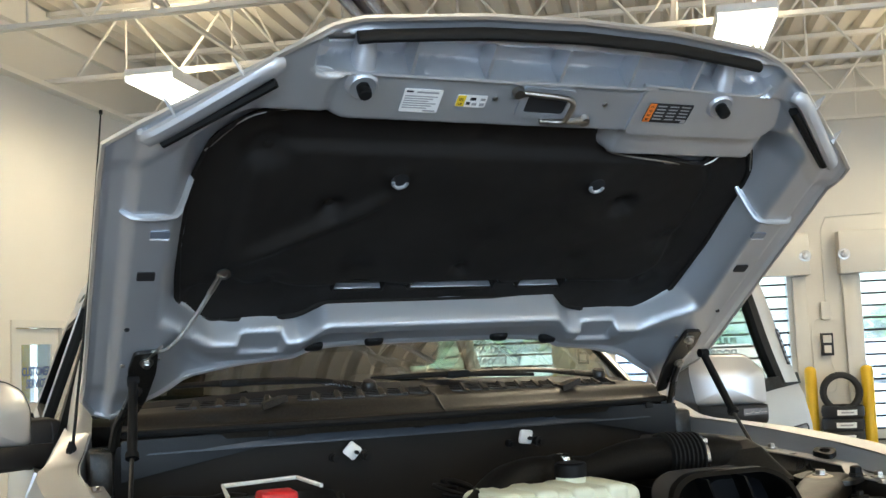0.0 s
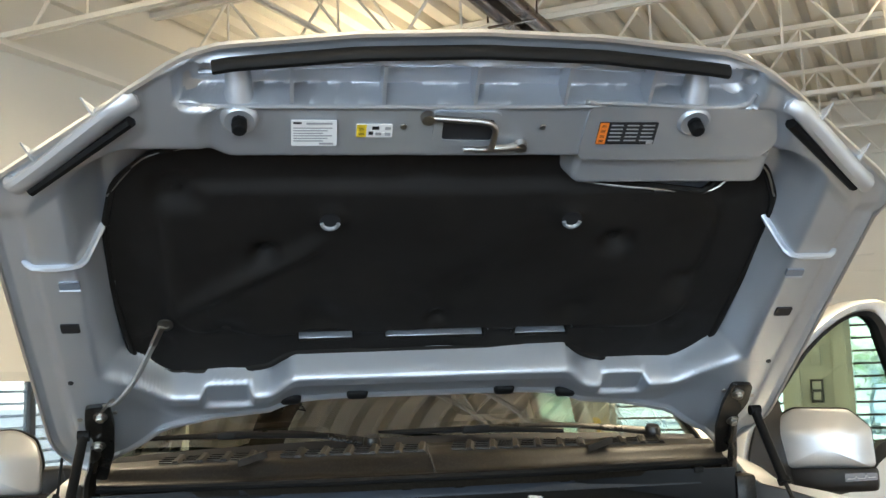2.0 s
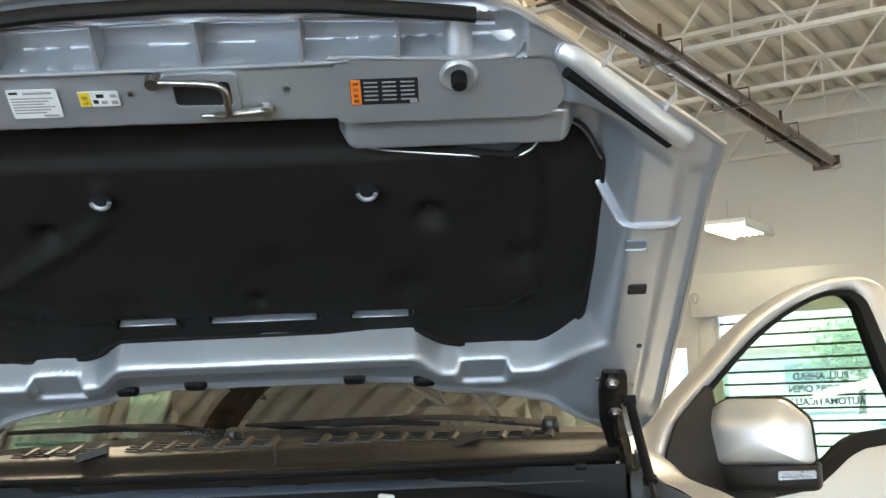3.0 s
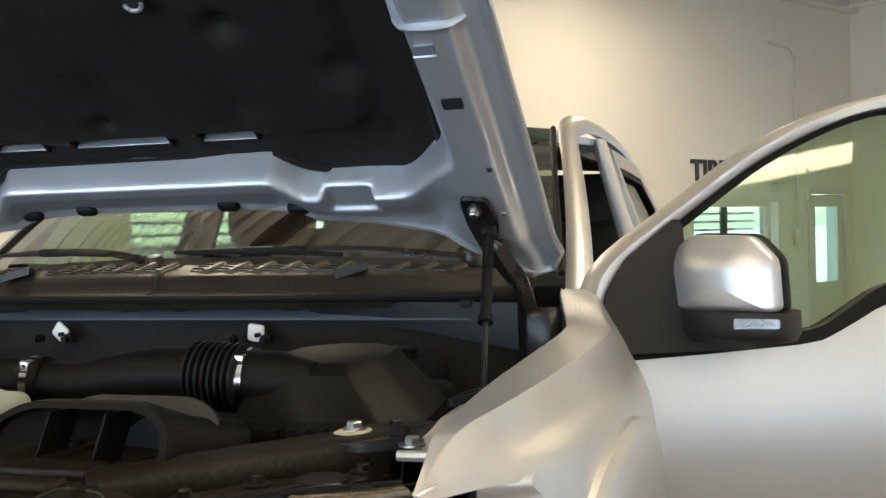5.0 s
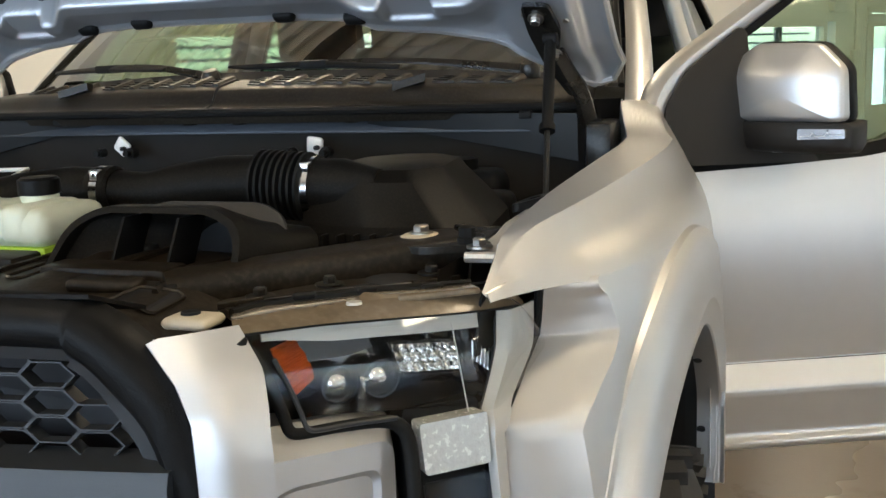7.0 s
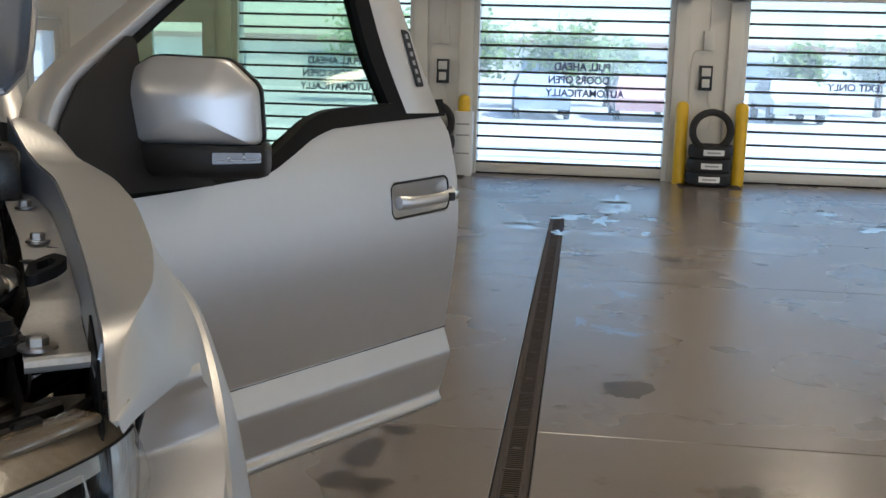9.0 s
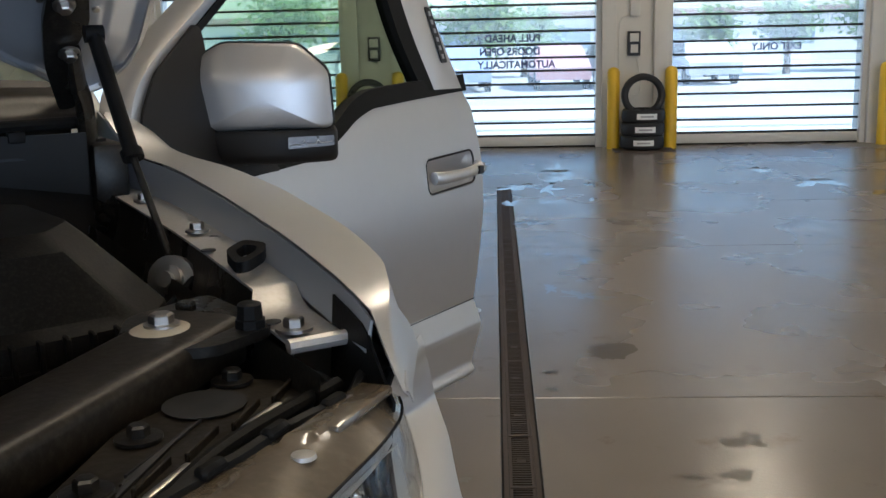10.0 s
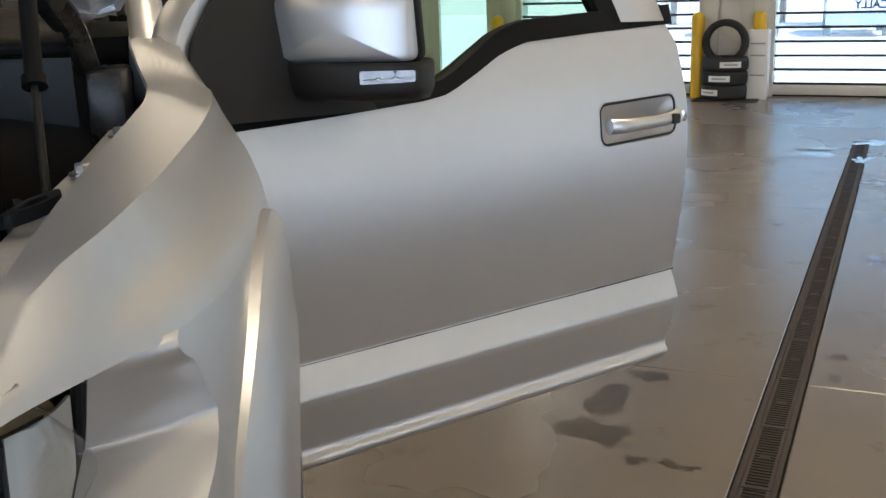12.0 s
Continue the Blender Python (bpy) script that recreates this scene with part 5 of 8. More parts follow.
grid(bm, roof_pt, 24, 16, 0.02)
part("roof", bm, SILVER, cab)
for s in (-1, 1):
    # middle pillar
    bm = BM()
    tube(bm, [(s * 0.715, 1.62, 1.93), (s * 0.785, 1.66, 1.65), (s * 0.85, 1.68, 1.40), (s * 0.92, 1.66, 0.8)], [0.026, 0.030, 0.045, 0.05], 10, 0.8, 5)
    part("middle_pillar", bm, SILVER, cab)
    # rear door and body side
    bm = BM()
    def side(u, v):
        z = 0.62 + 0.80 * v
        return Vector((s * (0.965 + 0.025 * math.sin(math.pi * v) - 0.06 * v ** 4), 1.70 + 1.08 * u, z))
    grid(bm, side, 12, 12, 0.03)
    part("rear_door", bm, SILVER, cab)
    bm = BM()
    outer = [(1.71, 1.42), (2.74, 1.44), (2.62, 1.74), (2.40, 1.88), (1.70, 1.90)]
    inner = [(1.77, 1.46), (2.62, 1.47), (2.52, 1.71), (2.36, 1.82), (1.76, 1.84)]
    put = lambda u, v, d: Vector((s * (0.905 - (v - 1.42) * 0.34 + d), u, v))
    ring_prism(bm, outer, inner, put, -0.03, 0.004)
    part("rear_window_frame", bm, SILVER, cab)
    bm = BM()
    ring_prism(bm, inner, [(1.80, 1.48), (2.59, 1.49), (2.50, 1.69), (2.35, 1.795), (1.79, 1.815)], put, -0.03, 0.001)
    part("window_trim", bm, RUBBER, cab)
    bm = BM()
    prism(bm, inner, put, -0.018, -0.014)
    part("rear_window", bm, SIDEGLASS, cab, "", False)
    # sill and rocker
    bm = BM()
    box(bm, s * 0.84 - 0.08, s * 0.84 + 0.08, 0.58, 2.78, 0.50, 0.62, 0.02)
    part("sill", bm, PLASTIC, cab)
bm = BM()
box(bm, -0.95, 0.95, 2.76, 2.80, 0.6, 1.44)
box(bm, -0.70, 0.70, 2.60, 2.64, 1.44, 1.86)
part("rear_wall", bm, SEAT, cab, "", False)
bm = BM()
box(bm, -0.86, 0.86, 0.46, 2.74, 0.52, 0.60)
part("cab_floor", bm, SEAT, cab, "", False)
# bed
bed = new("cargo_bed")
bed.parent = truck
bm = BM()
for s in (-1, 1):
    box(bm, s * 0.95 - 0.06, s * 0.95 + 0.06, 2.82, 4.55, 0.62, 1.42, 0.03)
box(bm, -0.95, 0.95, 2.82, 2.88, 0.75, 1.40, 0.01)
box(bm, -0.98, 0.98, 4.50, 4.57, 0.70, 1.42, 0.02)
box(bm, -0.92, 0.92, 2.85, 4.52, 0.72, 0.78)
part("bed_body", bm, SILVER, bed)
# interior
dash = new("dashboard")
dash.parent = truck
bm = BM()
grid(bm, lambda u, v: Vector(((u * 2 - 1) * 0.80, 0.40 + 0.28 * (u * 2 - 1) ** 2 * 0.6 + 0.42 * v, 1.50 + 0.02 * math.sin(math.pi * v) - 0.30 * max(0, v - 0.8))), 20, 12, 0.05)
part("dash_top", bm, SEAT, dash)
for s in (-0.40, 0.40):
    seat = new("front_seat")
    seat.parent = truck
    bm = BM()
    box(bm, s - 0.25, s + 0.25, 1.30, 1.46, 0.95, 1.58, 0.06, 3)
    part("seat_back", bm, SEAT, seat)
    bm = BM()
    box(bm, s - 0.14, s + 0.14, 1.36, 1.46, 1.60, 1.80, 0.045, 3)
    part("headrest", bm, SEAT, seat)
    bm = BM()
    box(bm, s - 0.26, s + 0.26, 0.92, 1.42, 0.82, 0.98, 0.05, 3)
    part("seat_cushion", bm, SEAT, seat)
sw = new("steering_wheel")
sw.parent = truck
bm = BM()
ax = Vector((0, -0.55, 0.85)).normalized()
u1, w1 = Vector((1, 0, 0)), ax.cross(Vector((1, 0, 0)))
tube(bm, [Vector((0.40, 0.86, 1.42)) + (u1 * math.cos(t) + w1 * math.sin(t)) * 0.185 for t in np.linspace(0, 2 * math.pi, 33)], 0.016, 8)
box(bm, 0.30, 0.50, 0.83, 0.88, 1.38, 1.46, 0.02)
part("wheel_rim", bm, PLASTIC, sw)
bm = BM()
box(bm, -0.13, 0.13, 0.80, 0.84, 1.78, 1.85, 0.02, 3)
part("rear_view_mirror", bm, PLASTIC, truck)

# ---- cowl and wipers ----
cowl = new("cowl_panel")
cowl.parent = truck
cowl["label"] = "dusty black plastic cowl with vents"


def cowl_front(x):
    return 0.008 + 0.20 * (x / 0.78) ** 2, 1.515 - 0.010 * (x / 0.78) ** 2


def cowl_back(x):
    t = x / 0.795
    return 0.262 + 0.20 * t * t, 1.572 - 0.035 * t * t


def cowl_pt(u, v):
    x = (u * 2 - 1) * 0.775
    (y0, z0), (y1, z1) = cowl_front(x), cowl_back(x)
    step = 0.026 * sm((v - 0.12) / 0.16) - 0.022 * sm((v - 0.55) / 0.15)
    return Vector((x, y0 + (y1 - y0) * v, z0 + (z1 - z0) * v + step))


bm = BM()
grid(bm, cowl_pt, 60, 24)
part("cowl_skin", bm, COWLDUST, cowl, "", True, 50)
bm = BM()
tube(bm, [Vector((x, cowl_front(x)[0] - 0.004, cowl_front(x)[1] - 0.004)) for x in np.linspace(-0.76, 0.76, 40)], 0.009, 8)
part("cowl_seal", bm, RUBBER, cowl)
bm = BM()
grid(bm, lambda u, v: Vector(((u * 2 - 1) * 0.75, cowl_front((u * 2 - 1) * 0.75)[0] - 0.002 + 0.012 * v, cowl_front((u * 2 - 1) * 0.75)[1] - 0.028 * v)), 40, 3)
part("cowl_lip", bm, COWLDUST, cowl)
for k in range(22):
    x = -0.605 + k * 0.0565
    if abs(x) < 0.030 or abs(x + 0.40) < 0.035 or abs(x - 0.42) < 0.035:
        continue
    u0 = x / 1.55 + 0.5
    def louvre(u, v, d):
        """On the cowl: u across and v backwards in metres, d up."""
        return cowl_pt(u0 + u / 1.55, 0.47 + v / 0.27) + Vector((0, 0, d))
    bm = BM()
    prism(bm, [(-0.018, -0.024), (0.014, -0.032), (0.026, 0.026), (-0.004, 0.030)], louvre, 0.0005, 0.003)
    part("vent_opening", bm, INK, cowl, "dark vent", False)
    bm = BM()
    loft(bm, [[louvre(0.014 + a, -0.034, 0.001 + b) for a, b in ((0, 0), (0.002, 0.006), (0.012, 0.006), (0.018, 0.0))], [louvre(0.026 + a, 0.030, 0.001 + b) for a, b in ((0, 0), (0.002, 0.011), (0.012, 0.010), (0.019, 0.0))]])
    part("vent_ridge", bm, COWLDUST, cowl, "dusty ochre louvre ridge")
    for q in range(3):
        bm = BM()
        t = -0.014 + q * 0.018
        prism(bm, [(-0.014 + t * 0.3, t), (0.016 + t * 0.25, t - 0.004), (0.017 + t * 0.25, t), (-0.013 + t * 0.3, t + 0.004)], louvre, 0.003, 0.0055)
        part("vent_bar", bm, DUSTY, cowl, "", False)
for x in (-0.40, 0.42):
    bm = BM()
    p = cowl_pt(x / 1.55 + 0.5, 0.30)
    prism(bm, [(-0.035, -0.03), (0.03, -0.01), (0.015, 0.03), (-0.03, 0.02)], lambda u, v, d: p + Vector((u, v, d + 0.018 * (u + 0.035) / 0.065)), -0.01, 0.006)
    part("cowl_wedge", bm, COWLDUST, cowl, "", False)
bm = BM()
tube(bm, [cowl_pt(0.5, v) + Vector((0.004 * math.sin(v * 14), 0, 0.002)) for v in np.linspace(0, 0.6, 12)], 0.003, 6)
part("panel_joint", bm, INK, cowl)
for s0, base, tip, mid in ((1, (0.62, 0.33, 1.575), (-0.10, 0.30, 1.600), (0.14, 0.262, 1.595)), (2, (-0.12, 0.255, 1.58), (-0.72, 0.46, 1.60), (-0.46, 0.335, 1.60))):
    w = new("wiper")
    w.parent = truck
    B, T, M = Vector(base), Vector(tip), Vector(mid)
    bm = BM()
    tube(bm, [B, B + (M - B) * 0.5 + Vector((0, -0.004, 0.016)), M + Vector((0, 0, 0.012))], [0.014, 0.009, 0.006], 8, 0.5, 5)
    turned(bm, B + Vector((0, 0, -0.015)), (0, -0.3, 1), [(0, 0.022), (0.02, 0.022), (0.032, 0.016), (0.033, 0)], 16)
    part("wiper_arm", bm, BLACKMETAL, w)
    bm = BM()
    a, b = (M + (T - M) * 1.0), (M - (T - M) * 0.9)
    tube(bm, [a, M + Vector((0, 0, 0.006)), b], [0.006, 0.010, 0.006], 8, 0.7, 6)
    box(bm, M.x - 0.035, M.x + 0.035, M.y - 0.012, M.y + 0.012, M.z - 0.004, M.z + 0.016, 0.005)
    part("wiper_blade", bm, RUBBER, w)

# ---- fenders ----
FY = [-0.725, -0.70, -0.675, -0.656, -0.62, -0.56, -0.43, -0.17, 0.05, 0.20, 0.25, 0.30, 0.46]
SEC = [
    ([0.823, 0.825, 0.827, 0.829, 0.831, 0.835, 0.842, 0.855, 0.862, 0.852, 0.836, 0.818, 0.830], [1.322, 1.340, 1.361, 1.379, 1.387, 1.396, 1.410, 1.426, 1.436, 1.440, 1.464, 1.510, 1.513]),
    ([0.826, 0.831, 0.838, 0.846, 0.866, 0.890, 0.914, 0.940, 0.947, 0.938, 0.918, 0.900, 0.868], [1.319, 1.334, 1.355, 1.374, 1.391, 1.402, 1.412, 1.424, 1.430, 1.432, 1.442, 1.470, 1.512]),
    ([0.828, 0.837, 0.849, 0.860, 0.880, 0.903, 0.936, 0.964, 0.970, 0.966, 0.960, 0.954, 0.925], [1.317, 1.326, 1.336, 1.345, 1.352, 1.357, 1.362, 1.364, 1.368, 1.370, 1.372, 1.376, 1.405]),
    ([0.832, 0.844, 0.858, 0.870, 0.892, 0.928, 0.966, 0.996, 1.002, 1.000, 0.996, 0.992, 0.985], [1.312, 1.313, 1.313, 1.313, 1.313, 1.312, 1.308, 1.300, 1.296, 1.295, 1.295, 1.295, 1.295]),
    ([0.870, 0.880, 0.890, 0.900, 0.925, 0.956, 0.984, 1.006, 1.012, 1.012, 1.010, 1.008, 1.005], [1.20, 1.20, 1.20, 1.20, 1.20, 1.20, 1.19, 1.18, 1.18, 1.18, 1.18, 1.18, 1.18]),
    ([0.910, 0.920, 0.930, 0.942, 0.958, 0.976, 0.990, 0.999, 1.003, 1.004, 1.004, 1.004, 1.004], [1.0] * 13),
    ([0.910, 0.920, 0.930, 0.942, 0.958, 0.976, 0.990, 0.999, 1.003, 1.004, 1.004, 1.004, 1.004], [0.70] * 13),
]


@lru_cache(maxsize=None)
def sec_pt(y, v):
    soft = 0.05 * sm((y + 0.60) / 0.10) * sm((0.20 - y) / 0.10)
    ys = (y - soft, y - soft / 2, y, y + soft / 2, y + soft)
    q = [(float(np.mean(np.interp(ys, FY, xs))), float(np.mean(np.interp(ys, FY, zs)))) for xs, zs in SEC]
    t = v * (len(q) - 1)
    i = min(int(t), len(q) - 2)
    f = t - i
    g = lambda k: Vector(q[max(0, min(len(q) - 1, k))])
    a, b, c, d = g(i - 1), g(i), g(i + 1), g(i + 2)
    if i == 0:
        return b + (c - b) * f
    if i == 1:
        a = 2 * b - c
    return 0.5 * (2 * b + (c - a) * f + (2 * a - 5 * b + 4 * c - d) * f * f + (3 * b - a - 3 * c + d) * f ** 3)


def notch_edge(z):
    """How far forward the fender skin reaches below the lamp notch."""
    return float(ip(z, [0.9, 1.13, 1.15, 1.222, 1.240, 1.29, 1.308, 1.314], [-0.662, -0.650, -0.634, -0.550, -0.538, -0.548, -0.566, -0.600]))


def fender_pt(s, u, v, lower=False):
    y1 = float(ip(v, [0, 0.08, 0.167, 0.25, 0.36, 0.5, 1], [0.292, 0.38, 0.458, 0.42, 0.352, 0.348, 0.37]))
    if lower:
        z = float(ip(v, [0.5, 0.6667, 0.8333, 1.0], [1.313, 1.20, 1.0, 0.70]))
        y0 = notch_edge(z)
        y = y0 + (y1 - y0) * u
    else:
        y = -0.722 + 0.150 * u / 0.15 if u < 0.15 else -0.572 + (y1 + 0.572) * (u - 0.15) / 0.85
    p = sec_pt(y, v)
    return Vector((s * p.x, y, p.y))


@lru_cache(maxsize=None)
def fender_x(y, z):
    """Half width of the fender skin at a height."""
    for k in range(40):
        a, b = sec_pt(y, k / 40), sec_pt(y, (k + 1) / 40)
        if a.y >= z >= b.y and a.y - b.y > 1e-6:
            return a.x + (b.x - a.x) * (a.y - z) / (a.y - b.y)
    return 1.0


WHEEL = (-0.12, 0.55)


def flare_radii(a):
    """Seam, outer crease and opening of the flare, seen along the axle."""
    c = max(1e-3, math.cos(a))
    d = math.degrees(a)
    seam = min(0.756 - 0.038 * (1 + math.tanh((d - 132) / 10)), 0.475 / c)
    crease = min(0.625, 0.470 / c)
    return seam, min(crease, seam - 0.004), min(0.560 + 0.016 * max(0.0, math.sin(a)) ** 6, 0.464 / c)


def flare_pt(s, t, v):
    """Wheel arch flare: t round the wheel, v from its seam on the fender out to the lip."""
    a = radians(14 + 190 * t)
    rs, rb, rc = flare_radii(a)
    front = max(0.0, -math.cos(a))
    top = sm((math.sin(a) - 0.75) / 0.25)
    ys, zs = WHEEL[0] + math.cos(a) * rs, WHEEL[1] + math.sin(a) * rs
    xs = sum(fender_x(ys + d, zs) for d in (-0.05, -0.025, 0.0, 0.025, 0.05)) / 5
    xb = 1.036 - 0.040 * front ** 1.5
    xc = xb - 0.010
    step = 0.013 + 0.012 * top
    prof = [(rs + 0.004, xs - 0.012), (rs, xs + 0.0005), (rs - 0.003, xs + step * 0.55), (rs - 0.014 - 0.006 * top, xs + step), (rs * 0.55 + rb * 0.45, (xs + step) * 0.42 + xb * 0.58), (rb + 0.006, xb - 0.001), (rb, xb), (rb - 0.006, xb - 0.002), (rc + 0.003, xc), (rc, xc - 0.004), (rc, xc - 0.05)]
    q = v * (len(prof) - 1)
    i = min(int(q), len(prof) - 2)
    f = q - i
    r, x = prof[i][0] * (1 - f) + prof[i + 1][0] * f, prof[i][1] * (1 - f) + prof[i + 1][1] * f
    return Vector((s * x, WHEEL[0] + math.cos(a) * r, WHEEL[1] + math.sin(a) * r))


for s in (-1, 1):
    fender = new("fender")
    fender.parent = truck
    bm = BM()
    grid(bm, lambda u, v: fender_pt(s, u, v * 0.5), 60, 24)
    grid(bm, lambda u, v: fender_pt(s, u, 0.5 + 0.5 * v, True), 56, 48)
    kill = []
    for f in bm.faces:
        c = f.calc_center_median()
        a = math.atan2(c.z - WHEEL[1], c.y - WHEEL[0])
        if math.hypot(c.y - WHEEL[0], c.z - WHEEL[1]) < flare_radii(max(a, 0.0))[0] - 0.03:
            kill.append(f)
    bmesh.ops.delete(bm, geom=kill, context="FACES")
    bmesh.ops.solidify(bm, geom=list(bm.faces), thickness=0.0015)
    part("fender_skin", bm, SILVER, fender, "", True, 50)
    bm = BM()
    grid(bm, lambda u, v: flare_pt(s, u, v), 72, 30)
    part("wheel_flare", bm, SILVER, fender, "silver wheel arch flare", True, 28)
    bm = BM()
    tube(bm, [flare_pt(s, t, 0.095) for t in np.linspace(0.12, 0.97, 60)], 0.0014, 6)
    part("flare_seam", bm, RUBBER, fender, "dark rubber seam along the flare")
    bm = BM()
    def liner(t, v):
        a = radians(8 + 196 * t)
        r = flare_radii(max(a, 0.0))[2] + 0.006
        return Vector((s * (0.952 - 0.04 * max(0.0, -math.cos(a)) - 0.40 * v), WHEEL[0] + math.cos(a) * r, WHEEL[1] + math.sin(a) * r))
    grid(bm, liner, 30, 6)
    part("wheel_well", bm, INK, fender, "black wheel well liner")
    bm = BM()
    def flange_strip(t, v):
        a = radians(-8 + 212 * t)
        r = flare_radii(max(a, 0.0))[2] + (0.003 if a > 0 else 0.0)
        return Vector((s * (1.016 - 0.03 * max(0.0, -math.cos(a)) - 0.066 * v), WHEEL[0] + math.cos(a) * r, WHEEL[1] + math.sin(a) * r))
    grid(bm, flange_strip, 40, 3)
    part("well_flange", bm, DARKGREY, fender, "dark grey plastic edge of the wheel well")
    for a in (8, 27, 48, 75):
        bm = BM()
        r = flare_radii(radians(a))[2] + 0.002
        p = Vector((s * 0.985, WHEEL[0] + math.cos(radians(a)) * r, WHEEL[1] + math.sin(radians(a)) * r))
        turned(bm, p, (0, -math.cos(radians(a)), -math.sin(radians(a))), [(0, 0.010), (0.004, 0.009), (0.005, 0)], 12)
        part("liner_clip", bm, INK, fender)
    # wheel
    wheel = new("front_wheel")
    wheel.parent = truck
    bm = BM()
    R = 0.44
    turned(bm, (s * 0.70, WHEEL[0], R), (s, 0, 0), [(0, 0.23), (0.0, 0.38), (0.02, 0.42), (0.05, R - 0.005), (0.26, R - 0.005), (0.29, 0.42), (0.31, 0.38), (0.30, 0.25), (0.26, 0.23)], 56)
    part("tyre", bm, TYRE, wheel, "black off-road tyre")
    bm = BM()
    for k in range(36):
        a = 2 * math.pi * k / 36
        for x0, w, sh in ((0.06, 0.09, 0), (0.17, 0.09, 0.5), (0.255, 0.05, 0.25)):
            m = pose(s * (0.70 + x0 + w / 2), WHEEL[0], R, math.degrees(a + sh * 0.17), 0, 0) @ pose(0, 0, R - 0.002, 0, 0, 14 * s)
            box(bm, -w / 2, w / 2, -0.026, 0.026, -0.012, 0.012, 0, 1, m)
    tagged(part("tread", bm, TYRE, wheel), kind="stuff")
    bm = BM()
    turned(bm, (s * 0.70, WHEEL[0], R), (s, 0, 0), [(0.05, 0.22), (0.28, 0.235), (0.27, 0.21), (0.2, 0.19), (0.19, 0.08), (0.22, 0.06), (0.221, 0)], 32)
    part("rim", bm, DARKGREY, wheel)
    # inner apron and bolted flange along the engine bay
    flange = new("fender_flange")
    flange.parent = truck
    bm = BM()
    def apron(u, v):
        y = -0.66 + 0.98 * u
        p = sec_pt(y, 0.0)
        zf = float(ip(y, [-0.66, -0.45, 0.33], [1.345, 1.365, 1.385]))
        return Vector((s * (p.x - 0.002 - 0.006 * v), y, p.y - 0.002 + (zf - p.y) * v))
    grid(bm, apron, 30, 4, 0.003)
    part("apron", bm, INNER, flange)
    bm = BM()
    def shelf(u, v):
        y = -0.608 + 0.913 * u
        p = sec_pt(y, 0.0)
        xo = p.x - 0.008
        xi = float(ip(y, [-0.61, -0.50, -0.48, -0.33, -0.15, 0.3], [0.767, 0.771, 0.784, 0.790, 0.797, 0.80]))
        z = float(ip(y, [-0.61, -0.50, -0.475, -0.30, 0.33], [1.349, 1.352, 1.370, 1.378, 1.392]))
        return Vector((s * (xo + (xi - xo) * v), y, z))
    grid(bm, shelf, 48, 6, 0.003)
    part("shelf", bm, FLANGE, flange, "dusty painted flange with bolts")
    bm = BM()
    tube(bm, [(s * 0.767, -0.609, 1.345), (s * 0.830, -0.611, 1.346)], 0.0075, 8)
    part("folded_edge", bm, FLANGE, flange)
    # black sheet added to fill the open gap with deep darkness
    bm = BM()
    grid(bm, lambda u, v: Vector((s * (sec_pt(-0.718 + 0.14 * u, 0.0).x - 0.006 - 0.01 * v), -0.716 + 0.14 * u, (sec_pt(-0.718 + 0.14 * u, 0.0).y - 0.014) * (1 - v) + 1.24 * v)), 12, 3, 0.003)
    part("inner_shield", bm, RUBBER, flange, "black filler sheet behind the fender edge")
    bolt(flange, (s * 0.781, -0.59, 1.355), (0, 0, 1), 0.010, 0.018)
    bolt(flange, (s * 0.816, -0.193, 1.384), (0, 0, 1), 0.009, 0.015)
    bolt(flange, (s * 0.822, 0.08, 1.388), (0, 0, 1), 0.009, 0.015)
    for px, py in ((0.775, -0.55), (0.795, -0.30)):
        bm = BM()
        turned(bm, (s * px, py, float(ip(py, [-0.66, -0.53, -0.50, -0.30], [1.353, 1.354, 1.374, 1.380]))), (0, 0, 1), [(0, 0.009), (0.0012, 0.009), (0.0013, 0)], 14)
        part("flange_hole", bm, INK, flange)
    bm = BM()
    ring = [(-0.045, -0.014), (-0.025, 0.030), (0.025, 0.030), (0.045, -0.010), (0.02, -0.026), (-0.025, -0.026)]
    ring_prism(bm, rounded(ring, 0.012), rounded([(u * 0.55, v * 0.5) for u, v in ring], 0.006), lambda u, v, d: Vector((s * (0.806 + u * 0.55), -0.40 + v * 1.3 + u * 0.35, 1.390 + d + u * 0.12)), -0.006, 0.006)
    part("cable_loop", bm, RUBBER, flange, "black rubber loop")


# ---- open front door ----
DOOR0 = Vector((0.952, 0.387, 0))
DE = Vector((0.862, 0.508, 0)).normalized()
DN = Vector((DE.y, -DE.x, 0))


def DP(u, z, d=0.0):
    """Door coordinates: u along the door from its front edge, z up, d out of its outer skin."""
    return DOOR0 + DE * u + DN * d + Vector((0, 0, z))


door = new("front_door_open")
door.parent = truck
door["label"] = "open silver front door"


def belt(u):
    return float(ip(u, [0, 0.20, 0.42, 0.48, 0.56, 0.63, 0.70, 0.90, 1.20], [1.352, 1.357, 1.366, 1.374, 1.408, 1.440, 1.458, 1.466, 1.474]))


def skin_d(z):
    if z > 0.892:
        return -0.021 + 0.034 * math.sin(1.5708 * min(1.0, (z - 0.892) / 0.34)) - 0.045 * max(0.0, (z - 1.10) / 0.38) ** 2
    return float(ip(z, [0.63, 0.642, 0.655, 0.668, 0.678, 0.692, 0.70, 0.80, 0.815, 0.868, 0.878, 0.892], [-0.056, -0.044, -0.028, -0.013, -0.012, -0.023, -0.024, 0.0, 0.001, -0.020, -0.024, -0.021]))


def door_u1(z):
    return float(ip(z, [0.63, 0.66, 0.74, 0.85, 1.05, 1.30, 1.42, 1.48], [1.165, 1.188, 1.205, 1.212, 1.215, 1.222, 1.205, 1.165]))


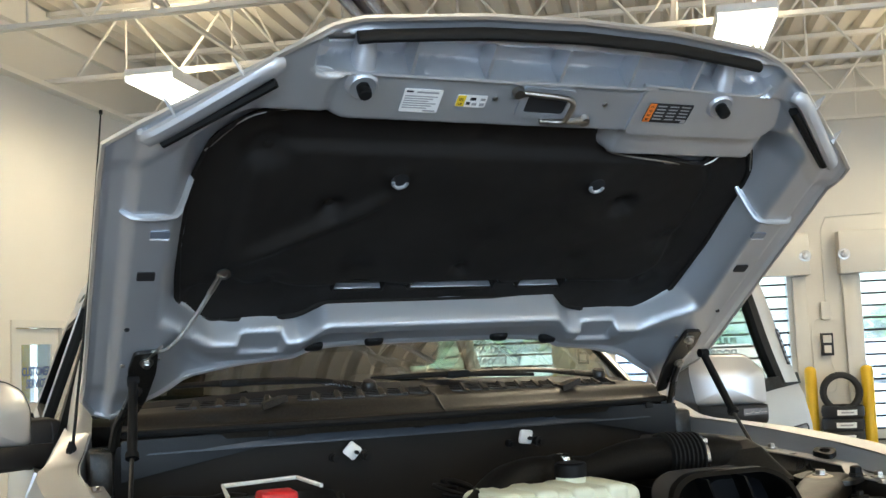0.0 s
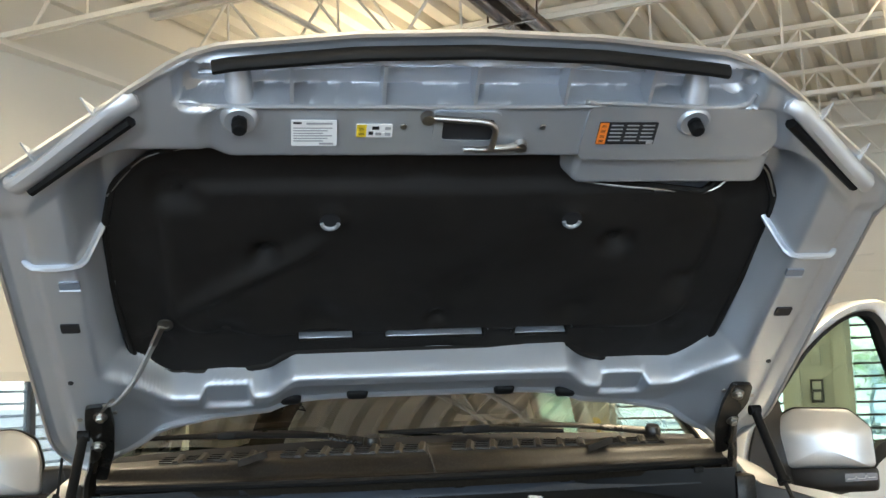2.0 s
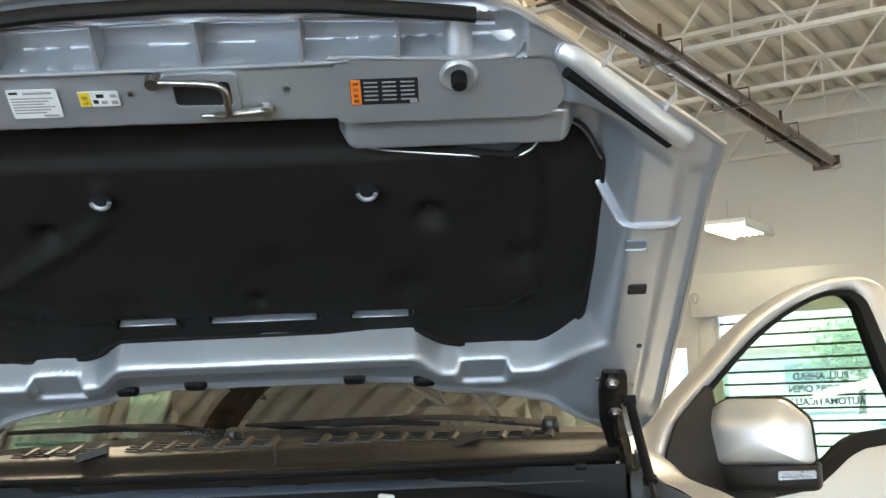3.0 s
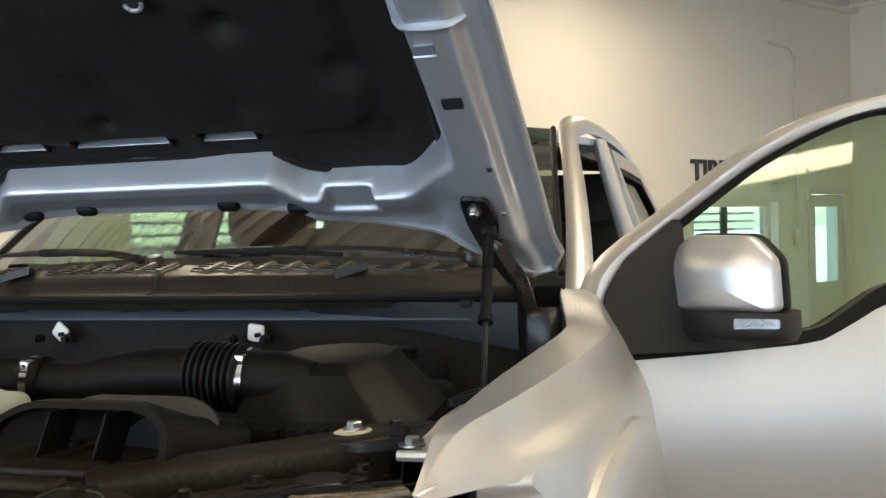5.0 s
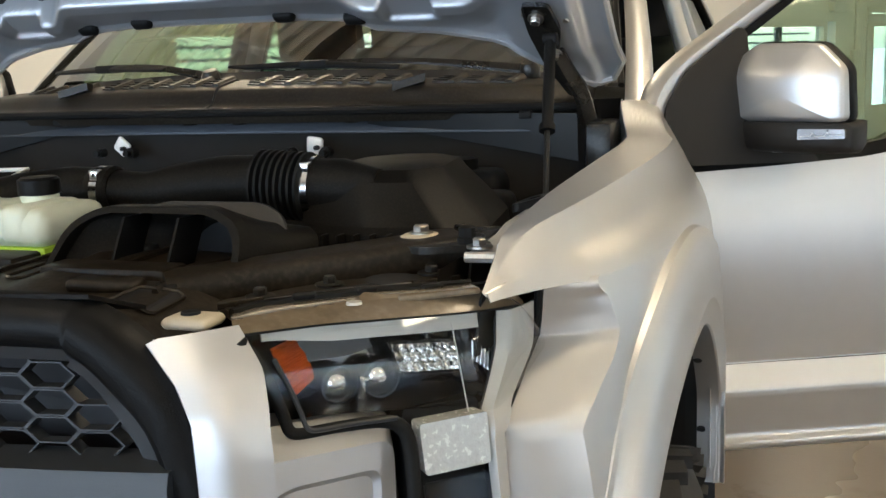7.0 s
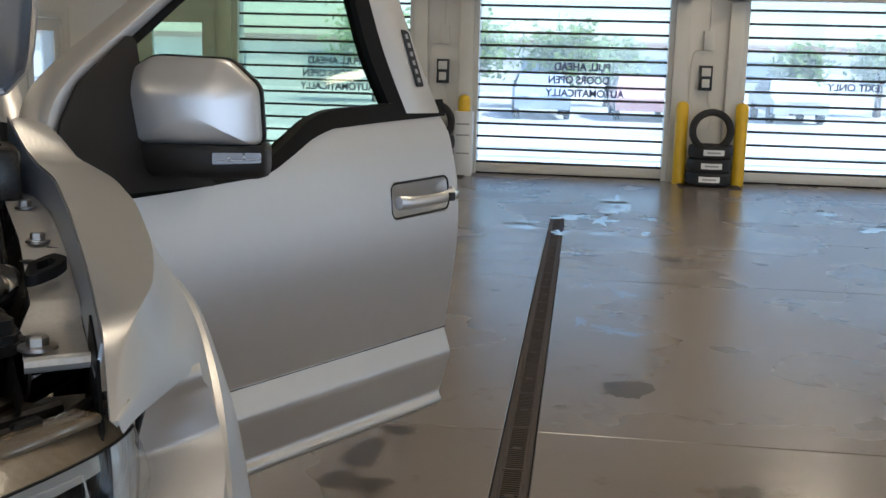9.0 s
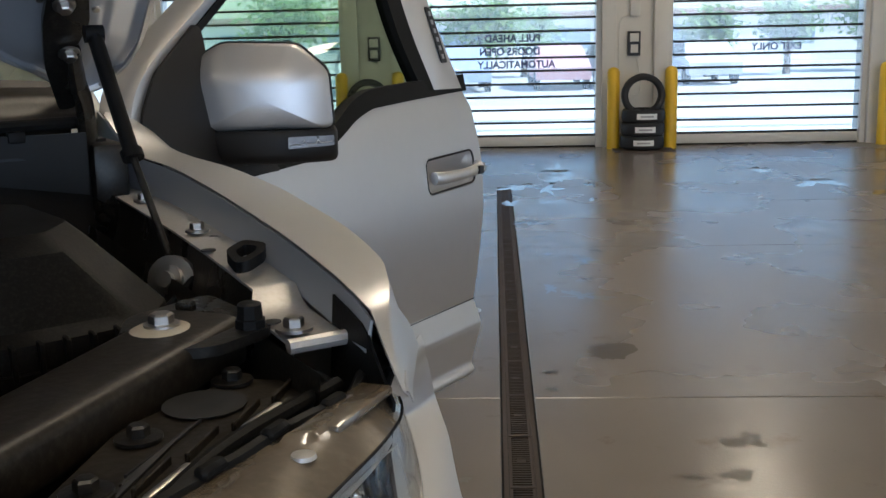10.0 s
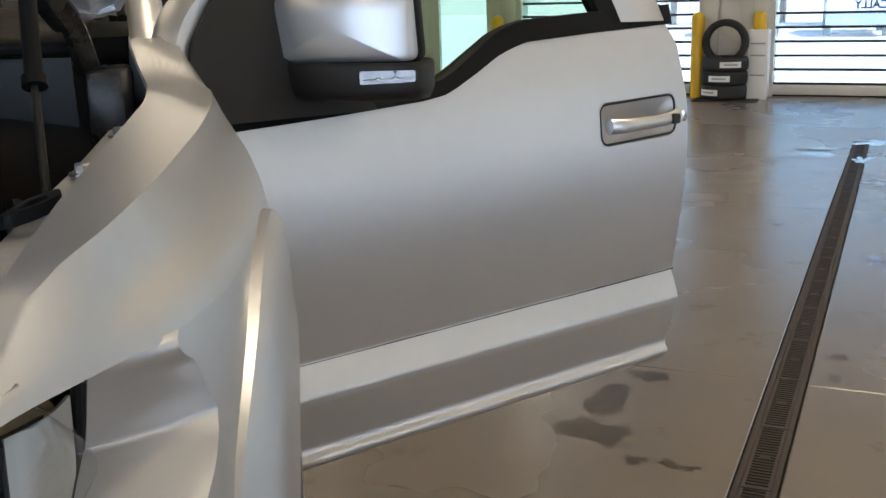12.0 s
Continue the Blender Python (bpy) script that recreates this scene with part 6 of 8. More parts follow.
def door_pt(u, v):
    lo = 0.690 - 0.05 * u
    hi = belt(u * 1.2)
    t = v
    z = lo + (hi - lo) * t
    e = door_u1(z)
    uu = 0.0 + e * u
    z = lo + (belt(uu) - lo) * t
    rim = 0.018 * (1 - sm(min(uu, e - uu) / 0.012)) + 0.014 * (1 - sm((z - lo) / 0.012))
    s = sdbox(uu, z - 0.010 * (uu - 1.03), 0.908, 1.160, 1.218, 1.306, 0.022)
    dish = 0.011 * sm(-s / 0.008 + 0.5) + 0.010 * sm(-s / 0.04)
    return DP(uu, z, skin_d(z - (lo - 0.645) * (1 - t)) - rim - dish)


bm = BM()
grid(bm, door_pt, 180, 170)
part("door_skin", bm, SILVER, door, "", True, 40)
bm = BM()
pr = [(0.0, 0.70), (1.16, 0.655), (1.20, 0.9), (1.20, 1.40), (1.15, 1.46), (0.70, 1.44), (0.55, 1.39), (0.45, 1.35), (0.0, 1.34)]
prism(bm, pr, DP, -0.13, -0.058)
part("door_inner", bm, PLASTIC, door, "", False)
# black tube laid along the crease to darken it as shade would
bm = BM()
tube(bm, [DP(u, 0.905 - 0.030 * (u / 1.2), skin_d(0.88) - 0.001) for u in (0.01, 1.205)], 0.0022, 6)
part("crease_line", bm, INK, door)
# belt strip
bm = BM()
bl = [u / 40 * 1.18 for u in range(41)]
loft(bm, [[DP(u, belt(u) - 0.007, skin_d(belt(u)) + 0.006), DP(u, belt(u) - 0.006, -0.045), DP(u, belt(u) + 0.020 + 0.016 * sm((u - 0.45) / 0.2), -0.055), DP(u, belt(u) + 0.021 + 0.016 * sm((u - 0.45) / 0.2), skin_d(belt(u)) - 0.004)] for u in bl])
part("belt_strip", bm, PLASTIC, door, "black belt strip")
# window frame: front post, roof rail, rear post
TOPL = [(-0.045, 1.35), (-0.085, 1.42), (-0.08, 1.50), (-0.02, 1.575), (0.15, 1.683), (0.37, 1.817), (0.60, 1.908), (0.80, 1.945), (0.94, 1.935), (1.01, 1.86), (1.075, 1.66), (1.155, 1.475)]
TOPI = [(0.01, 1.35), (-0.012, 1.41), (0.0, 1.475), (0.055, 1.545), (0.185, 1.640), (0.39, 1.763), (0.60, 1.850), (0.76, 1.882), (0.84, 1.868), (0.885, 1.80), (0.94, 1.63), (1.00, 1.478)]
CHAN = [(0.03, 1.35), (0.03, 1.41), (0.08, 1.47), (0.115, 1.54), (0.215, 1.605), (0.41, 1.728), (0.60, 1.815), (0.73, 1.845), (0.79, 1.835), (0.835, 1.77), (0.89, 1.62), (0.955, 1.475)]
SLIM = [0.62] * 8 + [0.75, 0.9, 1.0, 1.0]
CHAN = [(c[0] + (o[0] - c[0]) * (1 - f) * 1.25, c[1] + (o[1] - c[1]) * (1 - f) * 1.25) for c, o, f in zip(CHAN, TOPL, SLIM)]
TOPI = [(c[0] + (o[0] - c[0]) * (1 - f), c[1] + (o[1] - c[1]) * (1 - f)) for c, o, f in zip(TOPI, TOPL, SLIM)]
o2, i2 = [(p.x, p.y) for p in spline([(*p, 0) for p in TOPL], 4)], [(p.x, p.y) for p in spline([(*p, 0) for p in TOPI], 4)]
tilt = lambda z: -0.022 - 0.20 * (z - 1.45)


def FP(u, z, d):
    return DP(u, z, tilt(z) + d)


bm = BM()
rings = []
for (a, b), (c, e) in zip(o2, i2):
    rings.append([FP(a, b, -0.05), FP(a, b, 0.0), FP(a * 0.75 + c * 0.25, b * 0.75 + e * 0.25, 0.014), FP(a * 0.2 + c * 0.8, b * 0.2 + e * 0.8, 0.010), FP(c, e, 0.0), FP(c, e, -0.05)])
loft(bm, rings)
part("window_frame", bm, SILVER, door, "", True, 50)
bm = BM()
rings = []
i3 = [(p.x, p.y) for p in spline([(*p, 0) for p in CHAN], 4)]
for (a, b), (c, e) in zip(i2, i3):
    rings.append([FP(a, b, -0.04), FP(a, b, 0.004), FP(c, e, -0.004), FP(c, e, -0.04)])
loft(bm, rings)
part("window_channel", bm, RUBBER, door, "black window channel")
bm = BM()
gl = [(0.02, 1.36)] + i3[8:] + [(0.97, 1.46), (0.70, 1.44), (0.55, 1.39), (0.42, 1.35)]
prism(bm, gl, FP, -0.026, -0.022)
g = part("door_glass", bm, SIDEGLASS, door, "greenish side glass", False)
g.visible_shadow = False
# vent badge on the rear post
bm = BM()
rings = []
prism(bm, rounded([(1.012, 1.69), (1.042, 1.685), (1.078, 1.545), (1.048, 1.545)], 0.008), FP, 0.006, 0.016)
part("post_badge", bm, INK, door, "dark badge on the window post")
for k in range(6):
    bm = BM()
    c = (1.030 + 0.0055 * k, 1.672 - 0.022 * k)
    prism(bm, [(c[0] - 0.004, c[1] - 0.006), (c[0] + 0.006, c[1] - 0.006), (c[0] + 0.004, c[1] + 0.006), (c[0] - 0.006, c[1] + 0.006)], FP, 0.016, 0.0175)
    part("badge_bar", bm, GREYINK, door, "", False)
# mirror sail
bm = BM()
prism(bm, rounded([(-0.052, 1.362), (0.30, 1.356), (0.26, 1.40), (0.150, 1.47), (0.150, 1.640), (0.135, 1.650), (0.005, 1.562), (-0.048, 1.49), (-0.062, 1.42)], 0.014), FP, 0.004, 0.018)
part("mirror_sail", bm, SAILBLACK, door, "black mirror sail panel")
# handle
handle = new("door_handle")
handle.parent = door
# dark outline drawn in place of the recess's gap shadow
for e in (0, 1):
    bm = BM()
    line = rounded([(0.905, 1.216), (1.163, 1.220), (1.163, 1.308), (0.905, 1.304)], 0.024, 6)
    line = line + line[:1]
    half = line[:len(line) // 2 + 1] if e == 0 else line[len(line) // 2:]
    tube(bm, [DP(u, v, skin_d(v) - 0.0015) for u, v in half], 0.0028, 6)
    part("recess_seam", bm, INK, handle, "dark line drawn for the gap shadow round the handle recess")
bm = BM()
rings = []
for k in range(15):
    t = k / 14
    u = 0.918 + 0.238 * t
    zc, h = 1.258 + 0.006 * t, 0.017 - 0.003 * math.sin(math.pi * t)
    o = 0.012 + 0.034 * math.sin(math.pi * min(1, max(0, t))) ** 0.45
    rings.append([DP(u, zc + h * math.sin(a), skin_d(1.26) + o + 0.012 * math.cos(a)) for a in np.linspace(0, 2 * math.pi, 13)[:-1]])
loft(bm, rings)
hb = part("handle_bar", bm, SILVER, handle, "silver pull handle")
bm = BM()
prism(bm, rounded([(1.082, 1.251), (1.104, 1.251), (1.104, 1.273), (1.082, 1.273)], 0.005), lambda u, v, d: DP(u, v, d), skin_d(1.26) + 0.046, skin_d(1.26) + 0.0600)
part("key_pad", bm, INK, handle)
bm = BM()
turned(bm, DP(1.140, 1.263, skin_d(1.26) + 0.030), DN, [(0, 0.014), (0.012, 0.013), (0.013, 0.008), (0.0131, 0)], 16)
part("key_lock", bm, CHROME, handle, "small key lock")


# ---- mirrors ----
def mirror(s, at, ang):
    """Mirror head: local x outwards, y to the front face, z up."""
    mr = new("side_mirror")
    mr.parent = truck
    m = pose(*at, 0, 0, ang)
    L = lambda x, y, z: m @ Vector((s * x, y, z))
    def face(x, z):
        """Front of the mirror: bowed across, leaning back over the crease, turned in at the lower lip."""
        w = 0.115 if x > 0.17 else 0.17
        return -0.040 + 0.054 * ((x - 0.17) / w) ** 2 * (0.75 if x > 0.17 else 1.0) + 0.6 * (max(0.0, min(z, 0.12) - 0.085) ** 2 / 0.07 + max(0.0, z - 0.12)) + 0.4 * max(0.0, 0.010 - z)
    edge = rounded([(0.0, 0.0), (0.270, 0.003), (0.264, 0.110), (0.208, 0.161), (0.064, 0.165), (0.018, 0.138), (0.001, 0.088)], 0.016)
    def ring(k, back, grow=0.0):
        out = []
        for x, z in edge:
            q = 0.06 + (z - 0.06) * k
            p = 0.14 + (x - 0.14) * (k + grow)
            out.append(L(p, face(p, q) + back, q + grow * (z - 0.06)))
        return out
    bm = BM()
    loft(bm, [ring(1.0, 0.034), ring(1.0, 0.010), ring(0.992, 0.003), ring(0.975, 0.0)] + [ring(k, -0.001) for k in np.linspace(0.94, 0.03, 18)])
    part("mirror_cap", bm, SILVER, mr, "silver mirror cap", True, 50)
    bm = BM()
    loft(bm, [ring(1.0, 0.022, 0.004), ring(1.0, 0.026, 0.030), ring(1.0, 0.050, 0.034), ring(0.96, 0.066, 0.02), ring(0.5, 0.07)])
    part("mirror_bezel", bm, PLASTIC, mr, "black bezel behind the cap")
    bm = BM()
    rows = []
    for x, k in ((-0.075, 0.4), (-0.070, 0.8), (-0.055, 1.0), (0.0, 1.0), (0.05, 1.0), (0.10, 1.0), (0.15, 1.0), (0.20, 1.0), (0.24, 1.0), (0.262, 1.0), (0.272, 0.93), (0.277, 0.7)):
        f = face(max(x, 0.0), 0.02) + 0.002
        rows.append([L(x, 0.05 + (a - 0.05) * k, -0.032 + (b + 0.032) * k) for a, b in ((f + 0.004, 0.0015), (f, -0.006), (f + 0.001, -0.042), (f + 0.005, -0.054), (f + 0.018, -0.062), (0.07, -0.066), (0.10, -0.05), (0.10, 0.0015))])
    loft(bm, rows)
    part("mirror_housing", bm, SAILBLACK, mr, "black lower housing", True, 45)
    bm = BM()
    blk = rounded([(-0.102, -0.066), (0.03, -0.064), (0.03, 0.062), (-0.065, 0.064), (-0.098, 0.040)], 0.022)
    loft(bm, [[L(-0.03 + (u + 0.03) * k, d - 0.25 * min(0.0, u + 0.03), k * v) for u, v in blk] for k, d in ((0.5, 0.024), (0.86, 0.025), (0.95, 0.029), (1.0, 0.040), (1.0, 0.14))])
    part("mirror_arm", bm, SAILBLACK, mr, "black mirror arm", True, 50)
    bm = BM()
    tube(bm, [L(u, 0.0245 - 0.25 * min(0.0, u + 0.03), v) for u, v in ((-0.052, 0.054), (-0.056, 0.03), (-0.054, -0.008), (-0.046, -0.016), (-0.02, -0.018))], 0.0014, 6)
    part("fold_joint", bm, INK, mr, "thin dark joint")
    bm = BM()
    prism(bm, rounded([(0.184, -0.032), (0.270, -0.030), (0.270, -0.011), (0.184, -0.010)], 0.003), lambda u, v, d: L(u, face(u, 0.02) + d, v), -0.0025, 0.02)
    lens = bpy.data.materials["clear_lamp_plastic"] if "clear_lamp_plastic" in bpy.data.materials else mat("clear_lamp_plastic", (0.20, 0.20, 0.21), 0.12, 0.4, 0.1, 200, 0.001, 300, 0.8)
    part("lamp_lens", bm, lens, mr, "clear turn lamp")
    bm = BM()
    tube(bm, [L(u, face(u, 0.02) - 0.003, v) for u, v in ((0.19, -0.025), (0.210, -0.024), (0.214, -0.018), (0.219, -0.024), (0.236, -0.024), (0.240, -0.017), (0.245, -0.023), (0.266, -0.022))], 0.0007, 6)
    part("lamp_element", bm, STEEL, mr, "pale lamp element")
    bm = BM()
    prism(bm, rounded([(0.09, 0.03), (0.16, 0.03), (0.15, 0.08), (0.10, 0.08)], 0.01), lambda u, v, d: L(u, v, -0.065 + d), -0.002, 0.001)
    part("puddle_lamp", bm, WHITEPLAST, mr, "white puddle lamp", False)


mirror(1, (1.018, 0.478, 1.448), -24)
mirror(-1, (-0.945, 0.50, 1.468), 8)
# far-side front door, closed
fd = new("front_door_closed")
fd.parent = truck
bm = BM()
grid(bm, lambda u, v: Vector((-(0.975 + 0.02 * math.sin(math.pi * v) - 0.06 * v ** 4), 0.40 + 1.25 * u, 0.64 + 0.76 * v)), 16, 14, 0.03)
part("door_skin", bm, SILVER, fd)
bm = BM()
ring_prism(bm, [(0.42, 1.40), (1.64, 1.42), (1.62, 1.92), (1.10, 1.93), (0.75, 1.72)], [(0.60, 1.44), (1.58, 1.45), (1.56, 1.86), (1.12, 1.87), (0.80, 1.69)], lambda u, v, d: Vector((-(0.905 - (v - 1.42) * 0.34 + d), u, v)), -0.03, 0.004)
part("window_frame", bm, RUBBER, fd)
bm = BM()
prism(bm, [(0.60, 1.44), (1.58, 1.45), (1.56, 1.86), (1.12, 1.87), (0.80, 1.69)], lambda u, v, d: Vector((-(0.905 - (v - 1.42) * 0.34 + d), u, v)), -0.018, -0.014)
part("door_glass", bm, SIDEGLASS, fd, "", False)
bm = BM()
tube(bm, [(-0.86, 0.27, 1.47), (-0.815, 0.28, 1.9), (-0.785, 0.29, 2.29)], [0.004, 0.003, 0.002], 6)
turned(bm, (-0.862, 0.27, 1.45), (0, 0, 1), [(0, 0.016), (0.02, 0.013), (0.04, 0.006)], 12)
turned(bm, (-0.785, 0.29, 2.29), (0, 0, 1), [(0, 0.0045), (0.01, 0.0045)], 8)
part("antenna", bm, RUBBER, truck, "black whip antenna")


# ---- engine bay ----
bay = new("engine_bay_shell")
bay.parent = truck
bm = BM()
grid(bm, lambda u, v: Vector(((u * 2 - 1) * 0.80, 0.075 + 0.12 * (u * 2 - 1) ** 2 - 0.02 * v, 1.475 - 0.55 * v)), 24, 8)
part("firewall", bm, FELT, bay, "black firewall pad")
bm = BM()
box(bm, -0.80, 0.80, -0.95, 0.2, 0.70, 0.72)
part("bay_floor", bm, BLACKMETAL, bay)
for s in (-1, 1):
    bm = BM()
    grid(bm, lambda u, v: Vector((s * (0.76 - 0.10 * v), -0.70 + 0.95 * u, 1.345 - 0.6 * v)), 16, 8)
    part("inner_wall", bm, BLACKMETAL, bay)
    # panel added to close a see-through gap, black in place of deep shade
    bm = BM()
    def tower(u, v):
        y = -0.605 + 0.90 * u
        x0 = float(ip(y, [-0.61, -0.50, -0.48, -0.33, -0.15, 0.3], [0.772, 0.776, 0.788, 0.794, 0.801, 0.804]))
        z0 = float(ip(y, [-0.61, -0.50, -0.475, -0.30, 0.33], [1.345, 1.348, 1.366, 1.374, 1.388]))
        return Vector((s * (x0 - (0.05 + 0.03 * math.sin(math.pi * u)) * sm(v * 1.4)), y, z0 - 0.22 * v))
    grid(bm, tower, 20, 8, 0.003)
    part("inner_apron", bm, BLACKMETAL, bay, "inner apron below the flange, black for the deep shade")
bm = BM()


def rail_pt(u, v):
    x = (u * 2 - 1) * 0.755
    y = 0.052 + 0.10 * (x / 0.75) ** 2
    return Vector((x, y + 0.035 * v, 1.468 + 0.028 * sm((v - 0.25) / 0.2) - 0.004 * v - 0.010 * (x / 0.75) ** 2))


grid(bm, rail_pt, 50, 8, 0.004)
part("cowl_rail", bm, BAYSHADE, bay, "silver cowl crossmember, its shade put into a dark blue-grey colour")
for s in (-1, 1):
    bm = BM()
    grid(bm, lambda u, v: Vector((s * (0.34 + 0.42 * u), 0.075 + 0.07 * u + 0.01 * v, 1.500 - 0.010 * u - (0.02 + 0.075 * u) * v)), 14, 6, 0.003)
    part("cowl_side_panel", bm, PANELSHADE, bay)
for x in (-0.42, -0.06, 0.06, 0.31, 0.66):
    bm = BM()
    y = 0.045 + 0.10 * (x / 0.75) ** 2
    box(bm, x - 0.012, x + 0.012, y - 0.004, y + 0.02, 1.482, 1.498, 0.003)
    part("rail_clip", bm, RUBBER, bay)
for x, r in ((-0.233, 40), (0.234, 8)):
    bm = BM()
    box(bm, -0.018, 0.018, -0.004, 0.004, -0.018, 0.018, 0.006, 2, pose(x, 0.050, 1.438, 10, r, 0))
    part("paper_tag", bm, WHITE, bay, "white square tag")
    bm = BM()
    turned(bm, (x + 0.008, 0.048, 1.434), (0, -1, 0), [(0, 0.005), (0.014, 0.005), (0.0141, 0)], 8)
    turned(bm, (x + 0.03, 0.05, 1.425), (0, -1, 0), [(0, 0.012), (0.02, 0.012), (0.021, 0.007), (0.035, 0.007)], 10)
    part("firewall_stud", bm, RUBBER, bay)
    bm = BM()
    turned(bm, (x - 0.05, 0.05, 1.425), (0, -1, 0), [(0, 0.010), (0.02, 0.010), (0.021, 0.007), (0.03, 0.007)], 10)
    part("firewall_stud", bm, RUBBER, bay)

# air intake
intake = new("air_intake_tube")
intake.parent = truck
intake.location = (0.012, 0, -0.011)
intake["label"] = "black plastic intake tube with bellows"
bm = BM()
tube(bm, [(0.075, -0.425, 1.415), (0.14, -0.42, 1.413), (0.20, -0.405, 1.420), (0.27, -0.395, 1.425), (0.345, -0.392, 1.425)], [0.036, 0.034, 0.040, 0.046, 0.046], 20, smooth=6)
part("intake_pipe", bm, DUSTY, intake)
bm = BM()
prof = []
for k in range(8):
    x = 0.0 + k * 0.0115
    prof += [(x, 0.046), (x + 0.003, 0.056), (x + 0.0075, 0.056), (x + 0.0105, 0.046)]
turned(bm, (0.335, -0.392, 1.425), (1, 0.02, -0.05), prof, 28)
part("bellows", bm, RUBBER, intake, "black ribbed bellows")
for x, z, r in ((0.432, 1.418, 0.049), (0.062, 1.415, 0.040)):
    bm = BM()
    turned(bm, (x - 0.007, -0.385 if x > 0.3 else -0.425, z), (1, 0, 0), [(0, r), (0, r + 0.003), (0.014, r + 0.003), (0.014, r)], 32)
    box(bm, x - 0.008, x + 0.008, (-0.385 if x > 0.3 else -0.425) - r * 0.72 - 0.008, (-0.385 if x > 0.3 else -0.425) - r * 0.72 + 0.014, z + r * 0.68 - 0.004, z + r * 0.68 + 0.012, 0.003)
    part("hose_clamp", bm, CHROME, intake, "bright hose clamp")
bm = BM()
turned(bm, (0.415, -0.386, 1.419), (1, 0, 0), [(0, 0.046), (0.04, 0.046), (0.07, 0.046), (0.13, 0.030)], 28)
part("intake_neck", bm, DUSTY, intake)
bm = BM()
turned(bm, (0.035, -0.425, 1.415), (1, 0, 0), [(0, 0.039), (0.02, 0.043), (0.045, 0.043), (0.05, 0.038)], 24)
tube(bm, [(0.045, -0.425, 1.415), (-0.02, -0.43, 1.415), (-0.10, -0.48, 1.405), (-0.18, -0.56, 1.375), (-0.28, -0.70, 1.33)], 0.040, 18, smooth=6)
part("charge_pipe", bm, DUSTY, intake, "black curved charge pipe")

airbox = new("air_filter_box")
airbox.parent = truck
airbox.location = (0.018, 0, -0.017)
bm = BM()
L0 = [(0.415, -0.45), (0.42, -0.14), (0.49, -0.04), (0.59, -0.04), (0.68, -0.14), (0.71, -0.36), (0.66, -0.45), (0.54, -0.47)]
sec = lambda z, k, dx=0, dy=0: [Vector((0.585 + (x - 0.585) * k + dx, -0.25 + (y + 0.25) * k + dy, z)) for x, y in rounded(L0, 0.014, 2)]
loft(bm, [sec(1.20, 0.98), sec(1.338, 1.02), sec(1.362, 0.99), sec(1.372, 0.95, -0.004, 0.006), sec(1.436, 0.78, -0.045, 0.0), sec(1.452, 0.68, -0.050, 0.010)])
part("box_lid", bm, DUSTY, airbox, "dusty black filter box lid", True, 22)
bm = BM()
prism(bm, rounded([(0.61, -0.36), (0.675, -0.26), (0.668, -0.22), (0.63, -0.26)], 0.02), lambda u, v, d: Vector((u, v, 1.402 - (u - 0.60) * 0.45 + d)), -0.02, 0.004)
part("lid_rib", bm, DUSTY, airbox)
bm = BM()
loft(bm, [sec(1.325, 1.06), sec(1.338, 1.06)])
for k in range(14):
    t = k / 13
    x, y = 0.40 + 0.30 * t, -0.475 + 0.03 * t
    box(bm, x - 0.003, x + 0.003, y - 0.012, y + 0.012, 1.305, 1.340)
part("box_flange", bm, DUSTY, airbox, "", False)

# coolant tank
tank = new("coolant_tank")
tank.parent = truck
tank["label"] = "milky plastic coolant tank with green coolant"
bm = BM()
box(bm, -0.19, 0.13, -0.66, -0.50, 1.345, 1.404, 0.022, 4)
for k in range(4):
    box(bm, -0.175 + k * 0.075, -0.125 + k * 0.075, -0.662, -0.52, 1.352, 1.409, 0.014, 3)
part("tank_body", bm, TANK, tank)
bm = BM()
box(bm, -0.188, 0.128, -0.657, -0.503, 1.322, 1.349, 0.004, 2)
part("coolant", bm, COOLANT, tank, "bright green coolant")
bm = BM()
turned(bm, (0.035, -0.545, 1.402), (0, 0, 1), [(0, 0.030), (0.012, 0.030), (0.013, 0.026)], 24)
part("tank_neck", bm, TANK, tank)
bm = BM()
prof = [(0.443, 0.033), (0.466, 0.033), (0.470, 0.028), (0.4705, 0)]
turned(bm, (0.035, -0.545, 0.972), (0, 0, 1), prof, 12)
part("tank_cap", bm, PLASTIC, tank, "black screw cap")

# radiator cover and fresh-air duct
cover = new("radiator_cover")
cover.parent = truck
cover["label"] = "dusty black radiator cover"
bm = BM()


def cover_pt(u, v):
    x = (u * 2 - 1) * 0.50
    y = -0.93 + 0.40 * v
    z = 1.322 + 0.018 * v + 0.010 * sm((0.06 - abs(abs(x) - 0.25)) / 0.03) * sm((v - 0.2) / 0.2) - 0.03 * sm((abs(x) - 0.44) / 0.06) + 0.004 * noise.noise((x * 9, y * 9, 0)) - 0.012 * sm((0.10 - v) / 0.1)
    return Vector((x, y, z))


grid(bm, cover_pt, 50, 24, 0.006)
part("cover_skin", bm, BAYDUST, cover, "", True, 50)
for x, y in ((-0.42, -0.78), (-0.15, -0.83), (0.15, -0.83), (0.42, -0.78), (0.28, -0.62), (-0.3, -0.6), (0.4, -0.88)):
    bm = BM()
    z = cover_pt(x / 1.0 + 0.5, (y + 0.93) / 0.40).z
    turned(bm, (x, y, z - 0.002), (0, 0, 1), [(0, 0.018), (0.006, 0.016), (0.007, 0.010), (0.004, 0.009), (0.0041, 0)], 16)
    part("push_clip", bm, RUBBER, cover)
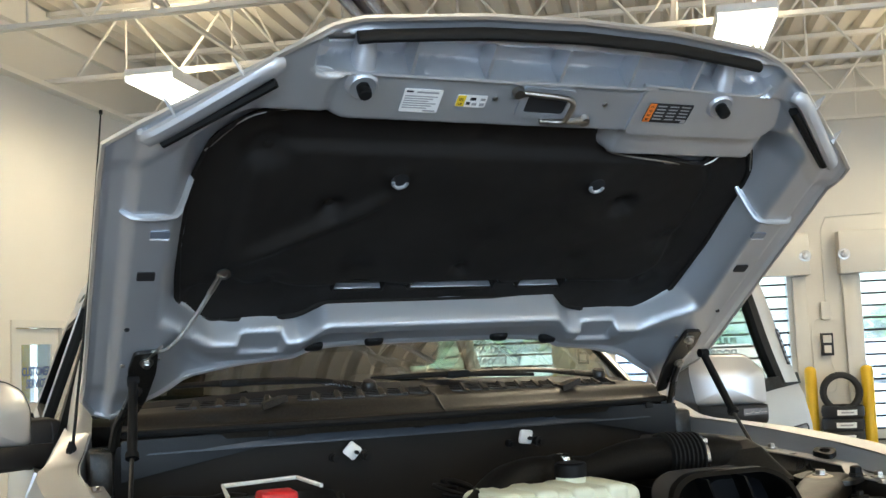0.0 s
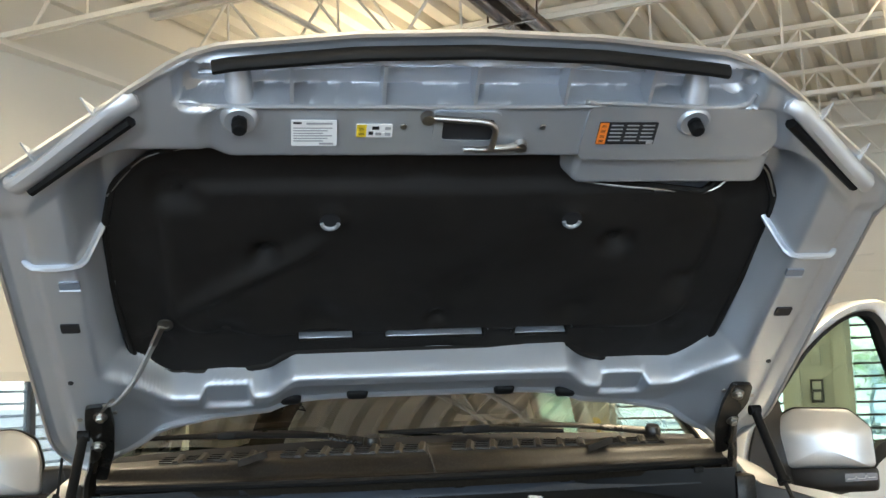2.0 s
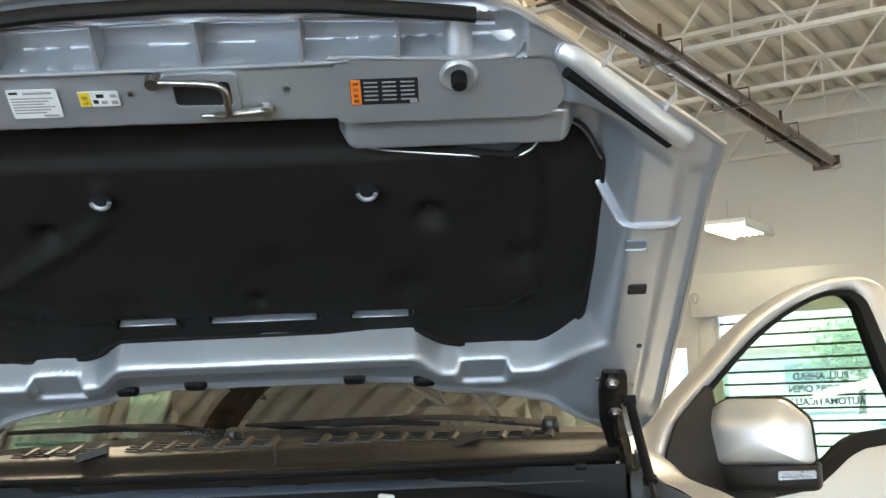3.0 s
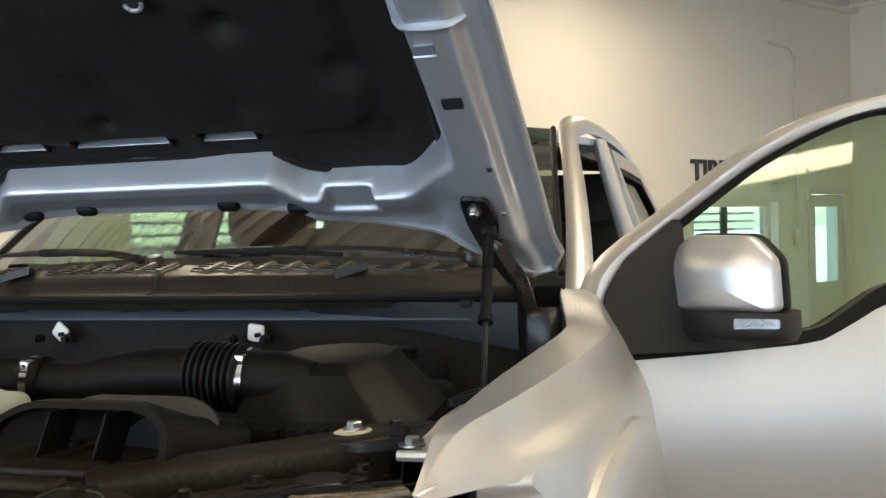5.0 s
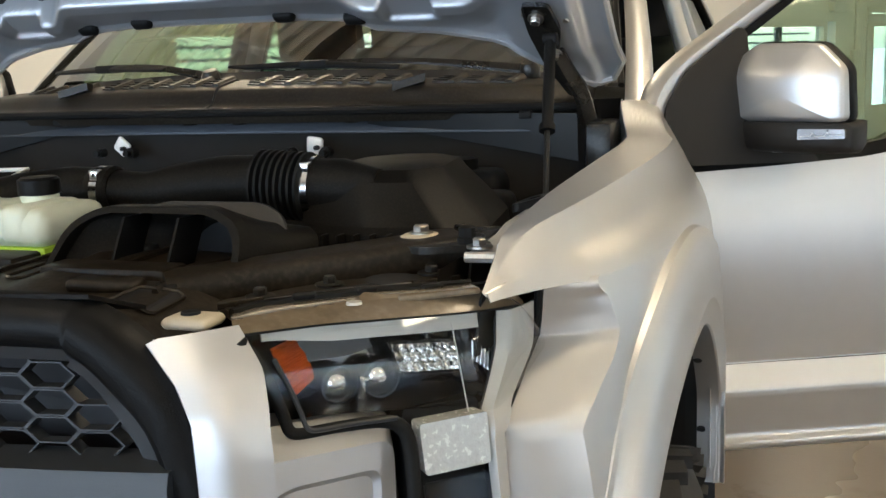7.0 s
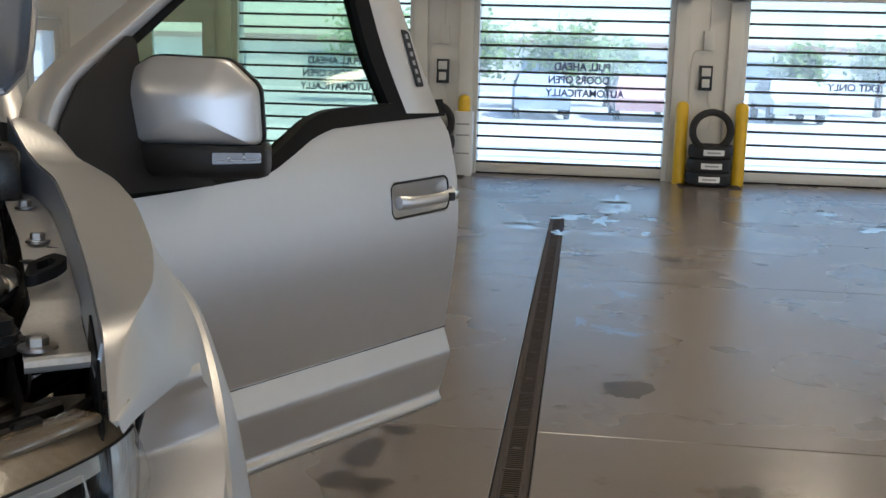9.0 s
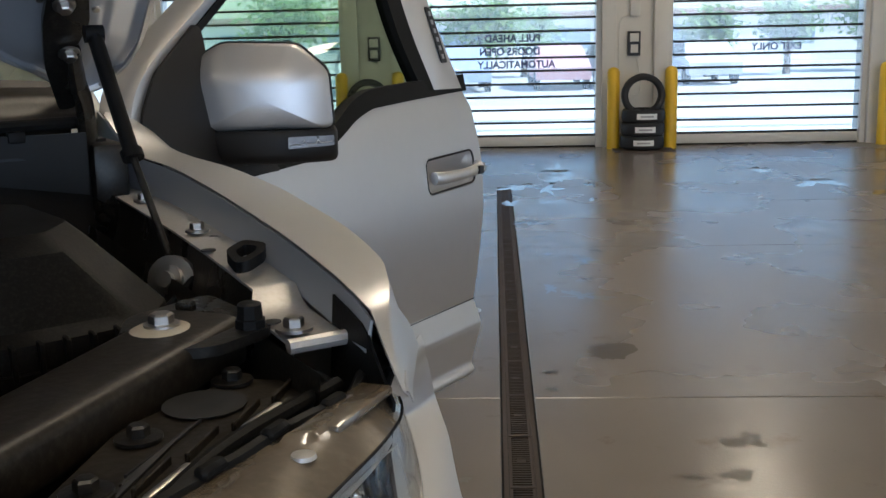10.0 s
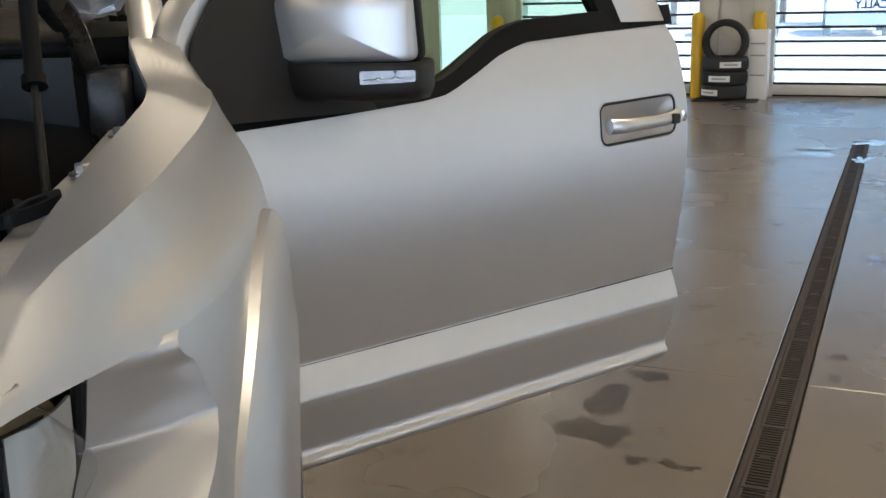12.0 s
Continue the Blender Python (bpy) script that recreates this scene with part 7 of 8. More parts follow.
for k, (x0, x1, y0, y1) in enumerate(((-0.46, -0.30, -0.74, -0.66), (-0.1, 0.12, -0.72, -0.64), (0.20, 0.40, -0.76, -0.70))):
    bm = BM()
    box(bm, x0, x1, y0, y1, 1.325, 1.345, 0.006, 2)
    part("cover_rib", bm, BAYDUST, cover)
for x0, x1, y0, y1 in ((-0.47, -0.40, -0.90, -0.84), (-0.36, -0.20, -0.90, -0.85), (-0.08, 0.08, -0.91, -0.86), (0.20, 0.34, -0.90, -0.85), (0.39, 0.46, -0.88, -0.80), (-0.22, -0.12, -0.79, -0.74), (0.16, 0.19, -0.78, -0.64), (-0.29, -0.26, -0.80, -0.62), (0.43, 0.46, -0.76, -0.62)):
    bm = BM()
    z = cover_pt((x0 + x1) / 2 + 0.5, ((y0 + y1) / 2 + 0.93) / 0.40).z
    prism(bm, rounded([(x0, y0), (x1, y0), (x1, y1), (x0, y1)], 0.012), lambda u, v, d: Vector((u, v, cover_pt(u + 0.5, (v + 0.93) / 0.40).z + d)), -0.002, 0.0012)
    part("cover_slot", bm, INK, cover, "dark slot in the cover", False)
    bm = BM()
    rim = rounded([(x0, y0), (x1, y0), (x1, y1), (x0, y1)], 0.012)
    tube(bm, [Vector((u, v, cover_pt(u + 0.5, (v + 0.93) / 0.40).z + 0.002)) for u, v in rim + rim[:1]], 0.0028, 6)
    part("slot_rim", bm, BAYDUST, cover)
for x in (-0.44, -0.33, -0.16, 0.0, 0.13, 0.30, 0.42):
    bm = BM()
    tube(bm, [Vector((x + 0.01 * math.sin(v * 9), -0.93 + 0.40 * v, cover_pt(x + 0.5, v).z + 0.002)) for v in np.linspace(0.28, 0.96, 12)], 0.0045, 6)
    part("cover_bead", bm, BAYDUST, cover)
for x, y, w in ((-0.40, -0.70, 0.06), (-0.02, -0.78, 0.08), (0.34, -0.80, 0.05)):
    bm = BM()
    z = cover_pt(x + 0.5, (y + 0.93) / 0.40).z
    box(bm, x - w, x + w, y - 0.022, y + 0.022, z - 0.004, z + 0.014, 0.008, 3)
    part("cover_pad", bm, BAYDUST, cover)
duct = new("air_duct")
duct.parent = truck
duct.location = (-0.040, 0, -0.006)
duct["label"] = "black air duct with an open mouth"
bm = BM()
outer = rounded([(0.205, 1.335), (0.225, 1.395), (0.275, 1.420), (0.46, 1.420), (0.510, 1.395), (0.520, 1.325), (0.205, 1.318)], 0.035, 5)
inner = rounded([(0.216, 1.337), (0.235, 1.389), (0.280, 1.411), (0.456, 1.411), (0.500, 1.389), (0.509, 1.330), (0.216, 1.325)], 0.032, 5)
DUC = lambda u, v, d: Vector((u + d * 0.15, -0.70 + d + (v - 1.35) * 0.6, v))
ring_prism(bm, outer, inner, DUC, 0.0, 0.022)
part("duct_mouth", bm, DUSTY, duct)
bm = BM()
loft(bm, [[DUC(u, v, 0.02) for u, v in outer], [DUC(0.42 + (u - 0.36) * 0.6, 1.345 + (v - 1.36) * 0.75, 0.10) for u, v in outer], [DUC(0.47 + (u - 0.36) * 0.35, 1.335 + (v - 1.36) * 0.6, 0.18) for u, v in outer]], True, False)
part("duct_body", bm, DUSTY, duct)
bm = BM()
prism(bm, inner, DUC, 0.12, 0.125)
part("duct_back", bm, INK, duct, "", False)
for x in (0.315, 0.405):
    bm = BM()
    prism(bm, [(x - 0.002, 1.325), (x + 0.002, 1.325), (x + 0.002, 1.405), (x - 0.002, 1.405)], DUC, 0.004, 0.06)
    part("duct_vane", bm, PLASTIC, duct, "", False)

# upper tie bar and headlamp carrier
tie = new("upper_tie_bar")
tie.parent = truck
tie["label"] = "black steel upper tie bar with bolts"
for s in (-1, 1):
    bm = BM()
    P0, P1 = Vector((s * 0.72, -0.50, 1.335)), Vector((s * 0.40, -0.76, 1.315))
    d = (P1 - P0).normalized()
    w = Vector((0, 0, 1)).cross(d).normalized()
    rings = []
    for t in np.linspace(0, 1, 8):
        c = P0 + (P1 - P0) * t
        k = 0.050 - 0.008 * t
        rings.append([c + w * k * math.copysign(abs(math.cos(a)) ** 0.45, math.cos(a)) + Vector((0, 0, 1)) * 0.027 * math.copysign(abs(math.sin(a)) ** 0.45, math.sin(a)) for a in np.linspace(0, 2 * math.pi, 33)[:-1]])
    loft(bm, rings)
    part("tie_beam", bm, BAYDUST, tie, "dusty black steel beam")
    bm = BM()
    prism(bm, rounded([(s * 0.66, -0.45), (s * 0.76, -0.40), (s * 0.775, -0.56), (s * 0.70, -0.60), (s * 0.62, -0.56)], 0.02), lambda u, v, d: Vector((u, v, 1.350 + d)), -0.006, 0.004)
    part("gusset_plate", bm, BLACKMETAL, tie)
    bm = BM()
    turned(bm, (s * 0.675, -0.527, 1.354), (0, 0, 1), [(0, 0.030), (0.004, 0.030), (0.007, 0.024), (0.008, 0.012)], 24)
    part("washer", bm, CREAM, tie, "pale dusty washer")
    bolt(tie, (s * 0.675, -0.527, 1.361), (0, 0, 1), 0.012, 0.017)
    bolt(tie, (s * 0.715, -0.47, 1.354), (0, 0, 1), 0.010, 0.018, material=BLACKMETAL)
    bm = BM()
    turned(bm, (s * 0.752, -0.553, 1.352), (0, 0, 1), [(0, 0.015), (0.010, 0.015), (0.011, 0.013), (0.024, 0.012), (0.026, 0.009), (0.0261, 0)], 8)
    part("rubber_buffer", bm, RUBBER, tie, "black rubber buffer")
    bm = BM()
    prism(bm, rounded([(s * 0.50, -0.80), (s * 0.60, -0.66), (s * 0.72, -0.585), (s * 0.80, -0.66), (s * 0.66, -0.755), (s * 0.56, -0.86)], 0.02), lambda u, v, d: Vector((u, v, 1.318 + d)), -0.01, 0.0)
    part("lamp_carrier", bm, BAYDUST, tie, "dusty black lamp carrier", False)
    bm = BM()
    turned(bm, (s * 0.675, -0.645, 1.3195), (0, 0, 1), [(0, 0.036), (0.001, 0.036), (0.0011, 0)], 20)
    part("carrier_hole", bm, INK, tie)
    for x, y in ((0.607, -0.693), (0.715, -0.60), (0.55, -0.775)):
        bolt(tie, (s * x, y, 1.319), (0, 0, 1), 0.009, 0.019, material=BLACKMETAL)
    bm = BM()
    for k in range(4):
        t = k / 3
        tube(bm, [(s * (0.56 + 0.02 * t), -0.80 + 0.04 * t, 1.3195), (s * (0.64 + 0.02 * t), -0.70 + 0.02 * t, 1.3195)], 0.0018, 4)
    part("carrier_seam", bm, INK, tie)
bm = BM()
tube(bm, [(-0.42, -0.76, 1.30), (0.42, -0.76, 1.30)], 0.03, 12)
part("tie_cross_beam", bm, BLACKMETAL, tie)

# raised edges, ribs and slots of the lamp carriers
for s in (-1, 1):
    for k in range(5):
        t = k / 4
        bm = BM()
        x, y = 0.545 + 0.20 * t, -0.815 + 0.165 * t
        box(bm, -0.002, 0.002, -0.030, 0.030, 0.0, 0.008, 0.001, 1, pose(s * x, y, 1.317, 0, 0, -s * 40))
        part("carrier_rib", bm, BAYDUST, tie)
    bm = BM()
    tube(bm, [(s * 0.565, -0.850, 1.322), (s * 0.66, -0.752, 1.323), (s * 0.79, -0.663, 1.321)], 0.007, 8, smooth=6)
    part("carrier_edge", bm, RUBBER, tie)
    for x, y, a in ((0.60, -0.80, 44), (0.70, -0.715, 40)):
        bm = BM()
        box(bm, -0.030, 0.030, -0.004, 0.004, 0.0, 0.008, 0.003, 2, pose(s * x, y, 1.3205, 0, 0, s * a))
        part("carrier_clip", bm, STEEL, tie, "bright thin clip")
    for k in range(9):
        bm = BM()
        x, y = 0.45 + 0.025 * k, -0.487 + 0.004 * k
        box(bm, -0.0025, 0.0025, -0.014, 0.010, -0.022, 0.010, 0.001, 1, pose(s * x, y, 1.338, 0, 0, 0))
        part("flange_rib", bm, DUSTY, tie)
    bm = BM()
    turned(bm, (s * 0.772, -0.232, 1.335), (-s * 0.6, -0.7, 0.25), [(0, 0.030), (0.012, 0.030), (0.013, 0.018), (0.022, 0.018), (0.023, 0.010), (0.032, 0.010), (0.0321, 0)], 18)
    part("strut_mount", bm, STEEL, tie, "bright stud at the strut's foot")

# battery and fuse boxes at the back of the bay
for sx, name, lab in ((-1, "battery", "black battery cover with a red terminal cap"), (1, "brake_module", "black brake reservoir block")):
    bt = new(name)
    bt.parent = truck
    bt["label"] = lab
    bm = BM()
    if sx < 0:
        box(bm, -0.66, -0.33, -0.20, 0.03, 1.22, 1.385, 0.02, 3, pose(0, 0, 0, 6, 0, 0))
        part("battery_case", bm, PLASTIC, bt)
        bm = BM()
        tube(bm, [(-0.58, -0.20, 1.386), (-0.57, -0.08, 1.397), (-0.40, -0.06, 1.40), (-0.37, -0.16, 1.39)], 0.005, 6)
        part("hold_down", bm, WHITEPLAST, bt, "pale edging")
        bm = BM()
        box(bm, -0.52, -0.44, -0.24, -0.17, 1.36, 1.395, 0.01, 3)
        part("terminal_cap", bm, RED, bt, "red terminal cap")
    else:
        box(bm, 0.50, 0.66, -0.10, 0.02, 1.22, 1.40, 0.025, 3)
        box(bm, 0.56, 0.70, -0.16, -0.08, 1.2, 1.37, 0.02, 3)
        turned(bm, (0.57, -0.04, 1.40), (0, 0, 1), [(0, 0.04), (0.02, 0.04), (0.022, 0.03), (0.0221, 0)], 18)
        part("reservoir", bm, PLASTIC, bt)
# hoses and wiring
random.seed(11)
for k in range(16):
    h = [(random.uniform(-0.7, 0.72), random.uniform(-0.35, 0.02), random.uniform(1.24, 1.36))]
    for j in range(4):
        h.append((h[-1][0] + random.uniform(-0.1, 0.12), h[-1][1] + random.uniform(-0.12, 0.08), min(1.37, max(1.18, h[-1][2] + random.uniform(-0.07, 0.06)))))
    bm = BM()
    tube(bm, h, random.choice((0.005, 0.008, 0.012)), 8, smooth=5)
    part("hose", bm, random.choice((RUBBER, PLASTIC, PLASTIC)), truck)
bm = BM()
for k in range(5):
    tube(bm, [(0.70 + 0.01 * k, -0.22 - 0.02 * k, 1.30), (0.66, -0.33 - 0.02 * k, 1.325 + 0.003 * k), (0.63 - 0.01 * k, -0.43, 1.31)], 0.0025, 5, smooth=5)
part("wire_loom", bm, GREYINK, truck, "thin loose wires")
bm = BM()
box(bm, 0.685, 0.705, -0.33, -0.315, 1.315, 1.365, 0.003, 1, pose(0, 0, 0, 0, 0, 0))
part("cable_plug", bm, WHITEPLAST, truck, "pale cable plug")
bm = BM()
box(bm, -0.45, 0.45, -0.50, 0.02, 0.9, 1.26, 0.06, 3)
part("engine_block", bm, PLASTIC, truck, "black engine cover")

# ---- front end ----
LAMPLINE = spline([(0.614, -0.950, 0), (0.69, -0.866, 0), (0.77, -0.785, 0), (0.826, -0.715, 0), (0.856, -0.650, 0), (0.866, -0.600, 0)], 8)
LAMPARC = [0.0]
for p, q in zip(LAMPLINE, LAMPLINE[1:]):
    LAMPARC.append(LAMPARC[-1] + (q - p).length)


def LQ(s, l, z, d=0.0):
    """Headlamp coordinates: l along the lamp from the grille outwards, z up, d out of the lens."""
    x = float(ip(l, LAMPARC, [p.x for p in LAMPLINE]))
    y = float(ip(l, LAMPARC, [p.y for p in LAMPLINE]))
    e = 0.012
    x2 = float(ip(l + e, LAMPARC, [p.x for p in LAMPLINE])) - float(ip(l - e, LAMPARC, [p.x for p in LAMPLINE]))
    y2 = float(ip(l + e, LAMPARC, [p.y for p in LAMPLINE])) - float(ip(l - e, LAMPARC, [p.y for p in LAMPLINE]))
    n = Vector((y2, -x2, 0)).normalized()
    lean = (1.30 - z) * 0.14 * sm((0.40 - l) / 0.12)
    return Vector((s * (x + n.x * (d + lean)), y + n.y * (d + lean), z))


def lamp_top(l):
    return float(ip(l, [0, 0.10, 0.20, 0.30, 0.38, 0.435], [1.318, 1.315, 1.309, 1.302, 1.296, 1.250]))


def lamp_pt(s, u, v, d=0.0):
    """The lens between its top edge and its foot, sheared along the slanting inner edge."""
    lt, lb = 0.435 * u, 0.055 + 0.365 * u
    zb = float(ip(lb, [0.055, 0.10, 0.215, 0.320, 0.370, 0.420], [1.207, 1.205, 1.192, 1.178, 1.190, 1.216]))
    return LQ(s, lt + (lb - lt) * v, lamp_top(lt) + (zb - lamp_top(lt)) * v, d + 0.010 * math.sin(math.pi * v))


SMOKED = mat("smoked_lamp_top", (0.135, 0.107, 0.073), 0.22, 0, 0.35, 14, 0.0004, 90, 0.6, dust=0.18)
for s in (-1, 1):
    hl = new("headlamp")
    hl.parent = truck
    hl["label"] = "clear headlamp in a black surround"
    bm = BM()
    grid(bm, lambda u, v: lamp_pt(s, u, v), 36, 12)
    lens = part("lens", bm, CLEAR, hl, "clear lens")
    lens.visible_shadow = False
    bm = BM()
    grid(bm, lambda u, v: lamp_pt(s, 0.02 + 0.80 * u, 0.03 + 0.94 * v, -0.085 + (0.065 - 0.03 * sm((u - 0.8) / 0.2)) * abs(2 * v - 1) ** 5 + 0.03 * sm((u - 0.85) / 0.15)), 30, 14)
    part("lamp_back", bm, GLOSSBLACK, hl, "black lamp interior")
    # smoked top, sloping back from the lens edge
    back = lambda l: Vector((s * float(ip(l, [0, 0.05, 0.17, 0.27, 0.37, 0.435], [0.565, 0.582, 0.660, 0.722, 0.785, 0.830])), float(ip(l, [0, 0.05, 0.17, 0.27, 0.37, 0.435], [-0.875, -0.835, -0.792, -0.748, -0.708, -0.640])), float(ip(l, [0, 0.2, 0.435], [1.322, 1.328, 1.318]))))
    bm = BM()
    grid(bm, lambda u, v: LQ(s, 0.435 * u, lamp_top(0.435 * u)).lerp(back(0.435 * u), v) + Vector((0, 0, 0.008 * math.sin(math.pi * v) + 0.004 * sm((v - 0.55) / 0.05) * sm((0.9 - v) / 0.05) * (1 if 0.45 < u < 0.8 else 0))), 40, 20)
    part("lamp_top", bm, SMOKED, hl, "dusty smoked lamp top")
    bm = BM()
    box(bm, -0.052, 0.052, -0.016, 0.016, -0.003, 0.006, 0.004, 2, Matrix.Translation(LQ(s, 0.30, 1.306).lerp(back(0.30), 0.62) + Vector((0, 0, 0.006))) @ pose(0, 0, 0, 0, 0, s * 38))
    part("top_rib", bm, SMOKED, hl, "raised ledge on the lamp top")
    bm = BM()
    tube(bm, [back(l) + Vector((0, 0.004, 0.001)) for l in np.linspace(0.0, 0.43, 30)], 0.006, 6)
    part("rear_seal", bm, RUBBER, hl)
    for l in (0.12, 0.22, 0.33):
        bm = BM()
        box(bm, -0.014, 0.014, -0.006, 0.006, -0.003, 0.007, 0.003, 1, Matrix.Translation(back(l) + Vector((0, 0.002, 0.004))) @ pose(0, 0, 0, 0, 0, s * 36))
        part("seal_clip", bm, RUBBER, hl)
    bm = BM()
    tube(bm, [lamp_pt(s, u, 0.0) for u in np.linspace(0, 0.86, 30)], 0.0014, 6)
    part("lamp_gasket", bm, RUBBER, hl, "black gasket")
    bm = BM()
    grid(bm, lambda u, v: LQ(s, 0.034 + 0.276 * u, lamp_top(0.034 + 0.276 * u) - 0.004 - (0.009 + 0.009 * sm(u * 3)) * v, -0.014), 30, 2, 0.004)
    part("light_strip", bm, LAMPTRIM, hl, "pale light strip")
    bm = BM()
    grid(bm, lambda u, v: LQ(s, 0.046 + 0.020 * v + (0.030 + 0.012 * math.sin(math.pi * (0.2 + 0.6 * v))) * u, 1.292 - 0.060 * v + 0.008 * u * v, -0.022 - 0.030 * u - 0.0016 * abs(math.sin(v * 60))), 12, 60, 0.002)
    part("side_reflector", bm, AMBER, hl, "amber reflector")
    bm = BM()
    grid(bm, lambda u, v: LQ(s, 0.196 + 0.092 * u + 0.012 * v, 1.272 - 0.010 * u - (0.038 + 0.004 * u) * v, -0.040 - 0.010 * abs(math.sin(u * 22)) * abs(math.sin(v * 10))), 44, 22)
    part("bowl_reflector", bm, CHROME, hl, "faceted bright reflector", True, 12)
    bm = BM()
    tube(bm, [LQ(s, l, z, -0.036) for l, z in ((0.193, 1.274), (0.290, 1.263), (0.303, 1.222), (0.206, 1.233), (0.193, 1.274))], 0.003, 6)
    part("bowl_rim", bm, GLOSSBLACK, hl)
    for k, l in enumerate((0.130, 0.182)):
        c = LQ(s, l, 1.231, -0.055)
        ax = (s * 0.72, -0.69, 0.05)
        bm = BM()
        turned(bm, c, ax, [(0, 0.0155), (0.006, 0.015), (0.011, 0.009), (0.012, 0)], 24)
        part("projector", bm, CHROME, hl, "projector lens")
        bm = BM()
        turned(bm, c, ax, [(-0.01, 0.016), (0.012, 0.0185), (0.016, 0.021), (0.016, 0.024), (-0.01, 0.022)], 28)
        part("projector_hood", bm, GLOSSBLACK, hl, "gloss black projector hood")
    bm = BM()
    c = LQ(s, 0.158, 1.222, -0.045)
    box(bm, -0.006, 0.006, -0.004, 0.004, -0.014, 0.016, 0.002, 1, Matrix.Translation(c))
    box(bm, -0.010, 0.010, -0.003, 0.003, 0.008, 0.014, 0.002, 1, Matrix.Translation(c))
    part("aiming_post", bm, CHROME, hl, "bright aiming post")
    bm = BM()
    loft(bm, [[LQ(s, l, z, d) for l, z in ((0.088, 1.288), (0.172, 1.284), (0.178, 1.268), (0.150, 1.262), (0.095, 1.262))] for d in (-0.05, -0.072)])
    part("lamp_bulkhead", bm, mat("dark_blue_lamp_plastic", (0.012, 0.016, 0.026), 0.3) if s < 0 else bpy.data.materials["dark_blue_lamp_plastic"], hl, "dark blue-black inner panel", False)
    for k in range(5):
        bm = BM()
        q = LQ(s, 0.312 + 0.007 * k, 1.248 - 0.005 * k, -0.028)
        box(bm, q.x - 0.002, q.x + 0.002, q.y - 0.002, q.y + 0.002, q.z - 0.013, q.z + 0.013, 0.001, 1)
        part("led_post", bm, CHROME, hl)
    bm = BM()
    def trim_pt(u, v):
        z = 1.292 - 0.34 * v
        l0 = float(ip(z, [0.95, 1.172, 1.219, 1.249, 1.29], [0.302, 0.302, 0.330, 0.345, 0.350]))
        l1 = float(ip(z, [0.95, 1.148, 1.236, 1.29], [0.318, 0.322, 0.420, 0.424]))
        return LQ(s, l0 + (l1 - l0) * u, z, -0.006 + 0.010 * sm((1.18 - z) / 0.02) - 0.010 * sm((0.2 - u) / 0.2))
    grid(bm, trim_pt, 10, 40, 0.003)
    part("outer_trim", bm, LAMPTRIM, hl, "pale silver trim inside the lens")
    bm = BM()
    tube(bm, [trim_pt(0.0, v) + Vector((0, -0.001, 0)) for v in np.linspace(0.02, 0.36, 24)], 0.0025, 6)
    part("trim_seam", bm, INK, hl)
    bm = BM()
    turned(bm, LQ(s, 0.165, 1.312).lerp(back(0.165), 0.45) + Vector((0, 0, 0.007)), (0, 0, 1), [(0, 0.010), (0.003, 0.009), (0.004, 0)], 14)
    part("moulding_mark", bm, FLANGE, hl)
    bm = BM()
    tube(bm, [LQ(s, 0.100, 1.306, -0.006), LQ(s, 0.262, 1.296, 0.004), LQ(s, 0.268, 1.19, 0.012)], 0.0009, 4)
    part("lens_line", bm, LAMPTRIM, hl)
    # turn lamp below the headlamp
    tl = new("turn_lamp")
    tl.parent = truck
    TP = lambda u, v, d: LQ(s, 0.207 + 0.095 * u, 1.184 - 0.008 * u - 0.13 * v, d)
    bm = BM()
    prism(bm, rounded([(0, 0), (0.97, -0.04), (0.95, 0.44), (0.02, 0.47)], 0.05), TP, -0.02, 0.004)
    part("lens", bm, mat("frosted_lens", (0.44, 0.45, 0.44), 0.25, 0.2, 0.2, 120, 0.0010, 160, 0.5) if s < 0 else bpy.data.materials["frosted_lens"], tl, "frosted clear lens")
    bm = BM()
    prism(bm, rounded([(0.0, 0.55), (0.95, 0.52), (0.9, 2.4), (0.05, 2.4)], 0.08), TP, -0.03, 0.0)
    part("fog_lens", bm, CLEAR, tl, "clear lower lens")
    bm = BM()
    prism(bm, rounded([(-0.1, -0.1), (1.05, -0.12), (1.0, 2.6), (-0.1, 2.6)], 0.08), TP, -0.06, -0.022)
    part("lamp_back", bm, PLASTIC, tl, "", False)
    bm = BM()
    for k in range(6):
        for j in range(4):
            p = TP(0.15 + 0.13 * k, 0.95 + 0.14 * j, -0.018)
            box(bm, p.x - 0.004, p.x + 0.004, p.y - 0.003, p.y + 0.003, p.z - 0.007, p.z + 0.007, 0.002, 1)
    part("facet_cluster", bm, CHROME, tl)

    # silver panel between grille and headlamp, with its block under the lamp
    hp = new("headlamp_panel")
    hp.parent = truck
    bm = BM()
    def pan(u, v):
        z = 1.314 - 0.50 * v
        xl = float(ip(z, [0.81, 1.15, 1.235, 1.274, 1.314], [0.600, 0.592, 0.588, 0.562, 0.519]))
        xr = float(ip(z, [0.81, 1.19, 1.213, 1.271, 1.314], [0.660, 0.655, 0.651, 0.640, 0.608]))
        yl = float(ip(z, [0.81, 1.235, 1.314], [-1.002, -1.0, -0.976]))
        yr = float(ip(z, [0.81, 1.20, 1.314], [-0.968, -0.962, -0.932]))
        bend = 0.010 * math.sin(math.pi * u) + 0.014 * sm((0.14 - u) / 0.14) * -1
        return Vector((s * (xl + (xr - xl) * u), yl + (yr - yl) * u - bend, z + 0.008 * u * (1 - v)))
    grid(bm, pan, 14, 50, 0.012)
    part("panel_skin", bm, SILVER, hp, "silver panel beside the grille", True, 45)
    BP = lambda u, v, d: Vector((s * (0.592 + 0.594 * u + 0.804 * d), -0.980 + 0.804 * u - 0.594 * d, v - 0.03 * u))
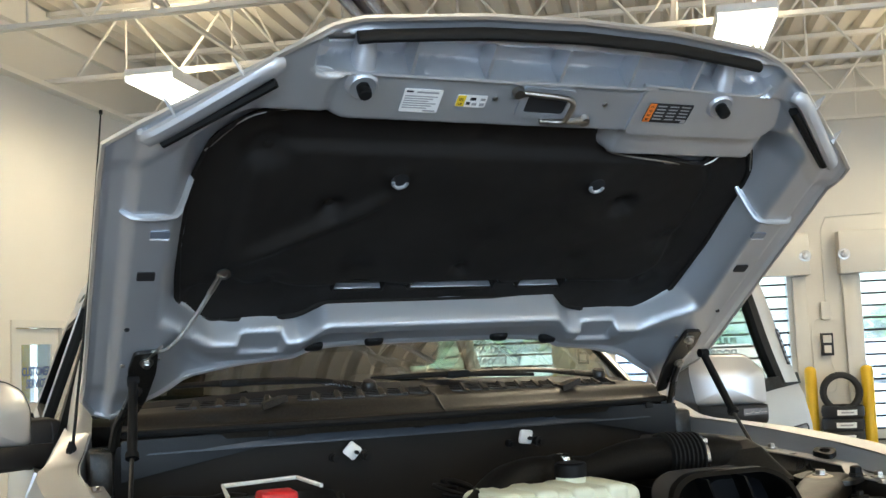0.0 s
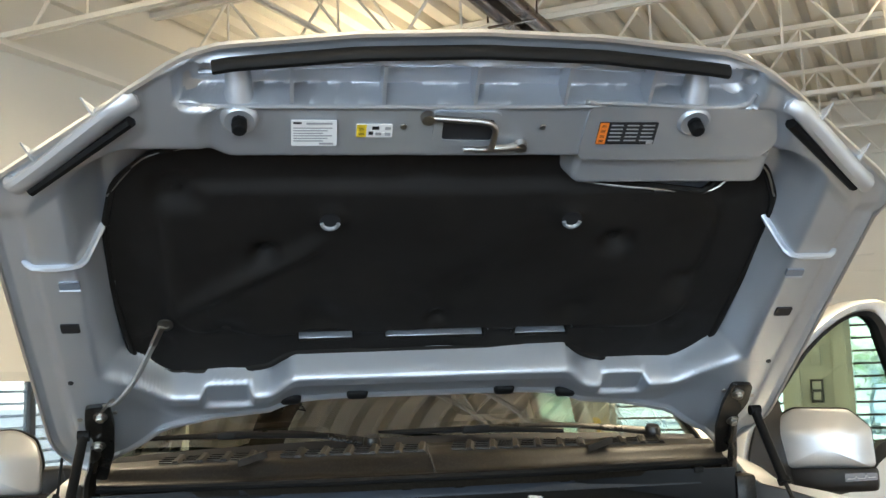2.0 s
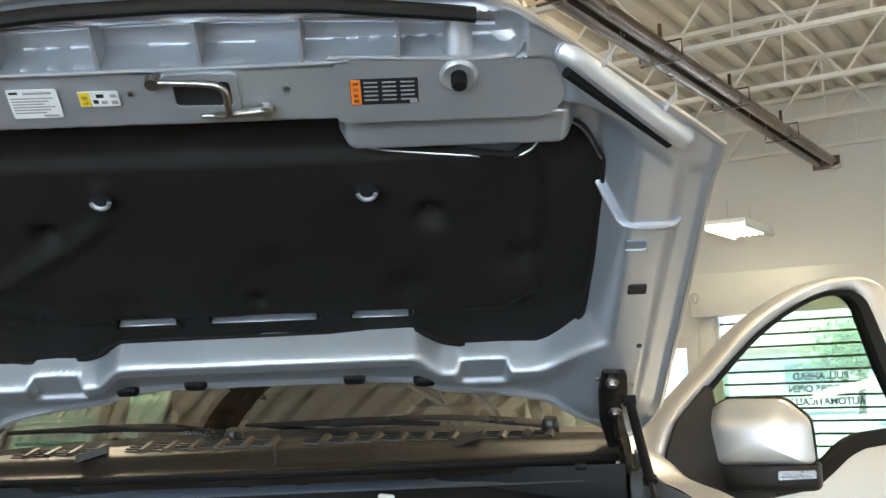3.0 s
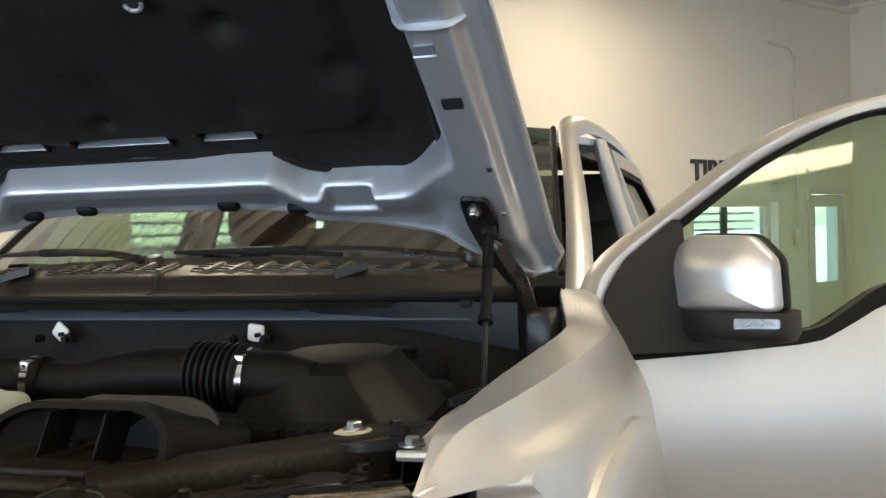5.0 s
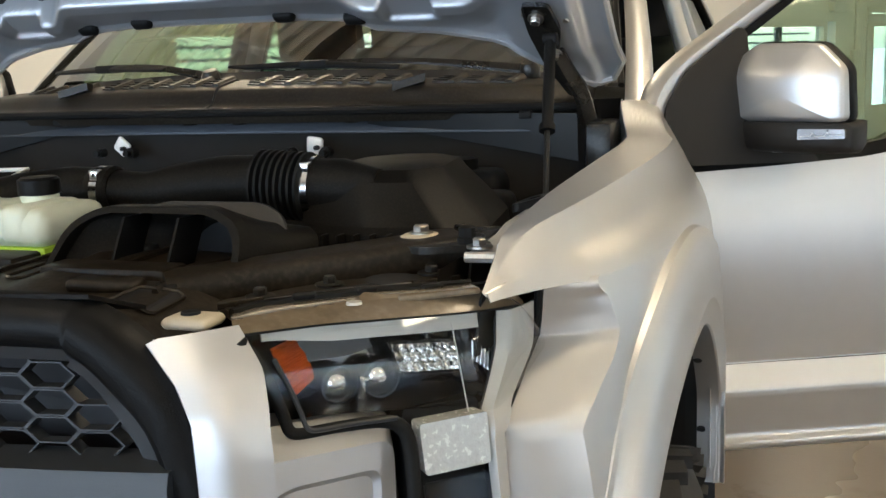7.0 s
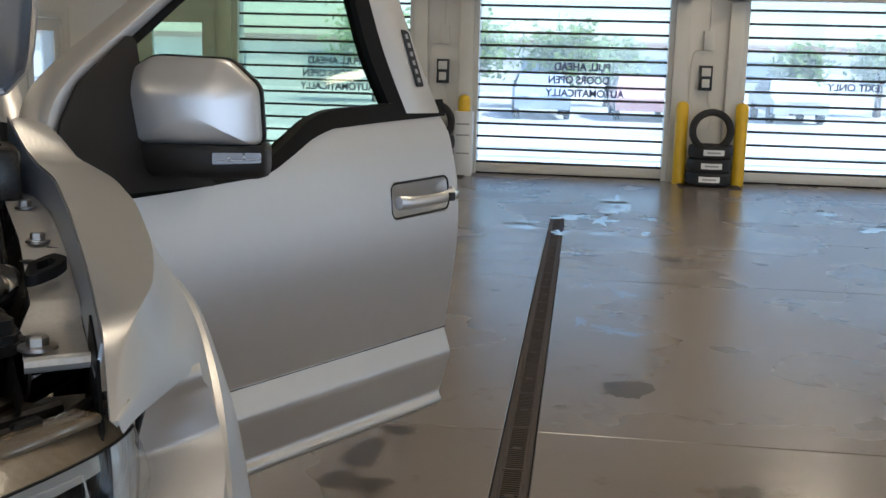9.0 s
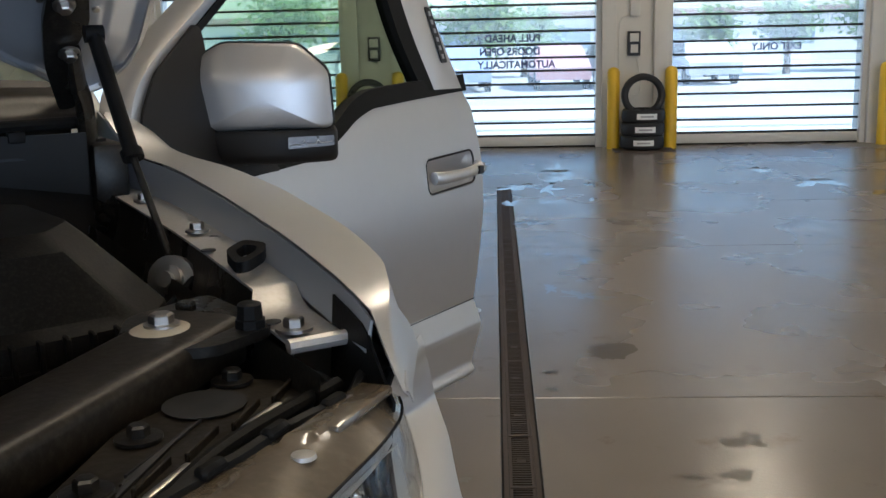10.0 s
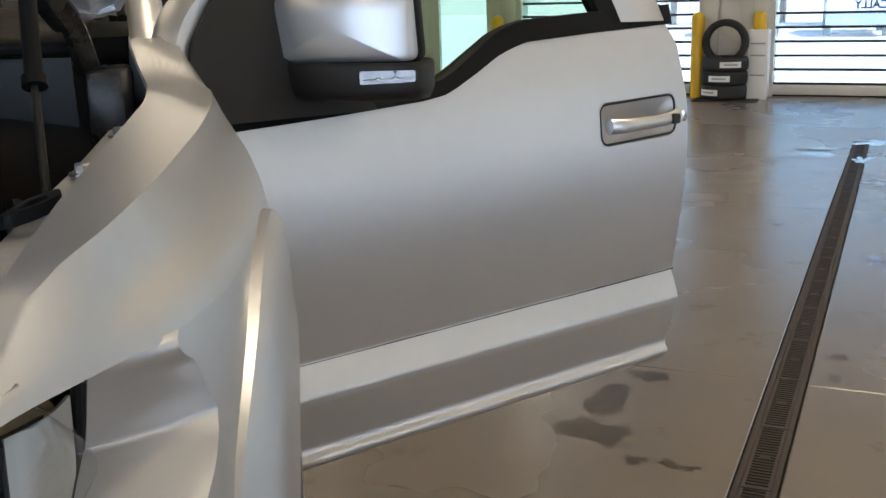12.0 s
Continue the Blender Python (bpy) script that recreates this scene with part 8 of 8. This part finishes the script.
    o1 = rounded([(0, 0.93), (0.228, 0.93), (0.228, 1.205), (0.05, 1.209), (0.0, 1.188)], 0.026, 5)
    o2 = [(0.116 + (u - 0.116) * 0.92, 1.05 + (v - 1.06) * 0.84) for u, v in o1]
    o3 = [(0.125 + (u - 0.116) * 0.66, 1.05 + (v - 1.06) * 0.62) for u, v in o1]
    o4 = [(0.125 + (u - 0.116) * 0.60, 1.05 + (v - 1.06) * 0.56) for u, v in o1]
    bm = BM()
    loft(bm, [[BP(u, v, d) for u, v in o] for o, d in ((o1, -0.05), (o1, -0.004), (o2, 0.020), (o3, 0.021), (o4, 0.012))])
    part("lower_block", bm, SILVER, hp, "silver moulding under the lamp", True, 30)
    bm = BM()
    rimline = [LQ(s, l, z, 0.002) for l, z in ((0.005, 1.313), (0.021, 1.286), (0.036, 1.250), (0.045, 1.222), (0.050, 1.206), (0.062, 1.200), (0.105, 1.199), (0.160, 1.196), (0.184, 1.186), (0.193, 1.165), (0.194, 1.12), (0.190, 0.95))]
    tube(bm, rimline, [0.008, 0.008, 0.008, 0.007, 0.007, 0.007, 0.007, 0.008, 0.009, 0.009, 0.009, 0.009], 10, 0.8, 5)
    part("lamp_surround", bm, RUBBER, hp, "black rim round the lamp")
    bm = BM()
    tube(bm, [p + (LQ(s, 0.2, 1.2, 1.0) - LQ(s, 0.2, 1.2)) * 0.010 + Vector((s * 0.012, 0.012, 0.004)) for p in rimline[1:8]], 0.003, 6, 1.0, 5)
    part("rim_bead", bm, DARKGREY, hp, "dark grey inner bead")
    bm = BM()
    box(bm, s * 0.545 - 0.030, s * 0.545 + 0.030, -0.945, -0.895, 1.318, 1.332, 0.008, 3)
    part("pale_bracket", bm, CREAM, hp, "pale plastic bracket")
    bm = BM()
    turned(bm, (s * 0.54, -0.917, 1.330), (0, 0, 1), [(0, 0.012), (0.005, 0.011), (0.006, 0)], 14)
    part("push_clip", bm, RUBBER, hp)
    # silver cap outside the headlamp
    cap = new("fender_cap")
    cap.parent = truck
    bm = BM()
    def capf(u, v):
        z = 1.312 - 0.41 * v
        xl = float(ip(z, [0.9, 1.150, 1.236, 1.312], [0.839, 0.842, 0.859, 0.871]))
        yl = float(ip(z, [0.9, 1.150, 1.236, 1.312], [-0.704, -0.700, -0.582, -0.612]))
        yr = notch_edge(min(z, 1.305)) + 0.004 + 0.02 * sm((z - 1.305) / 0.015)
        xr = fender_x(yr, min(z, 1.31)) + 0.002
        dip = 0.006 * math.sin(math.pi * u) * sm((z - 1.236) / 0.03)
        bulge = 0.006 * math.sin(math.pi * u)
        return Vector((s * (xl + (xr - xl) * u), yl + (yr - yl) * u + dip - bulge, z))
    grid(bm, capf, 18, 90, 0.006)
    part("cap_skin", bm, SILVER, cap, "silver cap beside the headlamp", True, 45)
    bm = BM()
    tube(bm, [capf(0, v) + Vector((-s * 0.003, -0.007, 0)) for v in np.linspace(0.01, 1, 80)], 0.0050, 8)
    part("cap_gasket", bm, RUBBER, cap, "black gasket")

# grille
grille = new("grille")
grille.parent = truck
grille["label"] = "black grille with a honeycomb mesh"
G = lambda x, z, d: Vector((x, -0.985 - 0.055 * (1 - (x / 0.55) ** 2) - d, z))
for s in (-1, 1):
    bm = BM()
    out = [(0.0, 1.372), (0.40, 1.366), (0.47, 1.352), (0.535, 1.300), (0.585, 1.22), (0.62, 1.05), (0.62, 0.85)]
    inn = [(0.0, 1.318), (0.40, 1.314), (0.448, 1.305), (0.488, 1.27), (0.535, 1.20), (0.56, 1.05), (0.56, 0.85)]
    o4, i4 = [p for p in spline([(*p, 0) for p in out], 5)], [p for p in spline([(*p, 0) for p in inn], 5)]
    rings = [[G(s * a.x, a.y, -0.03), G(s * a.x, a.y, 0.004), G(s * (a.x * 0.7 + b.x * 0.3), a.y * 0.7 + b.y * 0.3, 0.022), G(s * (a.x * 0.25 + b.x * 0.75), a.y * 0.25 + b.y * 0.75, 0.024), G(s * b.x, b.y, 0.012), G(s * b.x, b.y, -0.03)] for a, b in zip(o4, i4)]
    loft(bm, rings)
    part("surround", bm, PLASTIC, grille, "black surround", True, 50)
    bm = BM()
    in2 = [(0.0, 1.298), (0.40, 1.297), (0.438, 1.288), (0.472, 1.258), (0.515, 1.19), (0.525, 1.17)]
    i5 = spline([(*p, 0) for p in in2], 6)[:26]
    rings = [[G(s * a.x, a.y, -0.02), G(s * a.x, a.y, 0.006), G(s * b.x, b.y, 0.0), G(s * b.x, b.y, -0.02)] for a, b in zip(i4[:26], i5)]
    loft(bm, rings)
    part("grey_rim", bm, DARKGREY, grille, "dark grey inner rim", True, 50)
bm = BM()
loft(bm, [[G(x, 1.190, -0.02), G(x, 1.182, 0.030), G(x, 1.165, 0.036), G(x, 1.075, 0.036), G(x, 1.060, 0.02), G(x, 1.06, -0.02)] for x in np.linspace(-0.56, 0.56, 17)])
part("centre_bar", bm, DARKGREY, grille, "dark grey centre bar")
hw, hh = 0.050, 0.031
k = 0
for r in range(8):
    for c in range(-11, 12):
        x, z = c * hw * 1.02, 1.278 - r * hh * 1.02 + (0.5 * hh if c % 2 else 0)
        if abs(x) > float(ip(z, [1.15, 1.19, 1.26, 1.29], [0.515, 0.505, 0.455, 0.43])) or z < 1.19 and z > 1.05 or z < 1.19:
            continue
        bm = BM()
        o = [(-hw * 0.68, 0), (-hw * 0.36, hh * 0.5), (hw * 0.36, hh * 0.5), (hw * 0.68, 0), (hw * 0.36, -hh * 0.5), (-hw * 0.36, -hh * 0.5)]
        ring_prism(bm, [(x + u, z + v) for u, v in o], [(x + u * 0.92, z + v * 0.88) for u, v in o], G, -0.022, -0.004)
        part("mesh_cell", bm, DARKGREY, grille, "", False)
for r in range(4):
    for c in range(-10, 11):
        x, z = c * hw * 1.02, 1.04 - r * hh * 1.02 + (0.5 * hh if c % 2 else 0)
        bm = BM()
        o = [(-hw * 0.68, 0), (-hw * 0.36, hh * 0.5), (hw * 0.36, hh * 0.5), (hw * 0.68, 0), (hw * 0.36, -hh * 0.5), (-hw * 0.36, -hh * 0.5)]
        ring_prism(bm, [(x + u, z + v) for u, v in o], [(x + u * 0.92, z + v * 0.88) for u, v in o], G, -0.022, -0.004)
        part("mesh_cell", bm, DARKGREY, grille, "", False)
bm = BM()
prism(bm, [(-0.56, 0.85), (0.56, 0.85), (0.56, 1.20), (0.46, 1.31), (-0.46, 1.31), (-0.56, 1.20)], lambda u, v, d: G(u, v, d), -0.07, -0.06)
part("dark_core", bm, INK, grille, "", False)
bm = BM()
grid(bm, lambda u, v: Vector(((u * 2 - 1) * 0.47, -0.985 - 0.055 * (1 - ((u * 2 - 1) * 0.85) ** 2) + 0.10 * v, 1.370 - 0.035 * v)), 20, 4, 0.005)
part("surround_top", bm, PLASTIC, grille)
# bumper
bumper = new("front_bumper")
bumper.parent = truck
bm = BM()
loft(bm, [[Vector((x, y0, 0.86)), Vector((x, y0 - 0.10, 0.84)), Vector((x, y0 - 0.10, 0.66)), Vector((x, y0, 0.62))] for x, y0 in ((-0.98, -0.68), (-0.85, -0.85), (-0.6, -1.0), (0, -1.06), (0.6, -1.0), (0.85, -0.85), (0.98, -0.68))])
part("bumper_bar", bm, DARKGREY, bumper, "dark grey steel bumper")
bm = BM()
loft(bm, [[Vector((x, y0, 0.95)), Vector((x, y0 - 0.02, 0.93)), Vector((x, y0 - 0.02, 0.80)), Vector((x, y0 + 0.05, 0.80))] for x, y0 in ((-0.94, -0.62), (-0.82, -0.75), (-0.62, -0.92), (0.62, -0.92), (0.82, -0.75), (0.94, -0.62))])
part("lower_fascia", bm, PLASTIC, bumper, "black lower fascia")
